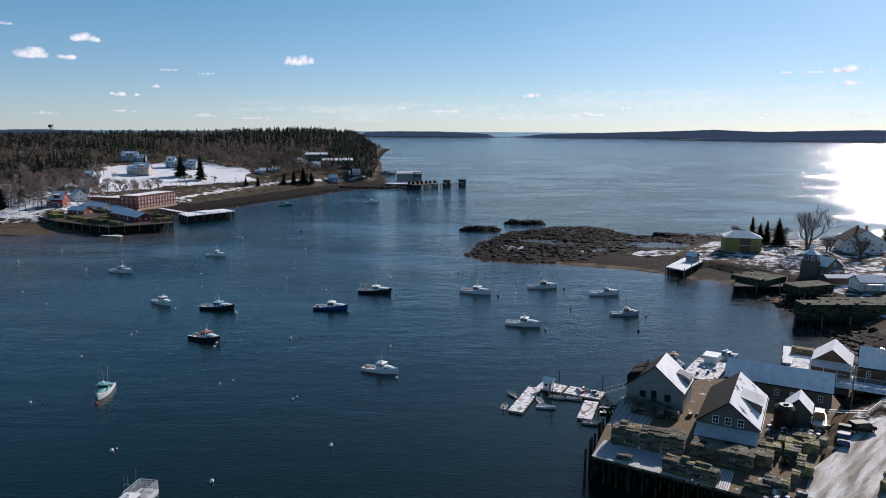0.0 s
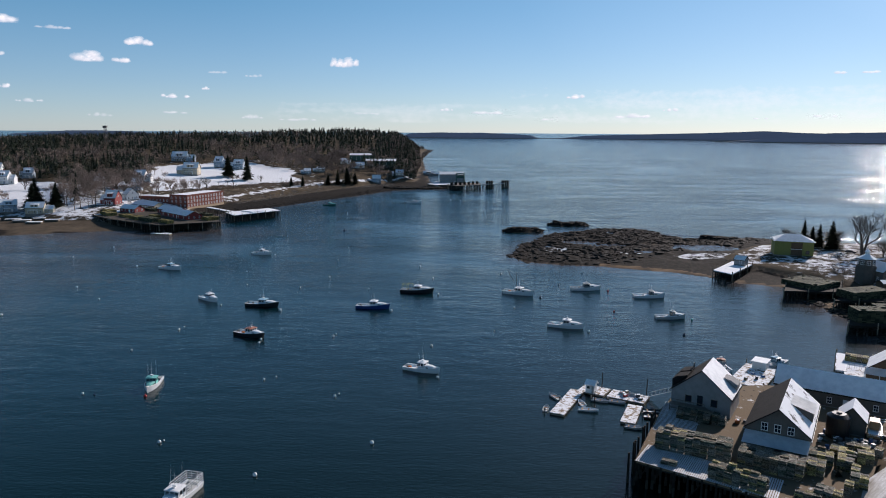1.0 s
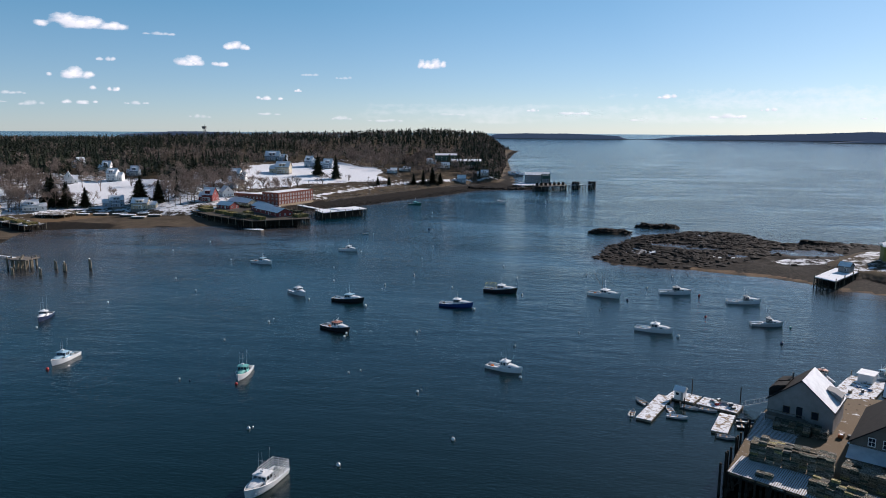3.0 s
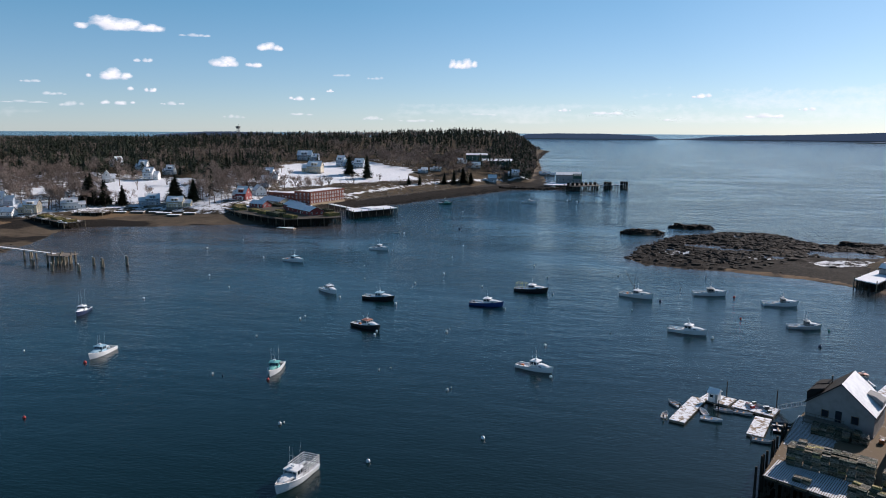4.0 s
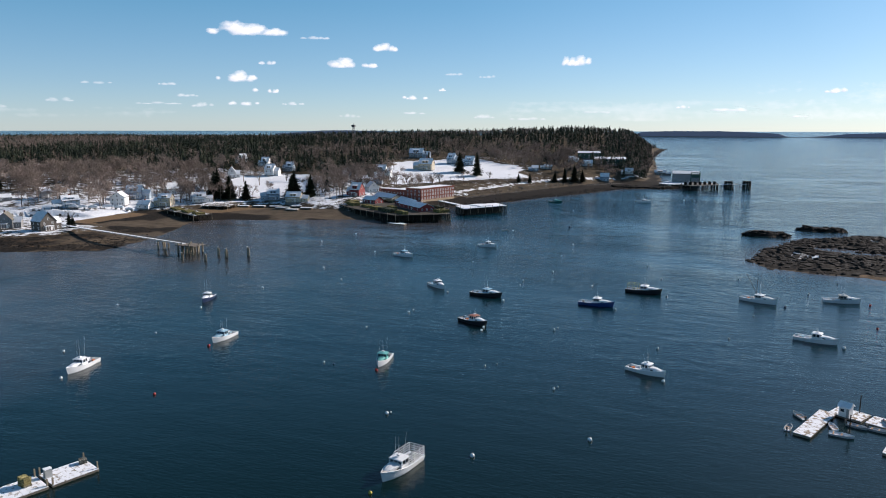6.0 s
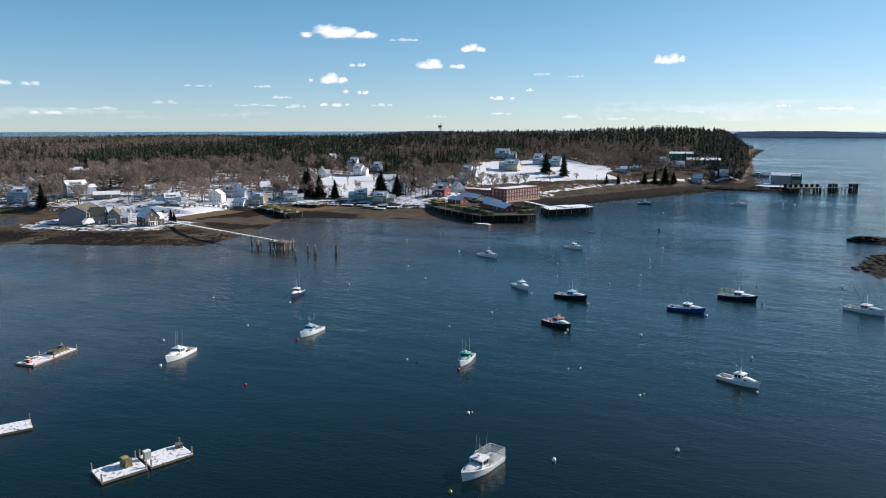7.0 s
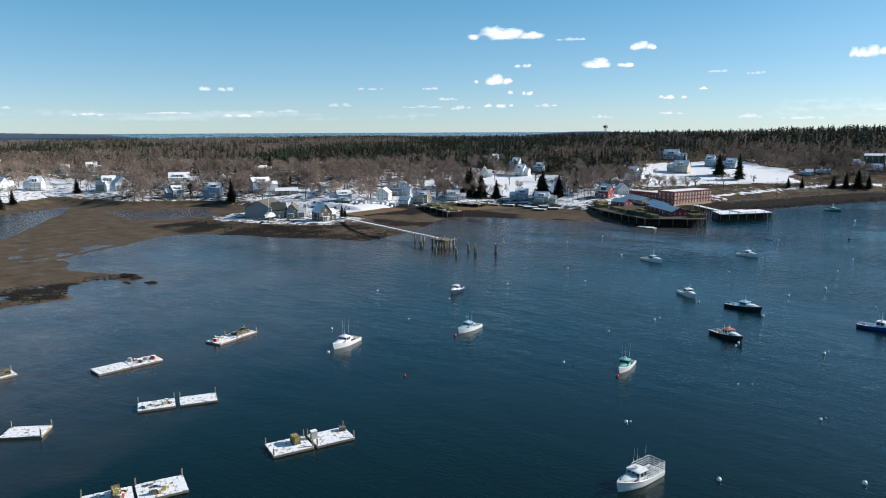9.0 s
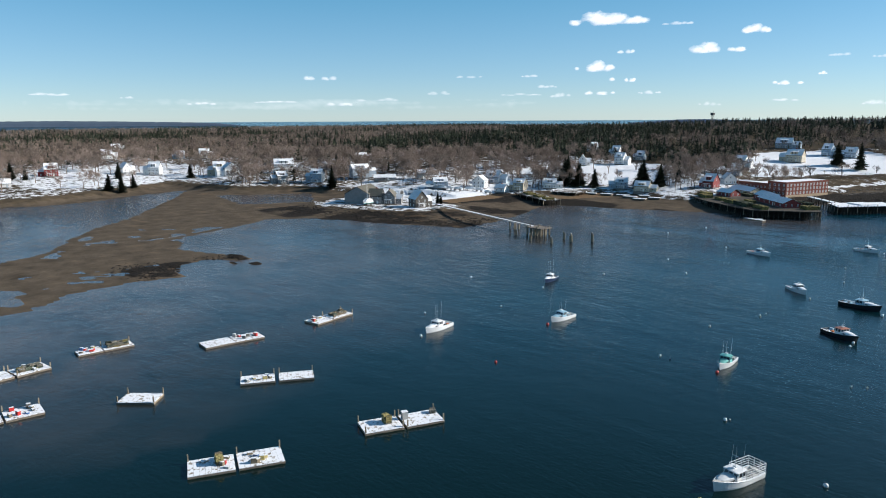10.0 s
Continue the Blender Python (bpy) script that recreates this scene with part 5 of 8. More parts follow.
shed_roofed(-233, 453, 4.8, 13, 8, 2.5, 2.2, -20, "red", "small red wharf shed with a snowy roof")


# steel foot pier with pale pile bents on the point
def foot_pier():
    e = thing("foot_pier", 0, 0, 0, 0, "long narrow steel foot pier with railings on pale piles", "pier")
    p, q = Vector((-331, 283, 4.6)), Vector((-231, 258.5, 4.9))
    d = (q - p).normalized()
    s = Vector((-d.y, d.x, 0)) * 1.1
    bm = bmesh.new()
    for side in (-1, 1):
        rod(bm, p + s * side, q + s * side, 0.16, sides=4)
        rod(bm, p + s * side + Vector((0, 0, 1.05)), q + s * side + Vector((0, 0, 1.05)), 0.06, sides=4)
        n = 34
        for i in range(n + 1):
            c = p.lerp(q, i / n) + s * side
            rod(bm, c, c + Vector((0, 0, 1.05)), 0.05, sides=4)
    part("railing", bm, BARE_PLANK, e, "weathered railing")
    a = s.to_2d()
    part("deck", prism(bmesh.new(), [(p.x - a.x, p.y - a.y), (q.x - a.x, q.y - a.y), (q.x + a.x, q.y + a.y), (p.x + a.x, p.y + a.y)], 4.5, 4.85), SNOW, e)
    part("pier_head", prism(bmesh.new(), [(-232.5, 254.5), (-222.5, 255), (-222, 262.5), (-232, 262)], 4.2, 4.6), BARE_PLANK, e)
    for i in range(5):
        for j in range(3):
            pile_at(e, -231.6 + i * 2.1, 255.4 + j * 3.2, 4.2 + 1.2 * ((i + j) % 3 == 0), 0.42, mats=PALE_PILE)
    for dx, dy in ((0, 0), (2.2, 1), (1, 3.2), (3.1, 3.4)):
        pile_at(e, -250 + dx, 262.5 + dy, 4.4, 0.40, mats=PALE_PILE)
    for k in range(3):
        part("mooring_post", rod(bmesh.new(), (-230 + 4 * k, 256 + k, 4.8), (-230 + 4 * k, 256 + k, 5.9), 0.25), BARE_PLANK, e)


foot_pier()
for px, py, h, lean in ((-239, 255, 2.6, 1), (-210, 247.5, 3.4, -1), (-222, 246.5, 3.2, 2), (-213, 260, 4.0, 0), (-205, 255.5, 4.6, -2), (-207, 257.5, 3.0, 1), (-199, 263, 4.6, 0)):
    e = thing("dolphin_pile", px, py, 0, 0, "single weathered mooring pile standing in the water", "pile", "mooring piles")
    pile_at(e, 0, 0, h, 0.32, mats=PALE_PILE, lean=lean)
    pile_at(e, 0.55, 0.25, h - 0.6, 0.28, mats=PALE_PILE, lean=-lean)
    part("cap", rod(bmesh.new(), (0, 0, h), (0, 0, h + 0.12), 0.36), SNOW, e)

# boatyard on the point
house(-388, 268, 17, 24, 6.2, 4.6, 52 - 18, "f", "grey", label="large grey boatyard barn with an olive roof", name="boatyard_barn", windows=False, roof="bare", chimney=False)
e = thing("cradled_sailboat", -371.5, 259.5, 2.7, -70, "white-wrapped sailboat with teal bottom in a cradle", "boat")
part("hull", hull_mesh(9.5), [HULLS["white"], TOPS["teal"], SNOW, HULLS["white"], HULLS["white"]], e, at=pose(0, 0, 1.3))
part("cover", side_prism(bmesh.new(), [(-4.2, 2.2), (4.2, 2.6), (0.5, 4.3), (-3.6, 3.6)], -1.1, 1.1), HULLS["white"], e, "white shrink-wrap cover")
part("mast", rod(bmesh.new(), (0.4, 0, 3.5), (0.4, 0, 13.5), 0.14, 0.09), HULLS["white"], e)
for sx in (-3, 2):
    part("cradle", boxed(sx, -1.3, 0, sx + 0.4, 1.3, 1.5), BARE_PLANK, e)
WRAP = paint("boat_shrink_wrap", (0.72, 0.74, 0.76), 0.5, 0.15, 0.5)
random.seed(5)
for k in range(9):
    u = k / 8
    bx, by = -402 + 36 * u + random.uniform(-2, 2), 318 + 44 * u + random.uniform(-2, 2)
    e = thing("stored_boat", bx, by, ground_at(bx, by), random.uniform(0, 60), "boat stored ashore under a white winter cover", "boat", "stored boats")
    bm = bmesh.new()
    side_prism(bm, [(-3.6, 1.2), (3.4, 1.5), (4.2, 2.2), (0.5, 3.3), (-3.6, 2.4)], -1.25, 1.25)
    bmesh.ops.bevel(bm, geom=bm.edges[:], offset=0.5, segments=2, affect="EDGES")
    part("cover", bm, WRAP, e)
    part("stand", boxed(-2.4, -1, 0, -2.1, 1, 1.4), GEAR, e)
    part("stand", boxed(1.6, -1, 0, 1.9, 1, 1.6), GEAR, e)

# piled wharf with traps at the head of the beach
pile_wharf("trap_wharf", [(-352, 374), (-306, 352), (-300, 362), (-346, 386)], 3.8, "long low trap wharf on pale piles", 3.5, deck=WORN_DECK)
pile_wharf("porch_wharf", [(-336, 396), (-318, 400), (-320, 416), (-338, 412)], 4.2, "wharf on piles under a waterside house", 3.5, deck=WORN_DECK)

# ferry landing
e = pile_wharf("ferry_landing", [(-39, 708), (-30, 703), (-6, 722), (-8, 745), (-30, 742)], 5.0, "dark timber ferry landing on piles", 3.2, deck=BARE_PLANK, row_in=2)
bm = bmesh.new()
for k in range(7):
    box(bm, -36 + k * 4.2, 708 + k * 3, 5.0, -33.5 + k * 4.2, 710.5 + k * 3, 8.0)
part("fender_wall", bm, PILE, e)
for px, py in ((2.9, 741), (19.3, 749)):
    e = thing("ferry_dolphin", px, py, 0, 0, "round cluster of dark timber piles off the ferry landing", "pile", "ferry dolphins")
    for k in range(9):
        pile_at(e, 3.2 * math.cos(k * 0.7), 3.2 * math.sin(k * 0.7), 7.6, 0.8)
    part("cap", rod(bmesh.new(), (0, 0, 6.2), (0, 0, 7.0), 3.6, sides=12), PILE, e)
pile_wharf("ferry_walkway", [(-6, 732), (19, 746), (18.5, 748), (-7, 734)], 4.6, "timber catwalk between ferry dolphins", 3.0, row_in=0)
house(-38, 772, 26, 14, 9.0, 2.4, 4, "s", "grey", z=3.2, label="grey ferry terminal shed with a snowy roof", name="ferry_terminal", chimney=False, down=5)
e = thing("ferry_ramp_tower", -27, 728, 4.5, 8, "green steel lifting tower of the ferry ramp", "tower")
bm = bmesh.new()
for sx in (-4, 4):
    for sy in (-2, 2):
        rod(bm, (sx, sy, 0), (sx, sy, 11), 0.4, sides=4)
    for zz in (3, 6, 9, 11):
        rod(bm, (sx, -2, zz), (sx, 2, zz), 0.3, sides=4)
rod(bm, (-4, 0, 11), (4, 0, 11), 0.6, sides=4)
part("frame", bm, WALLS["green"], e)
part("counterweight", boxed(-3.4, -1.6, 6.5, 3.4, 1.6, 9.5), WALLS["green"], e)
house(-124, 822, 38, 18, 6.0, 2.2, 8, "s", "green", label="long dark green metal building with pale doors", name="works_building", chimney=False)
house(-150, 846, 26, 14, 6.5, 2.0, 8, "s", "green", label="dark green metal building with a snowy roof", name="works_building", chimney=False)
pile_wharf("ferry_causeway", [(-62, 745), (-52, 735), (-36, 740), (-34, 770), (-56, 780)], 3.4, "timber causeway to the ferry landing", 4.0)

ROCK = paint("dark_shore_rock", (0.030, 0.026, 0.022), 0.85, 0.55, 0.4, 3, 0.6)
ROCK.node_tree.nodes["Principled BSDF"].inputs["Specular IOR Level"].default_value = 0.08
PALE_ROCK = paint("granite_riprap", (0.13, 0.115, 0.10), 0.9, 0.35, 0.4, 3, 0.6)


def rock_field(label, spots, mat, lo, hi, seed):
    """Loose rocks strewn along a shore, as one object."""
    random.seed(seed)
    pts, fcs = [], []
    me = bpy.data.meshes.new("shore_rocks")
    base = bmesh.new()
    bmesh.ops.create_icosphere(base, subdivisions=1, radius=1)
    base.verts.ensure_lookup_table()
    bv = np.array([v.co[:] for v in base.verts])
    bf = np.array([[v.index for v in f.verts] for f in base.faces])
    base.free()
    rng = np.random.default_rng(seed)
    for x, y, z in spots:
        r = lo + (hi - lo) * rng.random() ** 2.5
        k = 1 + 0.5 * (rng.random(len(bv)) - 0.5)
        s = np.array([0.8 + 1.5 * rng.random() ** 2, 0.7 + 0.7 * rng.random(), 0.28 + 0.35 * rng.random()]) * r
        a = rng.random() * 6.28
        v = bv * k[:, None] * s
        v = np.stack([v[:, 0] * math.cos(a) - v[:, 1] * math.sin(a) + x, v[:, 0] * math.sin(a) + v[:, 1] * math.cos(a) + y, v[:, 2] + z], 1)
        fcs.append(bf + len(pts) * len(bv))
        pts.append(v)
    ob = new("shore_rocks", sheet_mesh("shore_rocks", np.concatenate(pts), np.concatenate(fcs), mat, smooth=False))
    tagged(ob, label, "rocks", kind="stuff")


def strewn(path, width, count, seed, lift=0.0):
    rng = np.random.default_rng(seed)
    seg = [math.hypot(b[0] - a[0], b[1] - a[1]) for a, b in zip(path, path[1:])]
    u = rng.random(count) * sum(seg)
    xs, ys = np.empty(count), np.empty(count)
    for i, q in enumerate(u):
        j = 0
        while q > seg[j] and j < len(seg) - 1:
            q -= seg[j]
            j += 1
        k = q / seg[j]
        xs[i], ys[i] = path[j][0] + (path[j + 1][0] - path[j][0]) * k, path[j][1] + (path[j + 1][1] - path[j][1]) * k
    xs += rng.normal(0, width, count)
    ys += rng.normal(0, width, count)
    z = land(xs, ys)[0]
    ok = z > -0.3
    return list(zip(xs[ok], ys[ok], z[ok] + lift))


rock_field("dark weedy boulders along the shingle shore", strewn([(-180, 512), (-162, 545), (-135, 605), (-104, 690), (-70, 716)], 6, 2600, 1), ROCK, 0.2, 1.1, 1)
rock_field("pale granite riprap along the shore road", strewn([(-196, 545), (-172, 610), (-140, 695), (-100, 752)], 3, 1500, 2), PALE_ROCK, 0.25, 0.9, 2)
rock_field("dark boulder breakwater before the ferry landing", strewn([(-100, 716), (-70, 722), (-44, 727)], 3.2, 500, 3, 0.9), ROCK, 0.6, 2.0, 3)
rock_field("weed-covered ledges round the boatyard point", strewn([(-400, 225), (-350, 232), (-300, 245), (-284, 262), (-290, 290)], 8, 2600, 4), ROCK, 0.12, 0.7, 4)
rock_field("dark weedy stones at the edge of the mud flat", strewn([(-288, 87), (-262, 88), (-274, 98), (-277, 112), (-276, 128)], 4, 1300, 5), ROCK, 0.12, 0.55, 5)
rock_field("dark ledge rocks of the tidal spit", strewn([(16, 335), (26, 370), (50, 415), (90, 428), (70, 380), (40, 335), (100, 390), (150, 398)], 11, 5200, 6), ROCK, 0.2, 1.7, 6)
rock_field("broken dark rocks of the small skerries", strewn([(12, 421), (22, 422), (33, 423)], 2.2, 160, 9, 0.3) + strewn([(42, 453), (52, 453), (63, 454)], 2.2, 160, 10, 0.3) + strewn([(122, 402), (140, 402)], 1.6, 90, 11, 0.2), ROCK, 0.4, 1.5, 9)
rock_field("dark rocks at the far wooded point", strewn([(-100, 1100), (-132, 1420), (-152, 1800), (-158, 2120)], 5, 700, 7), ROCK, 0.6, 2.2, 7)
rock_field("rocks along the near shore under the wharves", strewn([(118, 262), (120, 230), (116, 195), (104, 168), (88, 150)], 5, 900, 8), ROCK, 0.3, 1.3, 8)


# ---- work floats and the dinghy dock
FLOAT_SIDE = paint("pale_float_timber", (0.27, 0.22, 0.16), 0.8, 0.3, 0.7, 8, 0.4)
PLASTIC_BARREL = paint("blue_plastic", (0.05, 0.12, 0.28), 0.5, 0.3)
TRAP_TINTS = [(0.045, 0.055, 0.038), (0.225, 0.19, 0.075), (0.135, 0.125, 0.10), (0.12, 0.097, 0.062)]
WIRE = [paint("trap_wire_green", (0.07, 0.085, 0.06), 0.6, 0.3), paint("trap_wire_yellow", (0.36, 0.30, 0.12), 0.6, 0.3), paint("trap_wire_grey", (0.21, 0.20, 0.165), 0.65, 0.3), paint("trap_wire_brown", (0.19, 0.155, 0.10), 0.65, 0.3)]


def bar_box(bm, x0, y0, z0, x1, y1, z1, t, index):
    """The twelve edges of a wire cage."""
    for y in (y0, y1 - t):
        for z in (z0, z1 - t):
            box(bm, x0, y, z, x1, y + t, z + t, index)
    for x in (x0, x1 - t):
        for z in (z0, z1 - t):
            box(bm, x, y0 + t, z, x + t, y1 - t, z + t, index)
        for y in (y0, y1 - t):
            box(bm, x, y, z0 + t, x + t, y + t, z1 - t, index)


def netting(name, tint):
    """Coated wire mesh over dark twine heads, bait bags and floats: mottled at a hand's width, no two alike."""
    m, tree, bsdf = nodes_of(name)
    info = tree.nodes.new("ShaderNodeObjectInfo")
    apart = node(tree, "Math")
    apart.operation = "MULTIPLY"
    apart.inputs[1].default_value = 90.0
    tree.links.new(info.outputs["Random"], apart.inputs[0])
    mesh_, knots = noise_at(tree, 10.0, 5, 0.8), noise_at(tree, 2.6, 2, 0.5)
    for n in (mesh_, knots):
        tree.links.new(apart.outputs[0], n.inputs["Vector"].links[0].from_node.inputs["Location"])
    pale = tuple(min(1.0, c * 3.2 + 0.08) for c in tint)
    c = ramp(tree, mesh_.outputs[0], (0.40, tuple(c * 0.12 for c in tint)), (0.5, tint), (0.62, pale))
    c = mixed(tree, ramp(tree, knots.outputs[0], (0.5, (0, 0, 0)), (0.62, (0.7, 0.7, 0.7))), c, tuple(c * 0.25 for c in tint))
    hsv = tree.nodes.new("ShaderNodeHueSaturation")
    mr = node(tree, "MapRange")
    mr.inputs[3].default_value, mr.inputs[4].default_value = 0.55, 1.4
    tree.links.new(info.outputs["Random"], mr.inputs[0])
    tree.links.new(mr.outputs[0], hsv.inputs["Value"])
    tree.links.new(c, hsv.inputs["Color"])
    tree.links.new(hsv.outputs[0], bsdf.inputs["Base Color"])
    bsdf.inputs["Roughness"].default_value = 0.9
    bsdf.inputs["Specular IOR Level"].default_value = 0.15
    bumped(tree, bsdf, mesh_.outputs[0], 0.9, 0.08)
    return m


TRAPS = []
for wire, tint in zip(WIRE, TRAP_TINTS):
    bm = bmesh.new()
    bar_box(bm, -0.6, -0.3, 0, 0.6, 0.3, 0.38, 0.028, 0)
    for bx in (-0.2, 0.2):
        box(bm, bx - 0.014, -0.295, 0.03, bx + 0.014, 0.295, 0.35, 0)
    box(bm, -0.575, -0.275, 0.02, 0.575, 0.275, 0.36, 1)
    trap_mesh = bpy.data.meshes.new("trap")
    bm.to_mesh(trap_mesh)
    bm.free()
    trap_mesh.materials.append(wire)
    trap_mesh.materials.append(netting("netting_" + wire.name, tint))
    TRAPS.append(trap_mesh)


def trap_stack(x, y, z, yaw, nx, ny, nz, seed, weights=(4, 1, 5, 3), label="stack of wire lobster traps", shell=True):
    """Wire lobster traps piled nx by ny by nz; those hidden inside the pile are left out."""
    e = thing("trap_stack", x, y, z, yaw, label, "lobster traps", "trap stacks")
    rng = random.Random(seed)
    tops = {(i, j): nz - (1 if rng.random() < 0.12 else 0) + (1 if rng.random() < 0.06 else 0) for i in range(nx) for j in range(ny)}
    for i in range(nx):
        for j in range(ny):
            for k in range(tops[i, j]):
                if shell and 0 < i < nx - 1 and 0 < j < ny - 1 and k < tops[i, j] - 2:
                    continue
                if shell and j == ny - 1 and 0 < i < nx - 1 and k < tops[i, j] - 1:
                    continue
                me = TRAPS[rng.choices((0, 1, 2, 3), weights)[0]]
                part("trap", me, None, e, at=pose((i + 0.5 - nx / 2) * 1.24 + rng.uniform(-0.09, 0.09), (j + 0.5 - ny / 2) * 0.63 + rng.uniform(-0.07, 0.07), k * 0.385, 0, rng.uniform(-1.5, 1.5), rng.uniform(-6, 6)))
    return e


def trap_wall(x, y, z, yaw, nx, ny, nz, seed, label, mat=None):
    """A far block of many stacked wire traps, joined as it is too many to pick apart."""
    rng = random.Random(seed)
    bm_v, bm_f = [], []
    quad = np.array([[3, 2, 1, 0], [4, 5, 6, 7], [0, 1, 5, 4], [1, 2, 6, 5], [2, 3, 7, 6], [3, 0, 4, 7]])
    c, s = math.cos(radians(yaw)), math.sin(radians(yaw))
    for i in range(nx):
        for j in range(ny):
            top = nz - (rng.random() < 0.04) + (rng.random() < 0.02)
            for k in range(top):
                if 0 < j < ny - 1 and 0 < i < nx - 1 and k < top - 2:
                    continue
                ox, oy = (i + 0.5 - nx / 2) * 1.24 + rng.uniform(-0.03, 0.03), (j + 0.5 - ny / 2) * 0.64 + rng.uniform(-0.03, 0.03)
                p = []
                for dz in (0.02, 0.37):
                    for dx, dy in ((-0.58, -0.28), (0.58, -0.28), (0.58, 0.28), (-0.58, 0.28)):
                        u, w = ox + dx, oy + dy
                        p.append((u * c - w * s, u * s + w * c, k * 0.385 + dz))
                bm_f.append(quad + 8 * len(bm_v))
                bm_v.append(p)
    e = thing("trap_block", x, y, z, 0, label, "lobster traps", "far trap stacks")
    ob = new("stack", sheet_mesh("stack", np.concatenate(bm_v), np.concatenate(bm_f), mat or FAR_TRAPS, smooth=False))
    ob.parent = e
    ob["kind"] = "stuff"


FAR_TRAPS = leaf_material("far_trap_wire", (0.012, 0.020, 0.014), (0.115, 0.118, 0.070))
OLIVE_TRAPS = leaf_material("far_trap_olive", (0.055, 0.052, 0.030), (0.32, 0.26, 0.09))


PLANK_MESH = {}


DOCK_BOARDS = patchy_snow("worn_dock_boards", (0.27, 0.20, 0.13), 0.40, 0.9)


def work_float(x, y, yaw, length, width, posts=2, load="", name="work_float", label="snow-covered timber work float with corner posts"):
    e = thing(name, x, y, 0, yaw, label, "float", "work floats")
    l, w = length / 2, width / 2
    bm = bmesh.new()
    box(bm, -l, -w, -0.25, l, w, 0.42)
    part("pontoon", bm, FLOAT_SIDE, e)
    n = max(4, int(length / 0.9))
    boards = DOCK_BOARDS if name in ("dinghy_float", "work_barge") else FLOAT_SNOW
    key = (round(length / n, 2), round(width, 1), boards.name)
    if key not in PLANK_MESH:
        pb = boxed(-length / n / 2 + 0.012, -w - 0.08, 0, length / n / 2 - 0.012, w + 0.08, 0.1)
        pm = bpy.data.meshes.new("plank")
        pb.to_mesh(pm)
        pb.free()
        pm.materials.append(boards)
        PLANK_MESH[key] = pm
    for i in range(n):
        part("plank", PLANK_MESH[key], None, e, at=pose(-l + (i + 0.5) * length / n, 0, 0.425 + 0.004 * (i % 3)))
    for k, (sx, sy) in enumerate(((-1, 1), (1, 1), (1, -1), (-1, -1))):
        if k < posts:
            part("post", boxed(sx * (l - 0.12) - 0.11, sy * (w - 0.12) - 0.11, 0.4, sx * (l - 0.12) + 0.11, sy * (w - 0.12) + 0.11, 1.75), FLOAT_SIDE, e)
    for sy in (-1, 1):
        part("rub_rail", boxed(-l - 0.05, sy * w - 0.06, 0.12, l + 0.05, sy * w + 0.06, 0.34), BARE_PLANK, e)
    c, s = math.cos(radians(yaw)), math.sin(radians(yaw))
    def spot(u, v):
        return x + u * c - v * s, y + u * s + v * c
    rng = random.Random(int(abs(x * 31 + y * 17)))
    if "crate" in load:
        px, py = spot(l * 0.35, w * 0.1)
        trap_stack(px, py, 0.53, yaw + 8, 1, 3, 4, int(abs(x * 3)), (0, 9, 1, 1), "small stack of yellow wire traps on a float")
    if "hut" in load:
        px, py = spot(-l * 0.82, w * 0.25)
        k = thing("winch_box", px, py, 0.53, yaw, "pale grey upright winch box on the float", "box")
        part("body", boxed(-0.55, -0.45, 0, 0.55, 0.45, 1.45), TOPS["grey"], k)
        part("lid", boxed(-0.6, -0.5, 1.45, 0.6, 0.5, 1.53), SNOW, k)
        px, py = spot(l * 0.80, w * 0.5)
        trap_stack(px, py, 0.53, yaw - 20, 1, 2, 2, int(abs(x * 5)), (1, 2, 2, 5), "few brown wire traps on a float")
    if "gear" in load:
        for q in range(7):
            px, py = spot(rng.uniform(-0.75, 0.75) * l, rng.uniform(-0.7, 0.7) * w)
            k = thing("deck_box", px, py, 0.53, rng.uniform(0, 90), rng.choice(("stack of dark gear on the float", "snow-capped fish box on the float", "coil of rope and gear on the float")), "gear", "gear on floats")
            h = rng.uniform(0.25, 0.9)
            bm = boxed(-0.45, -0.3, 0, 0.45, 0.3, h)
            bmesh.ops.bevel(bm, geom=bm.edges[:], offset=0.05, segments=1, affect="EDGES")
            part("body", bm, rng.choice((GEAR, TOPS["grey"], WIRE[3], WIRE[2], PLASTIC_BARREL, WIRE[1], RED, WIRE[3])), k)
            part("snow_cap", boxed(-0.4, -0.26, h, 0.4, 0.26, h + 0.05), SNOW, k)
    if "traps" in load:
        px, py = spot(0, 0)
        trap_stack(px, py, 0.53, yaw, 4, 4, 2, int(x), label="low stack of wire traps on a float")
    return e


FLOAT_SNOW = patchy_snow("snow_on_float", (0.25, 0.205, 0.15), 0.50, 1.1)
work_float(-102.8, 74.6, 71, 7.4, 5.4, 4, "crate")
work_float(-100.2, 82.1, 72, 7.4, 5.4, 4, "hut")
work_float(-139.9, 68.4, 64, 7.3, 4.6, 2, "gear")
work_float(-136.2, 75.8, 63, 7.5, 4.6, 2, "")
work_float(-170.6, 72.5, 87, 7.6, 5.2, 0, "", label="flat snow-covered timber work float")
work_float(-170.0, 80.3, 85, 7.6, 5.2, 0, "gear", label="flat snowy work float with gear on it")
work_float(-171.1, 102.7, 102, 6.0, 5.4, 0, "gear")
work_float(-172.5, 109.7, 101, 7.4, 5.0, 4, "traps")
work_float(-185.3, 46.0, 89, 5.6, 4.2, 0, "gear")
work_float(-185.2, 52.6, 88, 7.0, 4.2, 2, "traps")
work_float(-145.8, 45.4, 48, 7.6, 4.9, 4, "", label="single snow-covered timber float with corner posts")
work_float(-108.4, 44.4, 69, 7.4, 5.6, 1, "gear crate")
work_float(-105.7, 51.8, 70, 7.4, 5.6, 2, "gear")
work_float(-180.5, 32.1, 100, 7.2, 5.6, 4, "gear traps")
work_float(-179.4, 24.5, 100, 7.2, 5.6, 2, "")
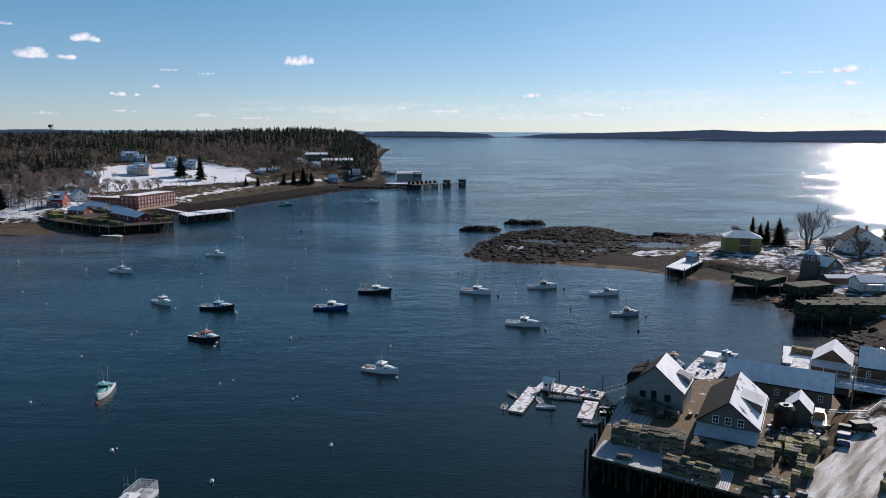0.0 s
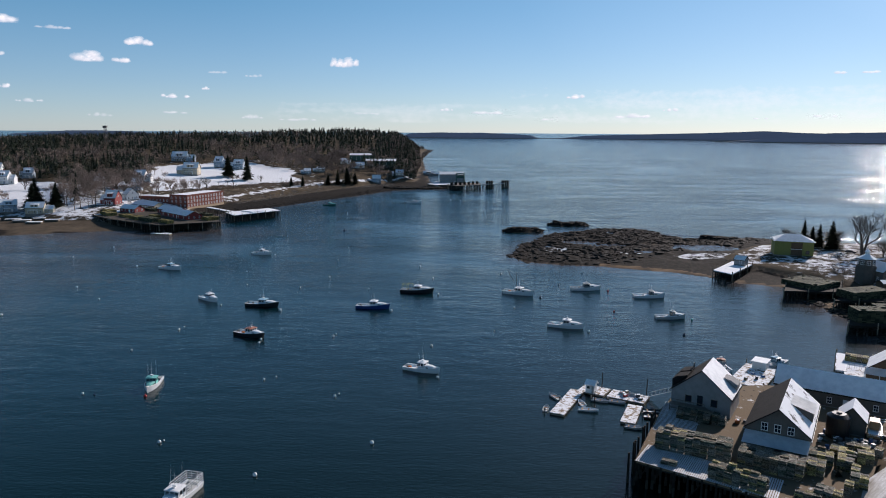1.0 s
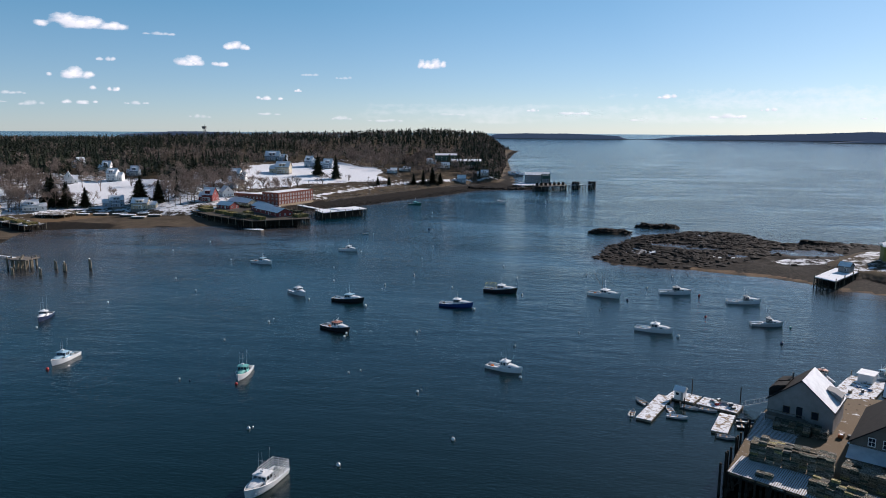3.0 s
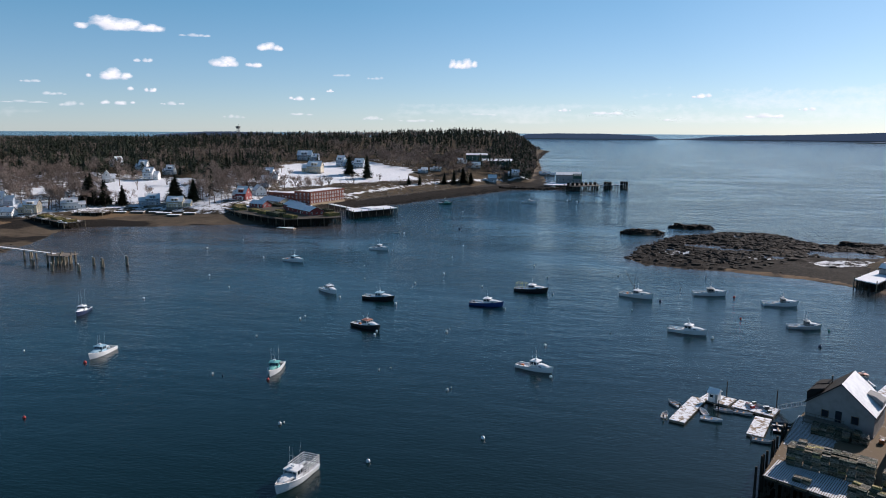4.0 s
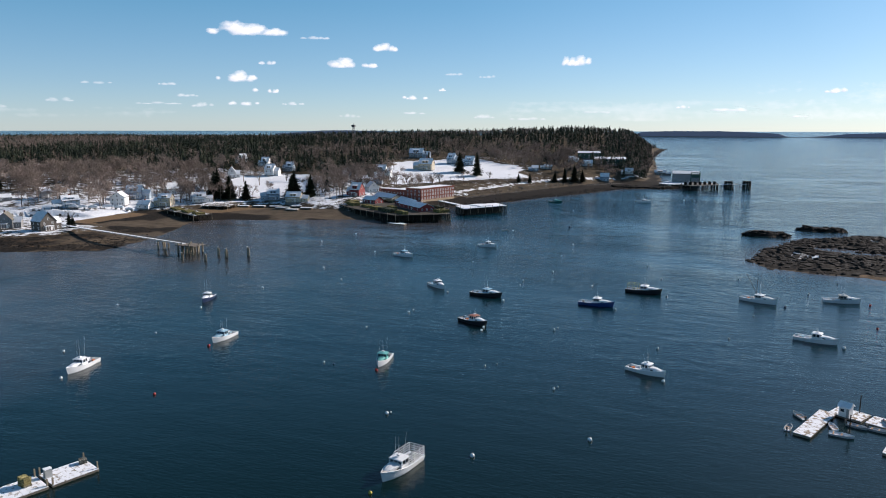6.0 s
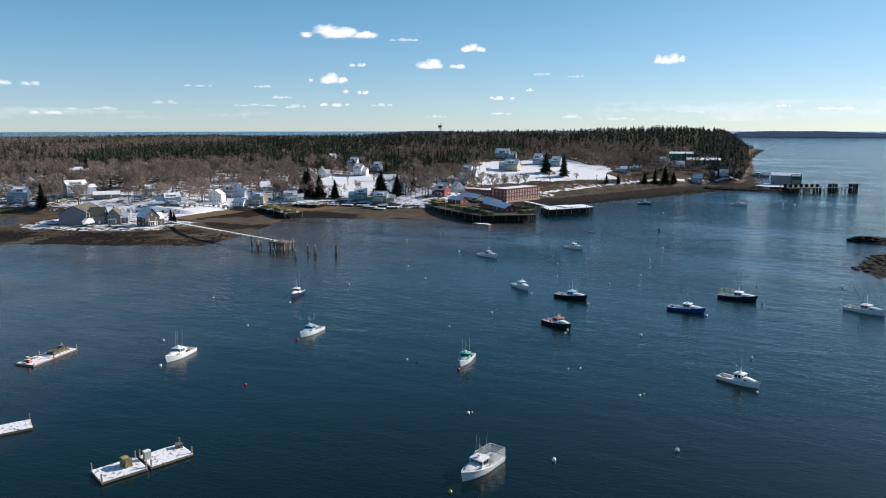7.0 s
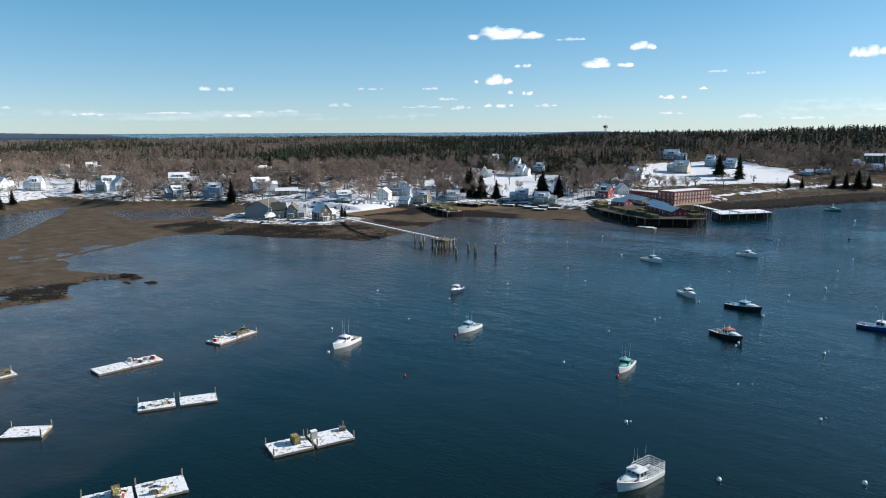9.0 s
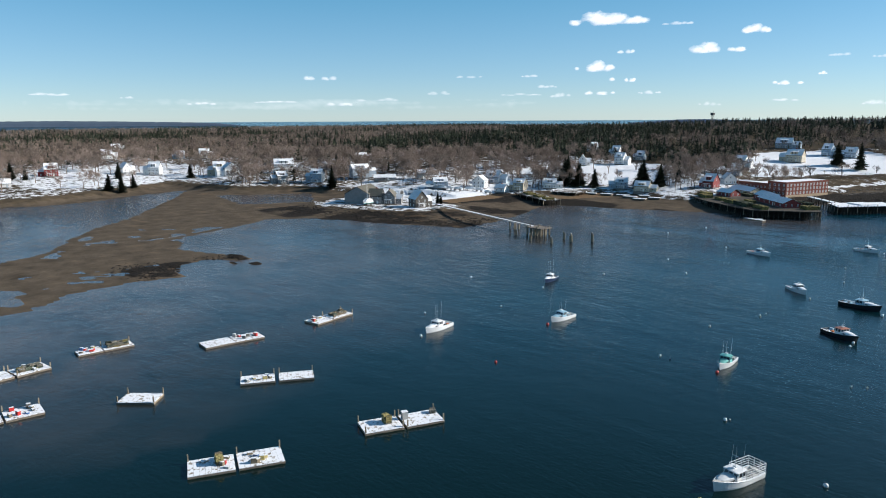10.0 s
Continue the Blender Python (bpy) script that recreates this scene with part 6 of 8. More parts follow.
work_float(-153.8, 25.8, 88, 6.6, 5.4, 2, "gear")
work_float(-154.0, 18.6, 88, 7.0, 5.4, 1, "")
work_float(-107.5, 14.0, 75, 7.0, 5.0, 2, "gear")

# dinghy dock beside the near wharf
DOCK_LABEL = "snowy plank dinghy float beside the wharf"
work_float(18.6, 151.2, 67, 15.6, 3.0, 0, "", "dinghy_float", DOCK_LABEL)
work_float(25.6, 158.8, -30, 6.2, 4.8, 0, "", "dinghy_float", DOCK_LABEL)
work_float(32.6, 155.2, -28, 8.4, 4.8, 0, "gear", "dinghy_float", DOCK_LABEL)
work_float(31.4, 145.2, 70, 10.2, 2.9, 0, "", "dinghy_float", DOCK_LABEL)
e = thing("float_hut", 24.6, 157.2, 0.53, -28, "small white hut with a snowy pitched roof on a float", "hut")
part("wall", gable_walls(2.0, 2.0, 2.1, 0.7, 0.0), WALLS["white"], e)
for sgn in (-1, 1):
    part("roof", roof_slab(2.0, 2.0, 2.1, 0.7, sgn, over=0.25, thick=0.1), SNOW, e)
window_at(e, pose(-0.3, -1.02, 1.35), 0.9, 0.8, False)
part("door", boxed(0.45, -1.06, 0.05, 0.95, -1.003, 1.8), TOPS["grey"], e)
for px, py in ((27.5, 160.0), (37.0, 156.6), (24.0, 148.0)):
    e = thing("dock_post", px, py, 0, 0, "slim mooring post beside the floats", "post", "dock posts")
    pile_at(e, 0, 0, 4.2, 0.11)
e = thing("gangway", 37.4, 155.2, 0.6, 0, "sloping aluminium gangway with rails down to the float", "gangway")
bm = bmesh.new()
d = Vector((5.0, -5.6, 3.9))
s = Vector((-d.y, d.x, 0)).normalized() * 0.55
for side in (-1, 1):
    for lift in (0.0, 1.0):
        rod(bm, s * side + Vector((0, 0, lift)), s * side + d + Vector((0, 0, lift)), 0.06, sides=4)
    for k in range(8):
        rod(bm, s * side + d * (k / 7), s * side + d * (k / 7) + Vector((0, 0, 1.0)), 0.04, sides=4)
part("rails", bm, ALU, e)
bm = bmesh.new()
for k in range(22):
    c0 = d * (k / 22)
    c1 = d * ((k + 0.85) / 22)
    bm.faces.new([bm.verts.new(p) for p in (c0 - s, c1 - s, c1 + s, c0 + s)])
bmesh.ops.solidify(bm, geom=bm.faces[:], thickness=0.05)
part("treads", bm, FLOAT_SNOW, e)
for sx, sy, sh, col, sl in ((16.0, 154.6, 120, "grey", 3.8), (13.6, 147.4, 75, "grey", 3.2), (21.6, 151.0, 100, "white", 3.4), (22.6, 147.2, -12, "white", 4.4), (26.0, 152.9, -25, "grey", 3.8), (30.6, 138.6, -18, "grey", 3.6), (36.4, 144.4, -8, "black", 5.4), (36.6, 147.2, -8, "black", 4.8), (29.6, 152.2, -22, "grey", 3.8)):
    skiff(sx, sy, sh, sl, col, "small dark skiff tied beside the wharf" if col == "black" else "small open skiff tied at the dinghy float", outboard=(col != "white"))
skiff(32.6, 156.2, -25, 3.6, "grey", "upturned grey skiff lying on the float", z=0.55, outboard=False)

# traps and gear over the far fish wharf and the trap wharf
for k, (px, py, yaw, nx, ny, nz) in enumerate(((-200, 409, -36, 13, 9, 6), (-212, 418, -36, 9, 9, 5), (-240, 436, -40, 12, 8, 5), (-167, 419, -36, 6, 12, 5), (-224, 463, -35, 12, 9, 4), (-187, 402, -36, 9, 6, 5), (-246, 448, -40, 8, 9, 5), (-224, 428, -38, 9, 8, 4), (-178, 440, -42, 9, 6, 4), (-206, 428, -40, 7, 6, 4))):
    trap_wall(px, py, 4.8, yaw, nx, ny, nz, 70 + k, "brown and yellow traps piled on the fish wharf", OLIVE_TRAPS if k % 4 else FAR_TRAPS)
for k, (px, py, yaw, nx, ny, nz) in enumerate(((-338, 374, -27, 9, 9, 3), (-322, 366, -27, 9, 8, 3), (-308, 359, -27, 6, 9, 3))):
    trap_wall(px, py, 3.8, yaw, nx, ny, nz, 90 + k, "olive and yellow traps piled along the trap wharf", OLIVE_TRAPS)
work_float(-184.0, 389.0, -10, 12.0, 3.0, 0, "", "landing_float", "long low landing float below the fish wharf")
for k, (px, py, yaw, length) in enumerate(((-317.5, 417, 20, 8.0), (-307, 421, 12, 9.0), (-296, 425, 24, 9.0), (-286, 419, 16, 10.0), (-275, 414, 10, 9.0), (-268, 421, 18, 8.0), (-280, 427, 28, 7.0))):
    e = thing("stored_float", px, py, ground_at(px, py) - 0.2, yaw, "timber float hauled out on the beach under snow", "float", "stored floats")
    for q in range(3):
        part("skid", boxed(-length / 2 + 0.4, -1.5 + 1.4 * q, 0, length / 2 - 0.4, -1.3 + 1.4 * q, 0.5), PILE, e)
    part("frame", boxed(-length / 2, -1.9, 0.5, length / 2, 1.9, 1.15 + 0.3 * (k % 2)), BARE_PLANK, e)
    part("snow_cap", boxed(-length / 2 + 0.1, -1.8, 1.15 + 0.3 * (k % 2), length / 2 - 0.1, 1.8, 1.28 + 0.3 * (k % 2)), SNOW, e)
skiff(-183.0, 392.5, -10, 4.6, "white", "small white skiff beside the landing float", outboard=False)


# ---- the near lobster wharf
YARD = 4.55
WHARF_DECK = patchy_snow("trodden_wharf_deck", (0.17, 0.125, 0.080), -0.12, 0.45)
def road_material():
    """Packed snow with long dirty wheel tracks."""
    m, tree, bsdf = nodes_of("packed_snow_road")
    tracks = noise_at(tree, 0.5, 5, 0.6)
    mp = tracks.inputs["Vector"].links[0].from_node
    mp.vector_type = "TEXTURE"
    mp.inputs["Rotation"].default_value = (0, 0, radians(46))
    mp.inputs["Scale"].default_value = (7.0, 0.8, 1)
    grit = noise_at(tree, 3.0, 5, 0.7)
    c = ramp(tree, tracks.outputs[0], (0.36, (0.19, 0.165, 0.135)), (0.46, (0.40, 0.375, 0.34)), (0.58, (0.70, 0.69, 0.68)))
    tree.links.new(mixed(tree, ramp(tree, grit.outputs[0], (0.4, (0, 0, 0)), (0.7, (0.6, 0.6, 0.6))), c, (0.33, 0.30, 0.27)), bsdf.inputs["Base Color"])
    bsdf.inputs["Roughness"].default_value = 0.85
    bsdf.inputs["Specular IOR Level"].default_value = 0.1
    bumped(tree, bsdf, grit.outputs[0], 0.4, 0.08)
    return m


ROAD = road_material()
WORN_ROOF_SNOW = patchy_snow("melting_snow_on_shingles", (0.06, 0.055, 0.05), 0.55, 0.45)
CORRUGATED = paint("snow_on_ribbed_deck", (0.55, 0.57, 0.60), 0.7, 0.2, 0.8, 9, 0.3)


def near_wharf():
    outline = [(25.8, 114.9), (44.7, 103.0), (54.0, 97.5), (64.0, 113.0), (75.0, 130.0), (82.0, 139.0), (84.5, 149.0), (62.0, 154.0), (43.0, 151.0), (35.5, 138.0)]
    e = thing("lobster_wharf", 0, 0, 0, 0, "large timber lobster wharf on tall dark piles", "wharf")
    part("deck", prism(bmesh.new(), outline, YARD - 0.45, YARD - 0.08), WHARF_DECK, e)
    rims = [(outline[i], outline[i + 1]) for i in (0, 1, 7, 8)] + [(outline[9], outline[0])]
    bm = bmesh.new()
    for (ax, ay), (bx, by) in rims:
        L = math.hypot(bx - ax, by - ay)
        n = int(L / 2.1)
        prev = None
        for k in range(n + 1):
            for inset in (0.0, 3.0, 6.0):
                q = Vector((-(by - ay), bx - ax)).normalized() * inset
                pile_at(e, ax + (bx - ax) * k / n + q.x, ay + (by - ay) * k / n + q.y, YARD - 0.1, 0.2)
            c = (ax + (bx - ax) * k / n, ay + (by - ay) * k / n)
            if prev and k % 4 == 1:
                rod(bm, (*prev, 0.4), (*c, YARD - 0.7), 0.1, sides=4)
            prev = c
        rod(bm, (ax, ay, YARD - 0.55), (bx, by, YARD - 0.55), 0.18, sides=4)
    part("bracing", bm, PILE, e)
    # fender piles that stand over the deck at the harbour corner
    for k in range(7):
        px, py = 25.4 + 1.5 * k, 115.4 + 3.3 * k
        pile_at(e, px - 0.5, py + 0.3, YARD + 0.9 + 0.5 * (k % 2), 0.22, -1.5)
        if k % 2:
            pile_at(e, px - 0.15, py + 0.75, YARD + 1.5, 0.2, -1.5)
    # snow-lined ribs of the open deck
    me = bpy.data.meshes.new("deck_plank")
    pb = boxed(-0.11, 0, 0, 0.11, 7.4, 0.05)
    pb.to_mesh(me)
    pb.free()
    me.materials.append(CORRUGATED)
    d = Vector((44.7 - 25.8, 103.0 - 114.9))
    n = 66
    for k in range(n):
        p = Vector((25.8, 114.9)) + d * ((k + 0.5) / n)
        part("plank", me, None, e, at=pose(p.x, p.y, YARD - 0.07, 0, 0, -32 + 3))
    d2 = Vector((35.5 - 25.8, 138.0 - 114.9))
    for k in range(40):
        p = Vector((32.6, 113.5)) + d2 * ((k + 0.5) / 40) * 0.93
        part("plank", me, None, e, at=pose(p.x + 2.6, p.y + 4, YARD - 0.066, 0, 0, 62)) if k > 12 else None
    return e


near_wharf()
bm = prism(bmesh.new(), [(52, 95), (61, 110), (69, 117), (79, 127), (90, 134), (120, 146), (124, 138), (96, 126), (84, 116), (76, 106), (72, 95)], YARD - 0.3, YARD + 0.02)
tagged(new("road", bpy.data.meshes.new("road")), "yard road under packed dirty snow", "road", kind="structure")
bm.to_mesh(bpy.data.objects["road"].data)
bm.free()
bpy.data.objects["road"].data.materials.append(ROAD)

# house by the water: gable end to the harbour, dormer, balcony and stair
a_house = house(45.1, 140.8, 11.3, 9.6, 4.0, 4.7, -29, "f", "grey", z=YARD - 0.1, windows=False, chimney=False, down=0.2, label="weathered grey wharf house, one roof slope bare and one snowy", name="wharf_house")
for child in list(a_house.children):
    if child.name.startswith("roof") and child.children and child.data.vertices[2].co.y > 0:
        child.children[0].data.materials[0] = SHINGLE
for wx in (-2.3, 2.6):
    window_at(a_house, pose(wx, -4.84, 2.6), 1.25, 1.5, False, None)
part("door", boxed(-0.6, -4.9, 1.55, 0.45, -4.803, 3.65), GLASS, a_house, "dark glazed balcony door")
part("balcony", boxed(-5.65, -6.3, 1.35, 1.2, -4.81, 1.5), BARE_PLANK, a_house)
bm = bmesh.new()
for k in range(14):
    xx = -5.6 + k * 0.52
    rod(bm, (xx, -6.25, 1.5), (xx, -6.25, 2.5), 0.035, sides=4)
rod(bm, (-5.6, -6.25, 2.5), (1.2, -6.25, 2.5), 0.06, sides=4)
for xx in (-5.5, -2.2, 1.1):
    rod(bm, (xx, -6.2, 0), (xx, -6.2, 1.4), 0.1, sides=6)
part("railing", bm, BARE_PLANK, a_house)
bm = bmesh.new()
for k in range(8):
    box(bm, 1.2 + k * 0.42, -6.3, 1.3 - k * 0.18, 1.62 + k * 0.42, -5.0, 1.38 - k * 0.18)
part("stair", bm, BARE_PLANK, a_house)
for y0 in (-3.4, 0.4):
    bm = bmesh.new()
    side_prism(bm, [(-5.9, 4.0), (-3.0, 6.9), (-5.2, 6.3), (-6.0, 5.6)], y0, y0 + 3.0)
    part("dormer", bm, SHINGLE, a_house)
bm = bmesh.new()
side_prism(bm, [(3.2, 6.5), (5.8, 4.3), (5.9, 5.4), (4.6, 6.2)], 0.2, 3.0)
part("dormer", bm, WALLS["grey"], a_house)
part("chimney_pipe", rod(bmesh.new(), (-3.2, 2.6, 6.0), (-3.2, 2.6, 7.8), 0.16), GEAR, a_house)

# long gabled bait house
b_house = house(55.2, 127.8, 10.2, 18.1, 3.8, 4.0, -28, "f", "dark", z=YARD - 0.1, windows=False, chimney=False, down=0.2, label="dark shingled bait house with thin snow on one slope", name="bait_house")
for child in list(b_house.children):
    if child.name.startswith("roof") and child.children:
        child.children[0].data.materials[0] = WORN_ROOF_SNOW if child.data.vertices[2].co.y < 0 else SHINGLE
for wx in (-2.1, 0.0, 2.1):
    window_at(b_house, pose(wx, -9.09, 4.4), 1.1, 1.5)
bm = bmesh.new()
v = [bm.verts.new(p) for p in ((-5.2, -12.6, 2.2), (5.2, -12.6, 2.2), (5.2, -9.1, 3.3), (-5.2, -9.1, 3.3))]
bm.faces.new(v)
bmesh.ops.solidify(bm, geom=bm.faces[:], thickness=0.16)
part("porch_roof", bm, SNOW, b_house, "snow-covered lean-to porch roof")
for k in range(5):
    part("porch_post", rod(bmesh.new(), (-5 + 2.5 * k, -12.4, 0), (-5 + 2.5 * k, -12.4, 2.2), 0.09, sides=4), BARE_PLANK, b_house)
bm = bmesh.new()
side_prism(bm, [(1.4, 6.9), (4.9, 5.9), (4.9, 4.2), (4.2, 4.3)], -2.5, 2.5)
part("dormer", bm, WALLS["dark"], b_house)
bm = bmesh.new()
v = [bm.verts.new(p) for p in ((1.1, -2.8, 7.15), (5.2, -2.8, 5.95), (5.2, 2.8, 5.95), (1.1, 2.8, 7.15))]
bm.faces.new(v)
bmesh.ops.solidify(bm, geom=bm.faces[:], thickness=0.14)
part("dormer_roof", bm, SNOW, b_house)
part("roof_edge", box(box(bmesh.new(), 5.25, -9.4, 3.35, 5.5, 9.4, 3.5), -5.5, -9.4, 3.35, -5.25, 9.4, 3.5), TRIM, b_house)

# long low shed, small barn, restaurant sheds
c_house = house(71.8, 145.1, 20.4, 7.0, 3.2, 3.0, -29, "s", "dark", z=YARD - 0.2, windows=True, chimney=False, down=0.3, label="long dark shingled shed under an unbroken snow roof", name="long_shed")
house(69.0, 130.6, 4.6, 5.4, 2.9, 2.3, -30, "f", "dark", z=YARD - 0.1, windows=False, chimney=False, down=0.2, label="small dark barn with one snowy roof slope", name="small_barn")
e_house = house(91.3, 159.8, 8.0, 9.6, 3.0, 3.2, -32, "f", "brown", z=YARD, windows=False, chimney=False, down=4.5, label="brown gabled dining pavilion with a snowy roof", name="dining_pavilion")
bm = bmesh.new()
v = [bm.verts.new(p) for p in ((-4.4, -6.6, 2.3), (4.4, -6.6, 2.3), (4.0, -4.85, 3.6), (-4.0, -4.85, 3.6))]
bm.faces.new(v)
bmesh.ops.solidify(bm, geom=bm.faces[:], thickness=0.14)
part("porch_roof", bm, SNOW, e_house)
for k in range(4):
    part("porch_post", rod(bmesh.new(), (-4 + 2.67 * k, -6.4, -0.3), (-4 + 2.67 * k, -6.4, 2.3), 0.1, sides=4), TRIM, e_house)
f_house = house(101.5, 155.2, 11.5, 9.5, 3.0, 3.4, -30, "s", "brown", z=YARD, windows=True, chimney=False, down=4.5, label="brown waterside restaurant with snowy roof and two vents", name="restaurant")
for vx in (-1.6, 1.2):
    part("roof_vent", rod(bmesh.new(), (vx, -1.2, 5.2), (vx, -1.2, 7.0), 0.45, 0.5, 10), ALU, f_house)
for k, (px, py, w, d) in enumerate(((84.0, 160.0, 4.0, 16.0), (96.0, 148.0, 26.0, 6.0))):
    e = thing("boardwalk", px, py, YARD - 0.35, -30, "snowy plank boardwalk with white rails on piles", "boardwalk", "boardwalks")
    part("deck", boxed(-w / 2, -d / 2, 0, w / 2, d / 2, 0.2), FLOAT_SNOW, e)
    bm = bmesh.new()
    for sx, sy, tx, ty in ((-1, -1, 1, -1), (-1, 1, 1, 1), (-1, -1, -1, 1), (1, -1, 1, 1)):
        rod(bm, (sx * w / 2, sy * d / 2, 1.2), (tx * w / 2, ty * d / 2, 1.2), 0.06, sides=4)
        n = 8
        for q in range(n + 1):
            bx, by = (sx + (tx - sx) * q / n) * w / 2, (sy + (ty - sy) * q / n) * d / 2
            rod(bm, (bx, by, 0.2), (bx, by, 1.2), 0.05, sides=4)
    part("railing", bm, TRIM, e)
    for q in range(6):
        pile_at(e, -w / 2 + (q % 3) * w / 2, -d / 2 + (q // 3) * d, 0, 0.18, -5.5)

# trap rows on the deck and in the yard
trap_stack(36.6, 118.9, YARD, -24, 10, 6, 8, 11, (3, 1, 6, 4), "long high stack of weathered wire lobster traps")
trap_stack(40.4, 107.8, YARD, -36, 7, 4, 6, 12, (3, 2, 5, 4), "stack of wire lobster traps at the wharf edge")
trap_stack(47.6, 113.2, YARD, -30, 8, 6, 7, 13, (3, 1, 6, 4), "broad stack of grey wire lobster traps")
trap_stack(40.6, 133.0, YARD, -28, 5, 3, 5, 14, (6, 0, 3, 2), "dark green lobster traps stacked below a balcony")
trap_stack(44.9, 131.4, YARD, -28, 2, 3, 4, 15, (6, 0, 3, 2), "dark lobster traps stacked below a balcony")
trap_stack(31.2, 113.8, YARD, -30, 2, 2, 2, 16, (2, 0, 5, 3), "few loose wire traps on the deck")
yard = ((52.6, 104.0, 3, 4, 4), (54.0, 112.8, 3, 5, 5), (59.8, 110.8, 1, 5, 5), (57.0, 116.4, 3, 5, 5), (60.2, 114.6, 2, 5, 5), (61.6, 118.6, 3, 4, 4), (64.6, 117.0, 2, 4, 5), (59.2, 108.2, 2, 3, 5), (56.8, 106.4, 1, 3, 4), (65.6, 121.4, 3, 3, 3), (49.4, 103.6, 3, 2, 3), (68.0, 119.2, 1, 3, 4))
for k, (px, py, nx, ny, nz) in enumerate(yard):
    trap_stack(px, py, YARD, -30 + (k * 7) % 11 - 5, nx, ny, nz, 30 + k, (2, 4, 4, 2), "block of yellow and grey lobster traps in the yard")
for k, (px, py, nx, ny, nz) in enumerate(((70.2, 103.4, 2, 3, 4), (72.6, 106.0, 2, 4, 4), (75.0, 104.0, 3, 4, 5), (78.0, 109.0, 2, 4, 5), (97.0, 142.5, 4, 3, 3), (102.0, 140.0, 4, 3, 3), (92.5, 176.0, 4, 4, 4))):
    trap_stack(px, py, YARD if k != 6 else 3.4, 20 - 50 * (k > 3), nx, ny, nz, 60 + k, (1, 5, 3, 2), "lobster traps stacked beside the yard road")
pile_wharf("trap_landing", [(84.0, 169.0), (92.0, 166.5), (98.0, 179.0), (91.0, 183.0)], 3.4, "small landing on piles stacked with traps", 3.0)

e = thing("bait_tank", 65.0, 127.6, YARD - 0.1, 0, "tall black plastic bait tank with a domed top", "tank")
bm = rod(bmesh.new(), (0, 0, 0), (0, 0, 4.0), 2.0, 2.0, 24)
part("shell", bm, paint("black_plastic_tank", (0.012, 0.012, 0.013), 0.35, 0.2), e)
bm = bmesh.new()
rod(bm, (0, 0, 4.0), (0, 0, 4.5), 2.0, 1.2, 24)
rod(bm, (0, 0, 4.5), (0, 0, 4.8), 0.5, 0.45, 12)
part("dome", bm, MATS["black_plastic_tank"], e)


def wheel(parent, x, y, r=0.36):
    ob = part("wheel", rod(bmesh.new(), (x, y - 0.11, r), (x, y + 0.11, r), r, r, 14), paint("tyre_rubber", (0.02, 0.02, 0.02), 0.8, 0.2), parent)
    part("rim", rod(bmesh.new(), (x, y - 0.125, r), (x, y + 0.125, r), r * 0.55, r * 0.55, 10), ALU, ob)


def vehicle(x, y, z, yaw, kind="van", colour=None, label=""):
    """A parked van, pickup or car: body, cabin glass, lights, four wheels."""
    e = thing({"van": "parked_van", "pickup": "pickup_truck"}.get(kind, "parked_car"), x, y, z, yaw, label, "vehicle", "parked vehicles")
    L, W = (5.2, 2.0) if kind == "pickup" else (4.8, 1.9)
    prof = {"van": [(-2.4, 0.45), (2.4, 0.45), (2.4, 1.05), (1.6, 1.2), (0.9, 1.95), (-2.3, 2.0), (-2.4, 1.2)],
            "pickup": [(-2.6, 0.5), (2.6, 0.5), (2.6, 1.1), (1.2, 1.2), (0.6, 1.85), (-0.7, 1.85), (-0.8, 1.2), (-2.6, 1.2)],
            "car": [(-2.3, 0.4), (2.3, 0.4), (2.3, 0.85), (1.2, 0.98), (0.5, 1.5), (-1.3, 1.5), (-2.2, 1.0)]}[kind]
    bm = side_prism(bmesh.new(), prof, -W / 2, W / 2)
    bmesh.ops.bevel(bm, geom=bm.edges[:], offset=0.06, segments=2, affect="EDGES")
    part("body", bm, colour, e)
    for sgn in (-1, 1):
        part("side_glass", boxed(-0.6 if kind == "pickup" else -1.5, sgn * (W / 2 + 0.005) - 0.01, 1.2 if kind != "car" else 1.0, 0.6, sgn * (W / 2 + 0.005) + 0.01, 1.7 if kind != "car" else 1.38), GLASS, e)
        part("headlight", boxed(prof[1][0] - 0.03, sgn * 0.7 - 0.16, 0.72, prof[1][0] + 0.02, sgn * 0.7 + 0.16, 0.9), PANE_SNOWLIT, e)
        for wx in (-1.45, 1.5):
            wheel(e, wx, sgn * (W / 2 - 0.06))
    if kind == "car":
        part("snow_cap", boxed(-2.0 if kind == "van" else -1.2, -0.8, prof[-2][1] + 0.005, 0.5, 0.8, prof[-2][1] + 0.05), SNOW, e)
    elif kind == "pickup":
        part("load", boxed(-2.4, -0.85, 1.0, -0.9, 0.85, 1.28), GEAR, e)
    return e


DARK_PAINT = paint("dark_car_paint", (0.014, 0.016, 0.020), 0.6, 0.15)
DARK_PAINT.node_tree.nodes["Principled BSDF"].inputs["Specular IOR Level"].default_value = 0.2
WHITE_PAINT = paint("white_car_paint", (0.7, 0.7, 0.7), 0.3, 0.1)
BLUE_PAINT = paint("blue_car_paint", (0.05, 0.09, 0.18), 0.6, 0.15)
vehicle(78.6, 125.6, YARD + 0.02, 8, "van", DARK_PAINT, "dark van parked on the snowy yard")
vehicle(72.4, 120.8, YARD, 62, "pickup", BLUE_PAINT, "blue pickup truck with gear in its bed")
vehicle(74.6, 124.4, YARD, 62, "pickup", DARK_PAINT, "dark pickup truck parked in the yard")
e = thing("stored_boat", 72.0, 128.6, YARD, 62, "old brown wooden boat hauled out, snow on deck", "boat")
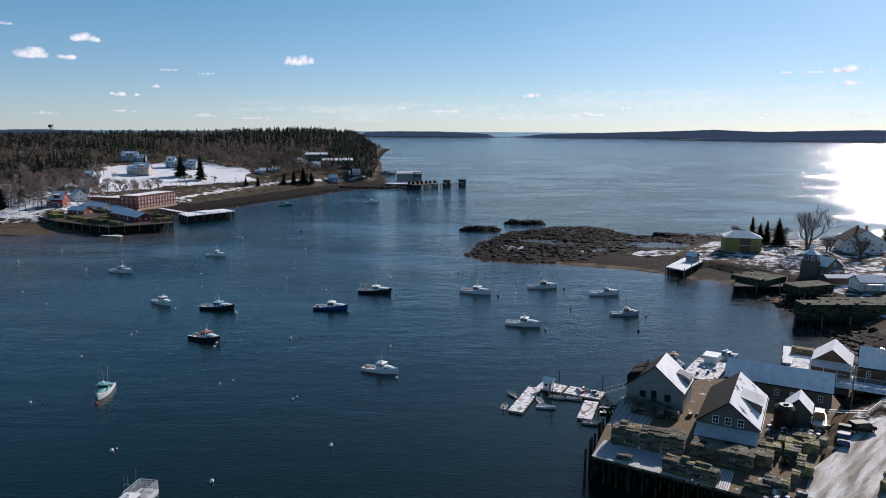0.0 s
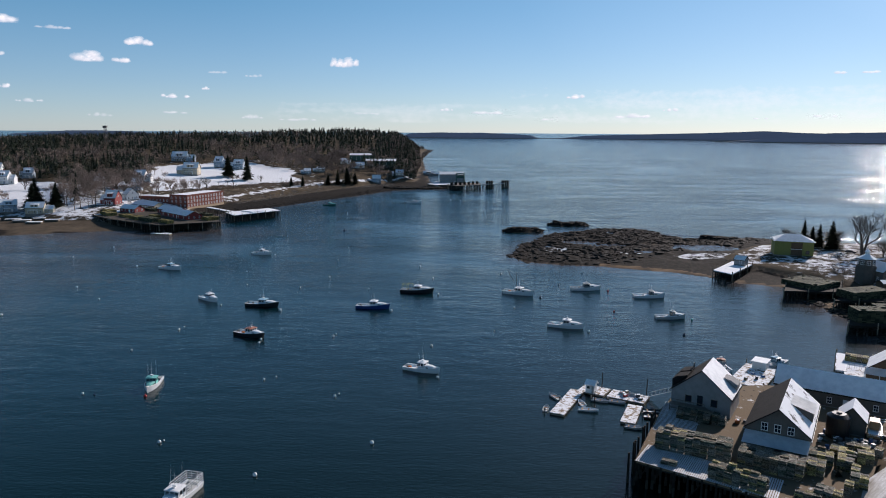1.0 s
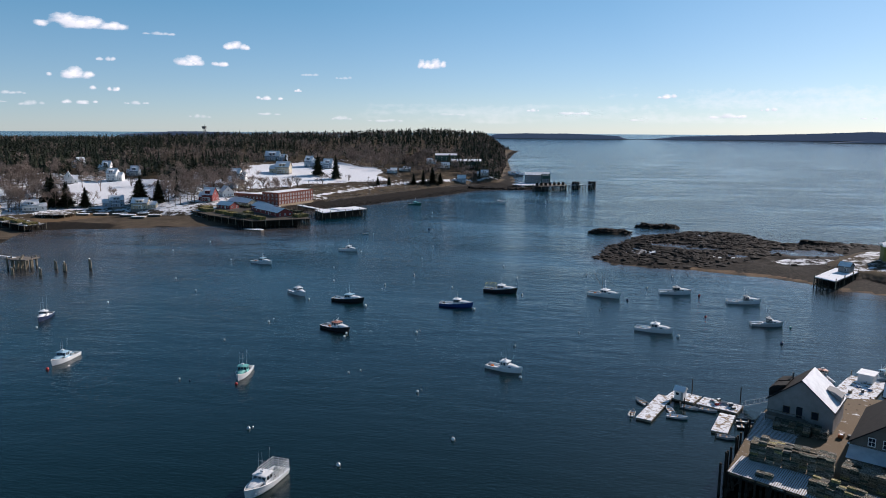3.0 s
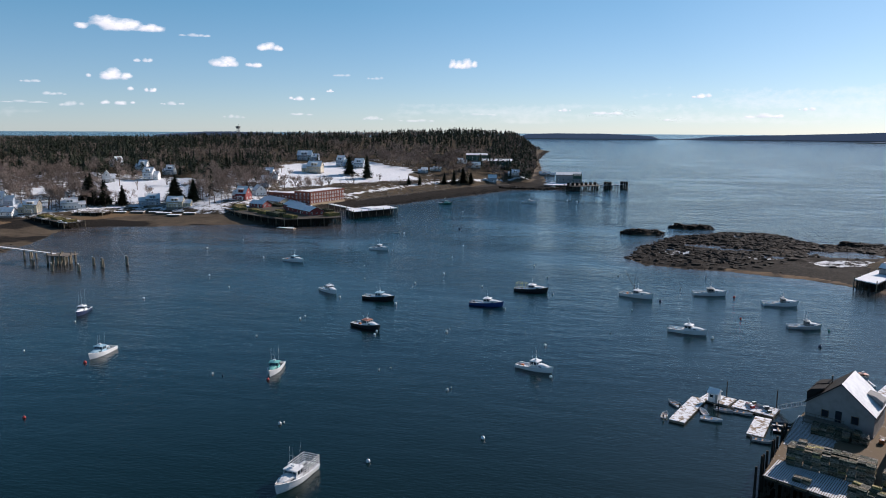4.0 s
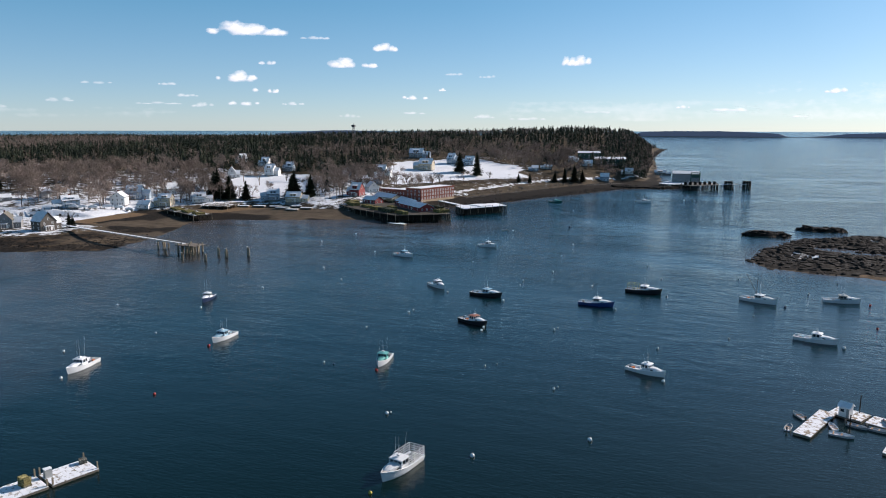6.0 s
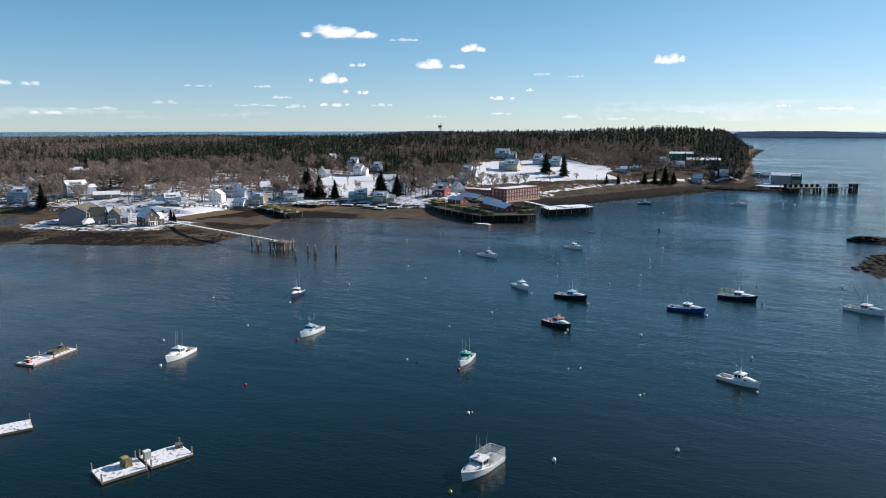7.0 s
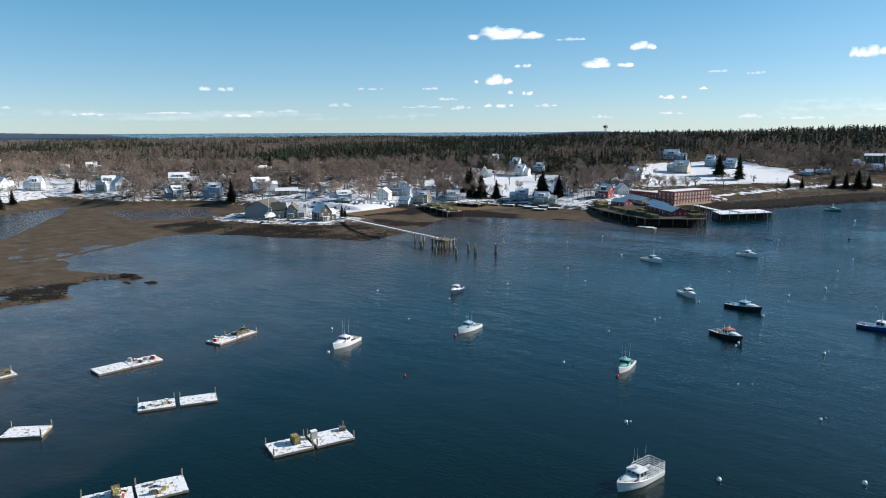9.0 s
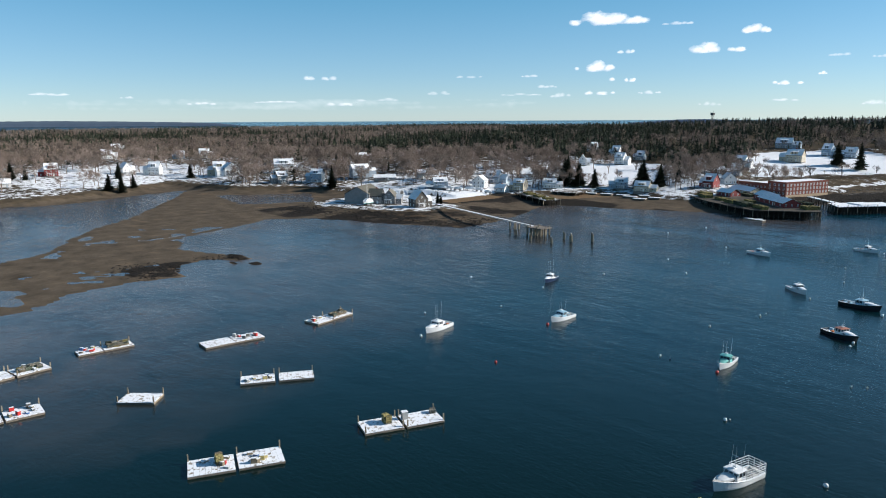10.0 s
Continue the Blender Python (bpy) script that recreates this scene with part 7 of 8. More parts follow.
part("hull", hull_mesh(8.0), [WOOD, BOOT, SNOW, WOOD, HULLS["white"]], e, at=pose(0, 0, 0.8))
part("cabin", boxed(-1.2, -0.8, 1.4, 1.2, 0.8, 2.9), WOOD, e)
for sx in (-2, 1.6):
    part("stand", boxed(sx, -1, 0, sx + 0.3, 1, 0.9), GEAR, e)
rng = random.Random(9)
for k in range(150):
    u, v = rng.random(), rng.random()
    px, py = (60.5 + 9 * u + 5 * v, 121 + 4 * u - 2 + 6 * v) if k < 66 else (49 + 7 * u, 98.5 + 6 * v - 3 * u) if k < 94 else (60.0 + 5.5 * u, 117.5 + 12 * v) if k < 128 else (48.5 + 4 * u, 119 + 14 * v)
    e = thing("yard_gear", px, py, YARD, rng.uniform(0, 180), rng.choice(("dark crate of fishing gear in the yard", "snow-capped barrel in the yard", "grey tote of rope and buoys")), "gear", "yard gear")
    h = rng.uniform(0.25, 0.9)
    if k % 3:
        bm = boxed(-rng.uniform(0.2, 0.6), -0.35, 0, rng.uniform(0.2, 0.6), 0.35, h)
        bmesh.ops.bevel(bm, geom=bm.edges[:], offset=0.05, segments=1, affect="EDGES")
    else:
        bm = rod(bmesh.new(), (0, 0, 0), (0, 0, h), 0.32, 0.32, 12)
    part("body", bm, rng.choice((GEAR, GEAR, TOPS["grey"], PLASTIC_BARREL, WIRE[0], WIRE[2], HULLS["white"], ORANGE)), e)
    if k % 4 == 0:
        part("snow_cap", boxed(-0.2, -0.25, h, 0.2, 0.25, h + 0.05), SNOW, e)
e = thing("guard_rail", 0, 0, YARD, 0, "long white timber guard rail beside the yard road", "railing")
bm = bmesh.new()
rail = [(73.5, 133.5), (84, 133.0), (90, 138.5), (104, 143.5)]
for a, b in zip(rail, rail[1:]):
    for h in (0.6, 1.05):
        rod(bm, (*a, h), (*b, h), 0.07, sides=4)
    for q in range(5):
        px, py = a[0] + (b[0] - a[0]) * q / 5, a[1] + (b[1] - a[1]) * q / 5
        rod(bm, (px, py, 0), (px, py, 1.1), 0.08, sides=4)
part("rail", bm, TRIM, e)

# work barge with gear behind the wharf house
work_float(66.5, 172.0, 57, 17.0, 8.0, 4, "gear", "work_barge", "broad work barge moored behind the wharf, gear and snow on it")
e = thing("barge_cabin", 70.0, 177.5, 0.53, 57, "low white deck house on the barge", "cabin")
part("wall", boxed(-2, -1.6, 0, 2, 1.6, 2.0), WALLS["white"], e)
part("roof", boxed(-2.3, -1.9, 2.0, 2.3, 1.9, 2.15), SNOW, e)
lobster_boat(60.5, 178.5, 100, 7.6, "white", "rust", "small orange-trimmed boat tied behind the wharf", mast=0.8)
lobster_boat(75.0, 181.0, 20, 8.4, "white", "blue", "white boat tied to the barge", mast=1.5)


# ---- west shore: docks with traps, tower house, unfinished yellow house, white house
pile_wharf("shack_dock", [(92.8, 291.0), (98.0, 283.5), (113.5, 305.0), (107.5, 312.5)], 3.8, "snowy plank dock on tall dark piles", 3.0)
house(108.3, 303.8, 4.2, 4.4, 2.4, 1.4, -40, "s", "grey", z=3.8, windows=False, chimney=False, down=0.1, label="small grey shack with snowy roof on a dock", name="dock_shack")
window_at(bpy.data.objects["dock_shack"], pose(0.6, -2.22, 1.4))
pile_wharf("trap_pier", [(107.0, 256.0), (127.0, 256.0), (136.5, 275.0), (119.0, 281.5)], 3.4, "pier on many dark piles loaded with traps", 2.6, row_in=2, deck=PILE)
pile_wharf("trap_pier", [(118.0, 242.0), (137.0, 242.0), (145.0, 256.0), (129.0, 255.0)], 3.4, "pier on dark piles stacked with green traps", 2.6, row_in=2, deck=PILE)
pile_wharf("trap_pier", [(107.5, 211.0), (136.0, 210.5), (172.0, 210.0), (176.0, 232.0), (122.0, 236.0)], 3.2, "broad dark pier stacked high with green traps", 2.8, row_in=2, deck=PILE)


trap_wall(121.0, 267.0, 3.4, 35, 12, 22, 5, 1, "dark green traps piled over a whole pier")
trap_wall(131.0, 249.0, 3.4, 20, 13, 12, 7, 2, "high pile of dark green traps")
trap_wall(134.0, 217.0, 3.2, 0, 36, 10, 10, 3, "long high wall of dark green lobster traps")
trap_wall(140.0, 228.0, 3.2, 0, 26, 8, 6, 4, "rows of green and yellow lobster traps")
house(151.0, 273.0, 12.0, 8.0, 4.2, 3.0, 20, "f", "dark", label="dark shingled wing of a tower house, snowy roof", chimney=False)
e = thing("tower_house", 143.3, 272.5, ground_at(143, 272), 10, "dark shingled octagonal tower with a snowy cupola roof", "tower")
part("wall", rod(bmesh.new(), (0, 0, -1), (0, 0, 6.2), 3.6, 3.4, 8), WALLS["dark"], e)
part("upper_wall", rod(bmesh.new(), (0, 0, 6.2), (0, 0, 9.0), 3.0, 2.8, 8), WALLS["dark"], e)
part("roof", rod(bmesh.new(), (0, 0, 9.0), (0, 0, 10.6), 3.5, 0.9, 8), SNOW, e)
part("cupola", rod(bmesh.new(), (0, 0, 10.3), (0, 0, 11.6), 0.8, 0.8, 8), TRIM, e)
part("cupola_roof", rod(bmesh.new(), (0, 0, 11.6), (0, 0, 12.5), 1.1, 0.1, 8), SNOW, e)
for k in range(8):
    a = radians(22.5 + 45 * k)
    window_at(e, pose(2.72 * math.sin(a), -2.72 * math.cos(a), 7.6, 0, 0, math.degrees(a)), 1.3, 1.6)
house(138.6, 327.0, 16.0, 10.5, 6.4, 0.4, -14, "s", "yellow", windows=False, chimney=False, label="unfinished house in bright yellow-green sheathing", name="unfinished_house")
yh = bpy.data.objects["unfinished_house"]
bm = bmesh.new()
v = [bm.verts.new(p) for p in ((-8.6, -5.9, 6.5), (8.6, -5.9, 6.5), (8.6, 5.9, 6.5), (-8.6, 5.9, 6.5), (-3.2, 0, 9.3), (3.2, 0, 9.3))]
for f in ((0, 1, 5, 4), (1, 2, 5), (2, 3, 4, 5), (3, 0, 4), (3, 2, 1, 0)):
    bm.faces.new([v[i] for i in f])
part("hip_roof", bm, SNOW, yh)
part("bare_panel", boxed(-1.2, -5.33, 0.3, 3.4, -5.26, 6.0), WALLS["brown"], yh, "dark brown unclad wall panel")
part("bare_panel", boxed(4.8, -5.33, 1.0, 6.4, -5.26, 2.6), GLASS, yh)
part("floor_band", boxed(-1.2, -5.36, 3.0, 3.4, -5.335, 3.2), TRIM, yh)
wh_ = house(191.0, 322.0, 17.0, 13.0, 5.4, 5.0, -12, "f", "white", label="large white house with a dark roof and two chimneys", name="white_house", chimney=False)
for child in list(wh_.children):
    if child.name.startswith("roof") and child.children and child.data.vertices[2].co.y > 0:
        child.children[0].data.materials[0] = SHINGLE
for cx in (-1.0, 2.6):
    part("chimney", boxed(cx - 0.4, 1.0, 8.0, cx + 0.4, 1.9, 11.8), WALLS["brick"], wh_)
house(153.0, 247.0, 14.0, 7.0, 3.2, 1.8, 0, "s", "white", label="long low white boathouse with snowy roof", chimney=False)
house(147.0, 258.0, 12.0, 5.0, 2.4, 0.8, 0, "s", "brown", label="low dark shed with a flat snowy roof", windows=False, chimney=False)
house(186.0, 282.0, 11.0, 9.0, 3.6, 2.6, -20, "s", "white", label="small white house with a deep snow roof", chimney=False)
vehicle(156.0, 320.0, ground_at(156, 320), 20, "pickup", WHITE_PAINT, "white pickup truck parked in snow by the house")
vehicle(165.0, 328.0, ground_at(165, 328), -30, "car", DARK_PAINT, "dark car parked in snow by the house")


# ---- trees
def spruce_data(seed, tiers=7, sides=9, tris_only=True):
    """Points and triangles of a spruce, 1 high: drooping ragged tiers of boughs about the stem."""
    rng = np.random.default_rng(seed)
    v, f = [], []
    for t in range(tiers):
        k = t / tiers
        base, top = 0.10 + 0.86 * k ** 0.9, min(1.0, 0.10 + 0.86 * k ** 0.9 + 0.30 * (1 - 0.5 * k))
        r = 0.185 * (1 - k) ** 0.8 + 0.015
        apex = len(v)
        v.append((0, 0, top))
        ring = []
        off = rng.random() * 6.28
        for s in range(sides * 2):
            a = off + math.pi * s / sides
            rr = r * ((0.6 + 0.75 * rng.random()) if s % 2 == 0 else (0.35 + 0.2 * rng.random()))
            ring.append(len(v))
            v.append((rr * math.cos(a), rr * math.sin(a), base - (0.03 * rng.random() if s % 2 == 0 else -0.05)))
        for s in range(sides * 2):
            f.append((apex, ring[s], ring[(s + 1) % (sides * 2)]))
    return np.array(v), np.array(f)


def pine_data(seed):
    """Points and triangles of an old pine or broad spruce, 1 high: uneven plates of needles round a bent stem."""
    rng = np.random.default_rng(seed)
    v, f = [], []
    for k in range(30):
        h = 0.22 + 0.76 * rng.random() ** 0.8
        reach = 0.26 * (1.08 - h) ** 0.55 * (0.3 + 0.8 * rng.random())
        a = rng.random() * 6.28
        c = np.array([math.cos(a) * reach, math.sin(a) * reach, h])
        w = 0.105 * (1.25 - h) * (0.7 + 0.7 * rng.random())
        d = np.array([math.cos(a), math.sin(a), 0.0])
        side = np.array([-d[1], d[0], 0.0])
        n = len(v)
        v.extend([c - d * w - side * w * 0.4 + (0, 0, 0.03), c + side * w - (0, 0, 0.025), c + d * w - (0, 0, 0.04), c - side * w + (0, 0, 0.015)])
        f.extend([(n, n + 1, n + 2), (n, n + 2, n + 3)])
    n = len(v)
    v.extend([np.array([-0.012, 0, 0]), np.array([0.012, 0.006, 0]), np.array([0, 0, 0.98])])
    f.append((n, n + 1, n + 2))
    return np.array(v), np.array(f)


def bare_data(seed, twigs=80, spread=0.34, thin=0.0065):
    """Points and triangles of a leafless tree, 1 high: trunk, limbs and a rounded haze of thin twigs."""
    rng = np.random.default_rng(seed)
    v, f = [], []

    def sliver(p, q, w):
        n = len(v)
        side = np.cross(q - p, rng.normal(size=3))
        side = side / (np.linalg.norm(side) + 1e-9) * w
        v.extend([p - side, p + side, q])
        f.append((n, n + 1, n + 2))

    for a in (0, 1.57):
        s = np.array([math.cos(a), math.sin(a), 0]) * 0.02
        n = len(v)
        v.extend([-s, s, np.array([0, 0, 0.6])])
        f.append((n, n + 1, n + 2))
    lobes = []
    for i in range(6):
        a = rng.random() * 6.28
        r = spread * (0.25 + 0.5 * rng.random())
        c = np.array([math.cos(a) * r, math.sin(a) * r, 0.45 + 0.33 * rng.random()])
        lobes.append((c, 0.13 + 0.10 * rng.random()))
        sliver(np.array([0, 0, 0.16 + 0.2 * rng.random()]), c, 0.011)
    for i in range(twigs):
        c, r = lobes[rng.integers(len(lobes))]
        d = rng.normal(size=3)
        d[2] = d[2] * 0.9 + 0.35
        d = d / np.linalg.norm(d)
        q = c + d * r * (0.55 + 0.6 * rng.random() ** 0.6)
        p = c + d * r * 0.15 + rng.normal(size=3) * 0.045
        q[2] = min(q[2], 1.0)
        sliver(p, q, thin * (0.6 + 0.8 * rng.random()))
    return np.array(v), np.array(f)


def scatter(name, label, forms, spots, mat, category="woods"):
    """One object of many trees too many to count."""
    rng = np.random.default_rng(len(spots))
    vs, fs, n = [], [], 0
    for x, y, z, h in spots:
        v, f = forms[rng.integers(len(forms))]
        a = rng.random() * 6.28
        wide = h * (0.85 + 0.4 * rng.random())
        c, s = math.cos(a) * wide, math.sin(a) * wide
        vs.append(np.stack([v[:, 0] * c - v[:, 1] * s + x, v[:, 0] * s + v[:, 1] * c + y, v[:, 2] * h + z - 0.3], 1))
        fs.append(f + n)
        n += len(v)
    ob = new(name, sheet_mesh(name, np.concatenate(vs), np.concatenate(fs), mat, smooth=False))
    tagged(ob, label, category, kind="stuff")


def build_woods():
    rng = np.random.default_rng(4)
    spruces, bares, far_bares = [], [], []
    n = 140000
    px, py = rng.uniform(-2400, -60, n), rng.uniform(-250, 2300, n)
    r = np.hypot(px, py)
    keep = rng.random(n) < np.clip(620 / r, 0, 1) ** 1.6
    az = np.degrees(np.arctan2(px, py))
    keep &= (az > -88)
    px, py, r = px[keep], py[keep], r[keep]
    z, snow, _, _, _, eh, _, _ = land(px, py)
    clump = 1.25 * rough(px, py, 190, 17) + 0.45 * rough(px, py, 40, 18)
    lawn = edge_distance(px, py, LAWN)
    open_ = (lawn > -3) & ((lawn > 16) | (rng.random(len(px)) > 0.05))
    open_ |= (lawn > -24) & (eh < 80) & (rng.random(len(px)) > 0.06)
    for field in FIELDS:
        open_ |= (edge_distance(px, py, field) > -3) & (rng.random(len(px)) > (0.10 if field is not FIELDS[2] else 0.45))
        open_ |= (edge_distance(px * 1.10, py * 1.10, field) > 2) & (rng.random(len(px)) > 0.25)
    blocked = np.zeros(len(px), bool)
    sparse = rng.random(len(px)) < 0.72
    for sx, sy, sr in SPOTS:
        d = np.array([sx, sy]) / math.hypot(sx, sy)
        along, across = (px - sx) * d[0] + (py - sy) * d[1], (px - sx) * d[1] - (py - sy) * d[0]
        blocked |= np.hypot(along, across) < sr * 0.62
        blocked |= (along < 0) & (along > -sr - 9) & (np.abs(across) < sr * 0.75) & sparse
    ok = (eh > 3) & ~open_ & ~blocked & ~((px > -262) & (px < -150) & (py > 390) & (py < 492))
    town = (eh < 170) & (py < 560)
    shore = (eh < 26) & (py > 560) & (py < 760)
    ferry = (py > 700) & (py < 870) & (px > -200) & (eh < 60)
    thin = np.where(town, 0.36, 1.0) * np.where(shore, 0.10, 1.0) * np.where((py > 540) & (py < 690) & (eh < 62), 0.12, 1.0) * np.where(ferry, 0.75, 1.0) * np.where((eh < 14) & (py < 560), 0.3, 1.0)
    ok &= rng.random(len(px)) < thin
    ok &= ~((np.hypot(px + 370, py - 270) < 70) & (eh < 40))
    for x, y, zz, c, e, t, rr in zip(px[ok], py[ok], z[ok], clump[ok], eh[ok], town[ok], r[ok]):
        # close stands of spruce on the high ground and the point, bare hardwood lower down and between
        stand = float(np.clip((c + 0.0) / 0.16, 0, 1))
        share = 0.05 + 0.88 * stand * float(np.clip((e - 40) / 100, 0.12, 1)) + 0.25 * (y > 940 and x > -420) + (0.25 if y > 790 and x > -230 else 0)
        if t:
            share *= 0.45
        if 560 < y < 800 and e < 60:
            share = 0.12
        if rng.random() < share:
            spruces.append((x, y, zz, rng.uniform(9, 18) if t else rng.uniform(7, 15)))
        elif t or e < 150 and rr < 900:
            bares.append((x, y, zz, rng.uniform(11, 20) if t else rng.uniform(9, 15)))
        else:
            far_bares.append((x, y, zz, rng.uniform(8, 14)))
    # close spruce belt down to the shore of the far point and over its steep end
    u = rng.random(1700)
    bx, by = -84 - 60 * u - 70 * rng.random(1700) ** 1.4 + 14, 792 + 900 * u
    bz, beh = land(bx, by)[0], land(bx, by)[5]
    for x, y, z_, e in zip(bx, by, bz, beh):
        if e > 0.5:
            (spruces if rng.random() < 0.72 else far_bares).append((x, y, z_, rng.uniform(8, 16)))
    forms = [spruce_data(k, 5, 5) for k in range(6)] + [pine_data(20 + k) for k in range(5)]
    scatter("spruce_woods", "dense dark spruce woods over the low hills", forms, spruces, NEEDLES)
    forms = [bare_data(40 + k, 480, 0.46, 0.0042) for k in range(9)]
    scatter("bare_woods", "leafless grey-brown hardwoods between the houses", forms, bares, NEAR_LIT_TWIGS)
    forms = [bare_data(60 + k, 30, 0.44, 0.021) for k in range(9)]
    scatter("far_bare_woods", "leafless grey-brown hardwoods over the far hills", forms, far_bares, TWIGS)


build_woods()


# single trees that stand apart
TREE_MESH = {}


def ragged_spruce(seed):
    """Points and triangles of a near spruce, 1 high: whorls of drooping boughs of uneven length, each a fan of sprays."""
    rng = np.random.default_rng(seed)
    v, f = [], []
    for t in range(24):
        h = 0.10 + 0.86 * t / 24
        reach = 0.23 * (1 - t / 24) ** 0.85 + 0.014
        for b in range(13):
            a = rng.random() * 6.28
            r = reach * rng.uniform(0.45, 1.15)
            d, s = np.array([math.cos(a), math.sin(a), 0]), np.array([-math.sin(a), math.cos(a), 0])
            drop = r * rng.uniform(0.1, 0.5)
            root = np.array([0, 0, h + rng.uniform(-0.015, 0.015)])
            for k in range(4):
                p = root + d * r * (0.15 + 0.22 * k) - np.array([0, 0, drop * (0.15 + 0.22 * k)])
                w = r * 0.46 * (1 - 0.15 * k) * rng.uniform(0.7, 1.2)
                n = len(v)
                v.extend([p - s * w - np.array([0, 0, w * 0.45]), p + s * w - np.array([0, 0, w * 0.45]), p + d * r * 0.3 + np.array([0, 0, 0.012])])
                f.append((n, n + 1, n + 2))
    n = len(v)
    v.extend([np.array([-0.01, 0, 0.93]), np.array([0.01, 0.005, 0.93]), np.array([0, 0, 1.0])])
    f.append((n, n + 1, n + 2))
    return np.array(v), np.array(f)



def spruce(x, y, h, seed=0, label="tall dark spruce tree standing alone"):
    e = thing("spruce_tree", x, y, ground_at(x, y) - 0.2, seed * 50, label, "tree", "single spruces")
    key = ("s", seed % 3)
    if key not in TREE_MESH:
        v, f = ragged_spruce(200 + seed % 3)
        TREE_MESH[key] = sheet_mesh("crown", v, f, NEEDLES, smooth=False)
        TREE_MESH["t"] = None
        bm = rod(bmesh.new(), (0, 0, 0), (0, 0, 0.9), 0.022, 0.004, 7)
        me = bpy.data.meshes.new("trunk")
        bm.to_mesh(me)
        bm.free()
        me.materials.append(BARK)
        TREE_MESH["trunk"] = me
    broad = h * (1.15, 1.5, 1.3, 1.65)[seed % 4]
    part("crown", TREE_MESH[key], None, e, at=Matrix.Diagonal((broad, broad, h, 1)))
    part("trunk", TREE_MESH["trunk"], None, e, at=Matrix.Diagonal((h, h, h, 1)))


def grown(seed, depth=5):
    """A leafless tree, 1 high: forking tapered limbs and fine twigs; the trunk and the crown apart."""
    rng = random.Random(seed)
    trunk, crown = bmesh.new(), bmesh.new()

    def branch(p, d, length, r, level):
        q = p + d * length
        bm = trunk if level < 2 else crown
        rod(bm, p, q, r, r * 0.68, 5 if level < 2 else 3)
        if level >= depth:
            return
        for k in range(3 if level < 4 else 4):
            axis = Vector((rng.uniform(-1, 1), rng.uniform(-1, 1), rng.uniform(-0.2, 0.5))).normalized()
            nd = (d * rng.uniform(0.7, 1.1) + axis * rng.uniform(0.6, 1.15) + Vector((0, 0, 0.16))).normalized()
            branch(p.lerp(q, rng.uniform(0.55, 1.0)), nd, length * rng.uniform(0.60, 0.85), r * 0.55, level + 1)

    for _ in range(3):
        branch(Vector((rng.uniform(-0.02, 0.02), rng.uniform(-0.02, 0.02), 0)), Vector((rng.uniform(-0.25, 0.25), rng.uniform(-0.25, 0.25), 1)).normalized(), 0.26, 0.02, 0)
    out = []
    for name, bm, m in (("trunk", trunk, BARK), ("crown", crown, BARE_TWIG)):
        me = bpy.data.meshes.new(name)
        bm.to_mesh(me)
        bm.free()
        me.materials.append(m)
        out.append(me)
    return out


BARE_TWIG = paint("grey_brown_twigs", (0.15, 0.12, 0.10), 0.9, 0.3, 0.8)
GROWN = [grown(3), grown(8), grown(21)]


def bare_tree(x, y, h, seed=0, label="leafless grey tree standing alone"):
    e = thing("bare_tree", x, y, ground_at(x, y) - 0.2, seed * 77, label, "tree", "single bare trees")
    for me in GROWN[seed % 3]:
        part(me.name.split(".")[0], me, None, e, at=Matrix.Diagonal((h, h, h, 1)))


for k, (x, y, h) in enumerate(((154.4, 352, 14), (157.5, 350, 11), (160.5, 349, 12), (163.0, 342, 14), (219, 345, 18), (226, 352, 16), (57.6, 111.6, 6.2), (-240.3, 651, 21), (-219, 641, 24), (-330, 437, 15), (-288, 459, 18), (-291, 462, 14), (-484, 304, 17), (-478, 300, 14), (-347, 297, 8), (-336, 290, 7), (-574, 172, 17), (-578, 164, 14), (-590, 186, 12), (-650, 112, 14), (-644, 121, 12), (-351, 428, 21), (-345, 424, 24), (-338, 428, 19), (-343, 436, 17), (-357, 434, 14), (-300, 452, 20), (-302, 458, 22), (-146, 692, 15), (-139, 703, 18), (-153, 680, 12), (-133, 714, 13), (-170, 650, 10), (-178, 640, 9), (-640, 190, 15), (-625, 246, 13))):
    spruce(x, y, h, k, "small spruce tree among the lobster traps" if k == 6 else "tall dark spruce tree standing by the shore" if k > 8 else "tall dark spruce tree on the snow")
for k, (x, y, h) in enumerate(((167, 322, 29), (165.5, 345, 14), (152.9, 364, 12), (181, 303, 15), (174, 318, 11), (177, 321, 12), (-237.5, 575, 14), (-232.5, 579, 13), (-256, 562, 13), (-206, 640, 9), (-350, 520, 13), (-300, 500, 14), (-307, 492, 12), (-296, 508, 15), (-272, 520, 13), (-284, 530, 15), (180.6, 303.3, 12), (173.6, 419.5, 10), (47.5, 97.5, 4.0), (50.0, 98.5, 3.5))):
    bare_tree(x, y, h, k, "large leafless tree on the snowy point" if k == 0 else "leafless shrub at the wharf edge" if k > 17 else "leafless grey tree standing on snow")
spots = []
rng = np.random.default_rng(12)
for (ax, ay), (bx, by), n, w in (((130, 296), (146, 286), 90, 2.6), ((172, 336), (200, 334), 110, 2.0), ((-228, 575), (-172, 664), 520, 4.5), ((-182, 640), (-148, 715), 330, 4.5), ((150, 316), (160, 318), 30, 2.0)):
    for k in rng.random(n):
        x, y = ax + (bx - ax) * k + rng.normal(0, w), ay + (by - ay) * k + rng.normal(0, w)
        spots.append((x, y, rng.uniform(1.2, 3.2)))
zs = land([p[0] for p in spots], [p[1] for p in spots])[0]
spots = [(x, y, z, h) for (x, y, h), z in zip(spots, zs)]
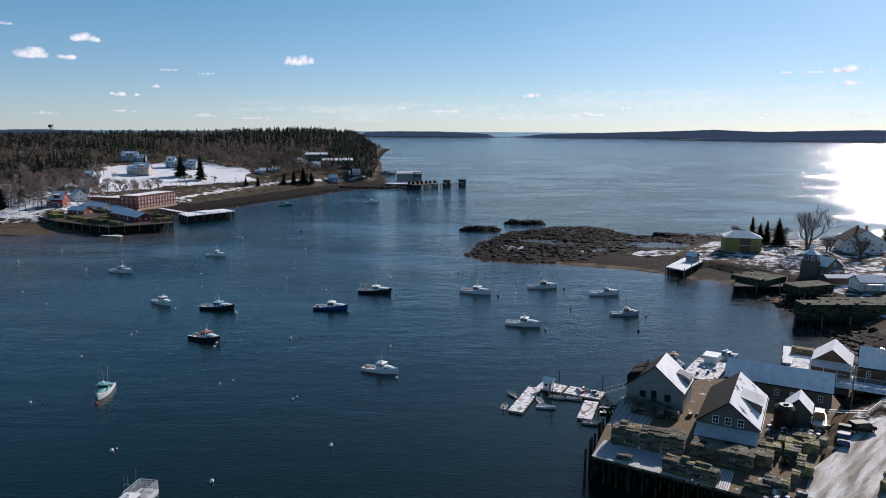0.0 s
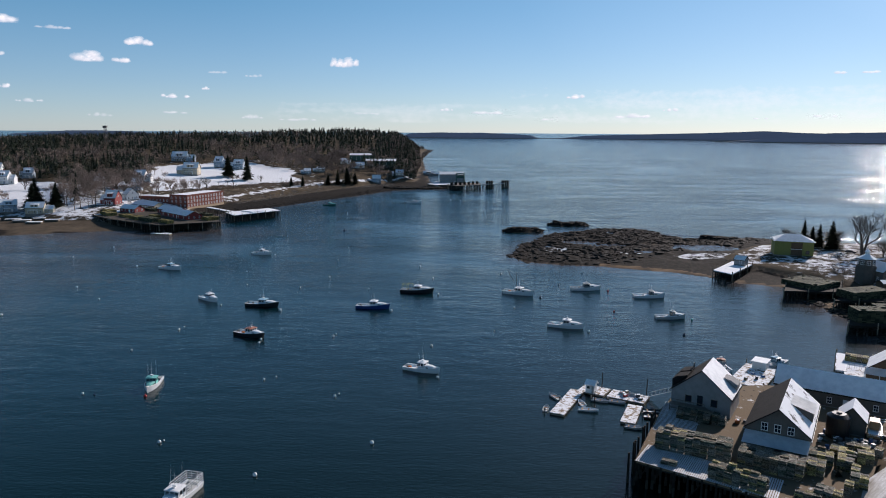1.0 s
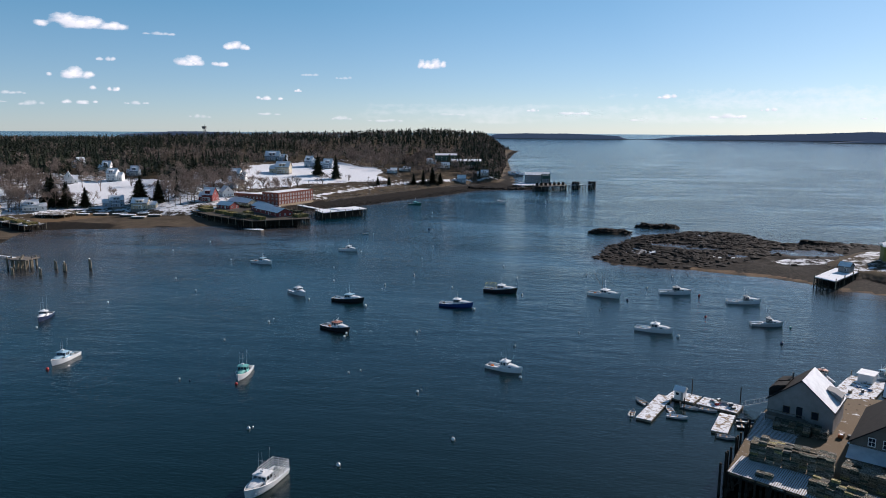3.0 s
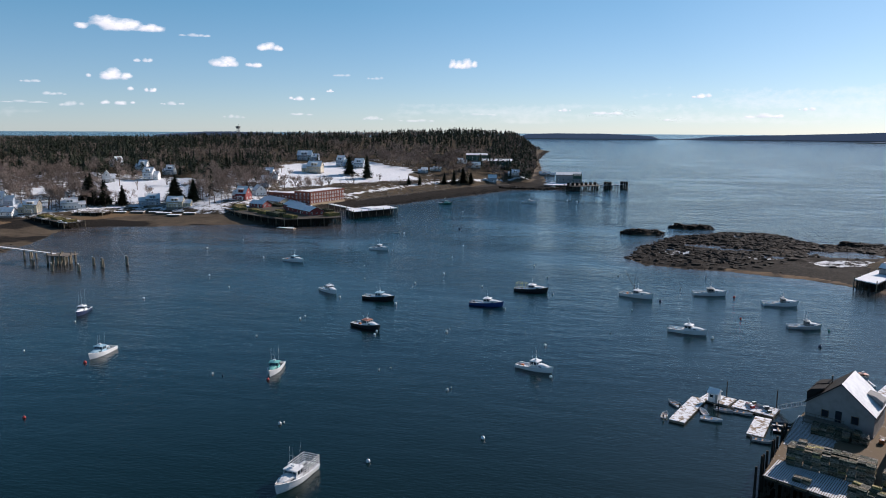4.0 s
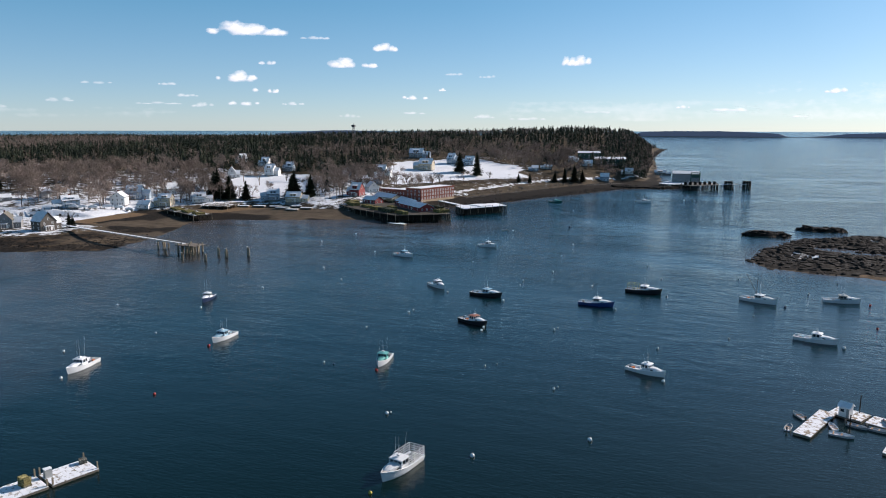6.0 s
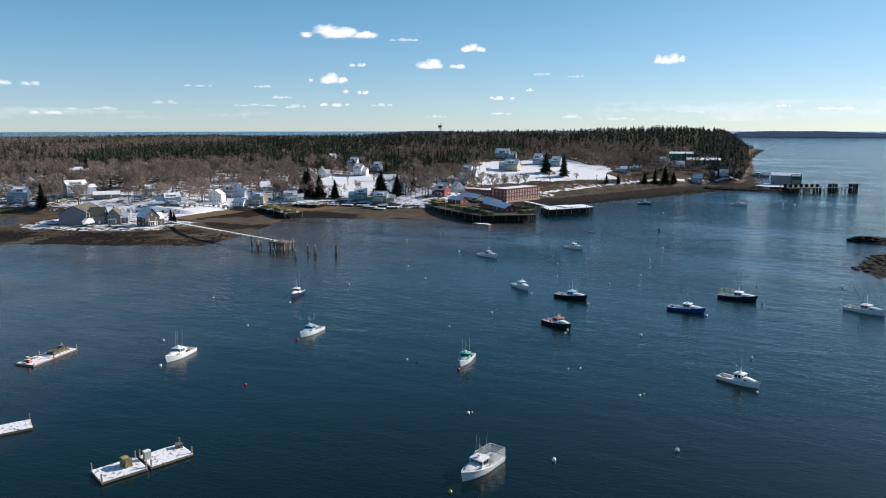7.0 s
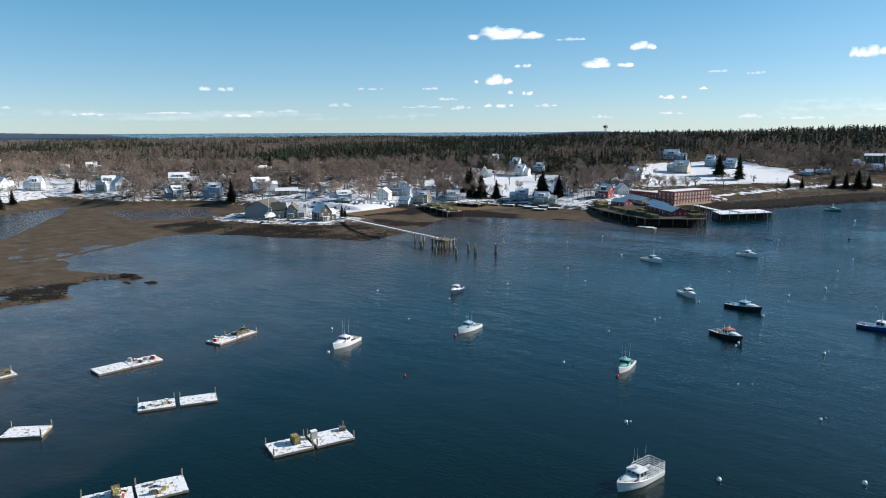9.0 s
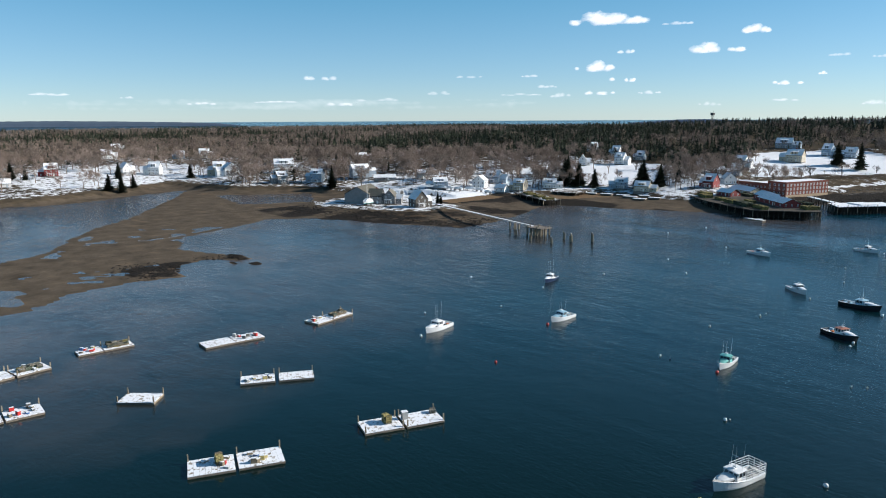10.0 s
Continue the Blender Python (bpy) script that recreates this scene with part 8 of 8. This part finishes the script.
scatter("brush", "brown leafless brush and hedges along the banks", [bare_data(90 + k, 60, 0.6) for k in range(5)], spots, TWIGS, "brush")

tx, ty = -519.0, 950.0
base = ground_at(tx, ty)
e = thing("lookout_tower", tx, ty, base, 0, "slim dark lattice tower rising over the woods", "tower")
top = 63.0 - base
for sx in (-1, 1):
    for sy in (-1, 1):
        part("leg", rod(bmesh.new(), (sx * 2.2, sy * 2.2, 0), (sx * 1.1, sy * 1.1, top - 4), 0.28, sides=4), GEAR, e)
for k in range(4):
    z = (top - 4) * (0.25 + 0.25 * k)
    w = 2.2 - 1.1 * z / (top - 4)
    bm = bmesh.new()
    for p, q in (((-w, -w), (w, -w)), ((w, -w), (w, w)), ((w, w), (-w, w)), ((-w, w), (-w, -w))):
        rod(bm, (*p, z), (*q, z), 0.18, sides=4)
    part("brace", bm, GEAR, e)
part("cabin", boxed(-2.2, -2.2, top - 4, 2.2, 2.2, top - 1.2), GEAR, e)
part("roof", boxed(-2.7, -2.7, top - 1.2, 2.7, 2.7, top - 0.8), GEAR, e)
part("aerial", rod(bmesh.new(), (0.5, 0, top - 0.8), (0.5, 0, top + 2.2), 0.15), GEAR, e)
for k, (x, y) in enumerate(((-215, 560), (-182, 622), (-160, 668), (-420, 330), (-400, 352), (-372, 395), (-350, 430), (-300, 446), (-262, 452), (100, 150), (86, 142))):
    e = thing("utility_pole", x, y, ground_at(x, y), 0, "wooden utility pole with a crossarm", "pole", "utility poles")
    part("shaft", rod(bmesh.new(), (0, 0, 0), (0, 0, 10), 0.17, 0.11), BARE_PLANK, e)
    part("crossarm", boxed(-1.2, -0.08, 9.0, 1.2, 0.08, 9.2), BARE_PLANK, e)


# ---- clouds: small fair-weather cumulus over the far shore and a thin veil low over the sea
def cloud_material():
    m = bpy.data.materials.new("cloud")
    m.use_nodes = True
    tree = m.node_tree
    tree.nodes.clear()
    out = tree.nodes.new("ShaderNodeOutputMaterial")
    tc = tree.nodes.new("ShaderNodeTexCoord")
    at = tree.nodes.new("ShaderNodeVertexColor")
    at.layer_name = "puff"
    sep = tree.nodes.new("ShaderNodeSeparateColor")
    tree.links.new(at.outputs[0], sep.inputs[0])
    n = node(tree, "TexNoise", Scale=0.016, Detail=8.0, Roughness=0.64)
    mp = tree.nodes.new("ShaderNodeMapping")
    mp.inputs["Scale"].default_value = (1.0, 1.0, 1.9)
    tree.links.new(tc.outputs["Object"], mp.inputs["Vector"])
    tree.links.new(mp.outputs[0], n.inputs["Vector"])
    add = node(tree, "Math")
    add.operation = "MULTIPLY_ADD"
    tree.links.new(n.outputs[0], add.inputs[0])
    add.inputs[1].default_value = 1.5
    tree.links.new(sep.outputs[0], add.inputs[2])
    mr = node(tree, "MapRange")
    mr.inputs[1].default_value, mr.inputs[2].default_value = 1.0, 1.75
    tree.links.new(add.outputs[0], mr.inputs[0])
    mul = node(tree, "Math")
    mul.operation = "MULTIPLY"
    tree.links.new(mr.outputs[0], mul.inputs[0])
    tree.links.new(sep.outputs[2], mul.inputs[1])
    em = tree.nodes.new("ShaderNodeEmission")
    # sunlit tops and greyer undersides are painted into the glowing colour
    tree.links.new(mixed(tree, sep.outputs[1], (0.50, 0.57, 0.66), (0.96, 0.97, 0.96)), em.inputs[0])
    tr = tree.nodes.new("ShaderNodeBsdfTransparent")
    mx = tree.nodes.new("ShaderNodeMixShader")
    tree.links.new(mul.outputs[0], mx.inputs[0])
    tree.links.new(tr.outputs[0], mx.inputs[1])
    tree.links.new(em.outputs[0], mx.inputs[2])
    tree.links.new(mx.outputs[0], out.inputs[0])
    return m


CLOUD = cloud_material()


def cloud(az, el, wide, high, density=1.0, label="small white fair-weather cloud", veil=False):
    """A far cloud as a curved sheet of sky, heaped from round lobes over a flat base; wide and high in degrees."""
    d = 4700
    nx, nz = 36, 18
    rng = random.Random(int(az * 13 + el * 101))
    lobes = []
    for k in range(4 + int(wide * 1.6)):
        u = rng.uniform(-0.75, 0.75)
        r = rng.uniform(0.34, 0.72) * (1 - 0.55 * abs(u))
        lobes.append((u, -0.45 + rng.uniform(0.3, 0.9) * r, r * rng.uniform(0.35, 0.6), r * 1.25))
    c = Vector((math.sin(radians(az)), math.cos(radians(az)), 0)) * d + Vector((0, 0, 58 + d * math.tan(radians(el))))
    v, f, col = [], [], []
    for j in range(nz + 1):
        for i in range(nx + 1):
            u, w = 2 * i / nx - 1, 2 * j / nz - 1
            a = radians(az + wide * u * 0.8)
            p = Vector((math.sin(a), math.cos(a), 0)) * d + Vector((0, 0, 58 + d * math.tan(radians(el + high * w * 0.8)))) - c
            v.append(p[:])
            rim = min(1, 4 * (1 - max(abs(u), abs(w))))
            if veil:
                heap = 0.62 - 0.35 * abs(u) - 0.25 * abs(w) + 0.5 * noise.noise((u * 3 + az, w * 2.0, el))
                lit = 0.9
            else:
                heap, lit = 0.0, 0.0
                for lu, lw, lx, lz in lobes:
                    q = 1 - math.hypot((u - lu) / lx, (w - lw) / (lz if w > lw else lz * 0.6))
                    if q > 0:
                        heap = max(heap, 0.25 + 1.15 * q)
                        lit = max(lit, 0.55 + 0.5 * (w - lw) / lz + 0.30 * (u - lu) / lx)
                heap *= min(1, max(0, (w + 0.72) * 4))
            col.append((max(0.0, min(1.1, heap)) * rim, max(0, min(1, lit)), density, 1))
    for j in range(nz):
        for i in range(nx):
            k = j * (nx + 1) + i
            f.append((k, k + 1, k + nx + 2, k + nx + 1))
    ob = new("cloud", sheet_mesh("cloud", v, f, CLOUD, col, "puff"))
    ob.location = c
    tagged(ob, label, "cloud", "clouds", "structure")
    ob.name = "backdrop_cloud"


for args in ((-28.9, 4.9, 3.4, 0.75), (-26.2, 6.1, 2.0, 0.65), (-11.0, 5.1, 2.2, 0.95), (-23.8, 2.4, 1.6, 0.42), (-22.1, 3.0, 1.2, 0.36), (7.0, 2.6, 1.5, 0.4), (26.1, 4.1, 2.2, 0.35, 0.8), (29.2, 4.2, 1.9, 0.6), (28.9, 3.3, 1.5, 0.4)):
    cloud(*args)
for args in ((-36.4, 7.3, 4.6, 1.1), (-37.2, 3.8, 2.6, 0.9), (-35.2, 2.9, 1.8, 0.65), (-31.5, 6.8, 2.0, 0.3, 0.5), (-36.9, 1.9, 1.8, 0.5, 0.8), (-35.0, 4.9, 1.3, 0.4, 0.7), (-42.5, 3.2, 1.4, 0.3, 0.5), (-58.7, 3.1, 2.0, 0.5, 0.6), (-47.0, 3.2, 1.6, 0.3, 0.35), (-41.0, 2.4, 1.6, 0.3, 0.45), (-20.5, 4.2, 1.5, 0.3, 0.4), (-18.0, 4.0, 1.1, 0.3, 0.4)):
    cloud(*args)
for args in ((16.0, 1.9, 22.0, 1.9, 0.42), (-6.0, 1.3, 16.0, 1.1, 0.30), (34.0, 1.6, 14.0, 1.6, 0.5), (-60.0, 1.1, 26.0, 0.6, 0.22)):
    cloud(*args, label="thin veil of pale cloud low over the sea", veil=True)
rng = random.Random(17)
for k in range(24):
    az = -78 + 4.9 * k + rng.uniform(-1.2, 1.2)
    cloud(az, 0.75 + 1.0 * rng.random() ** 1.5 + (0.3 if az < -30 else 0), rng.uniform(0.9, 2.6), rng.uniform(0.18, 0.42), rng.uniform(0.3, 0.6) if az < -5 else rng.uniform(0.55, 0.9), "low row of small cloud over the horizon")
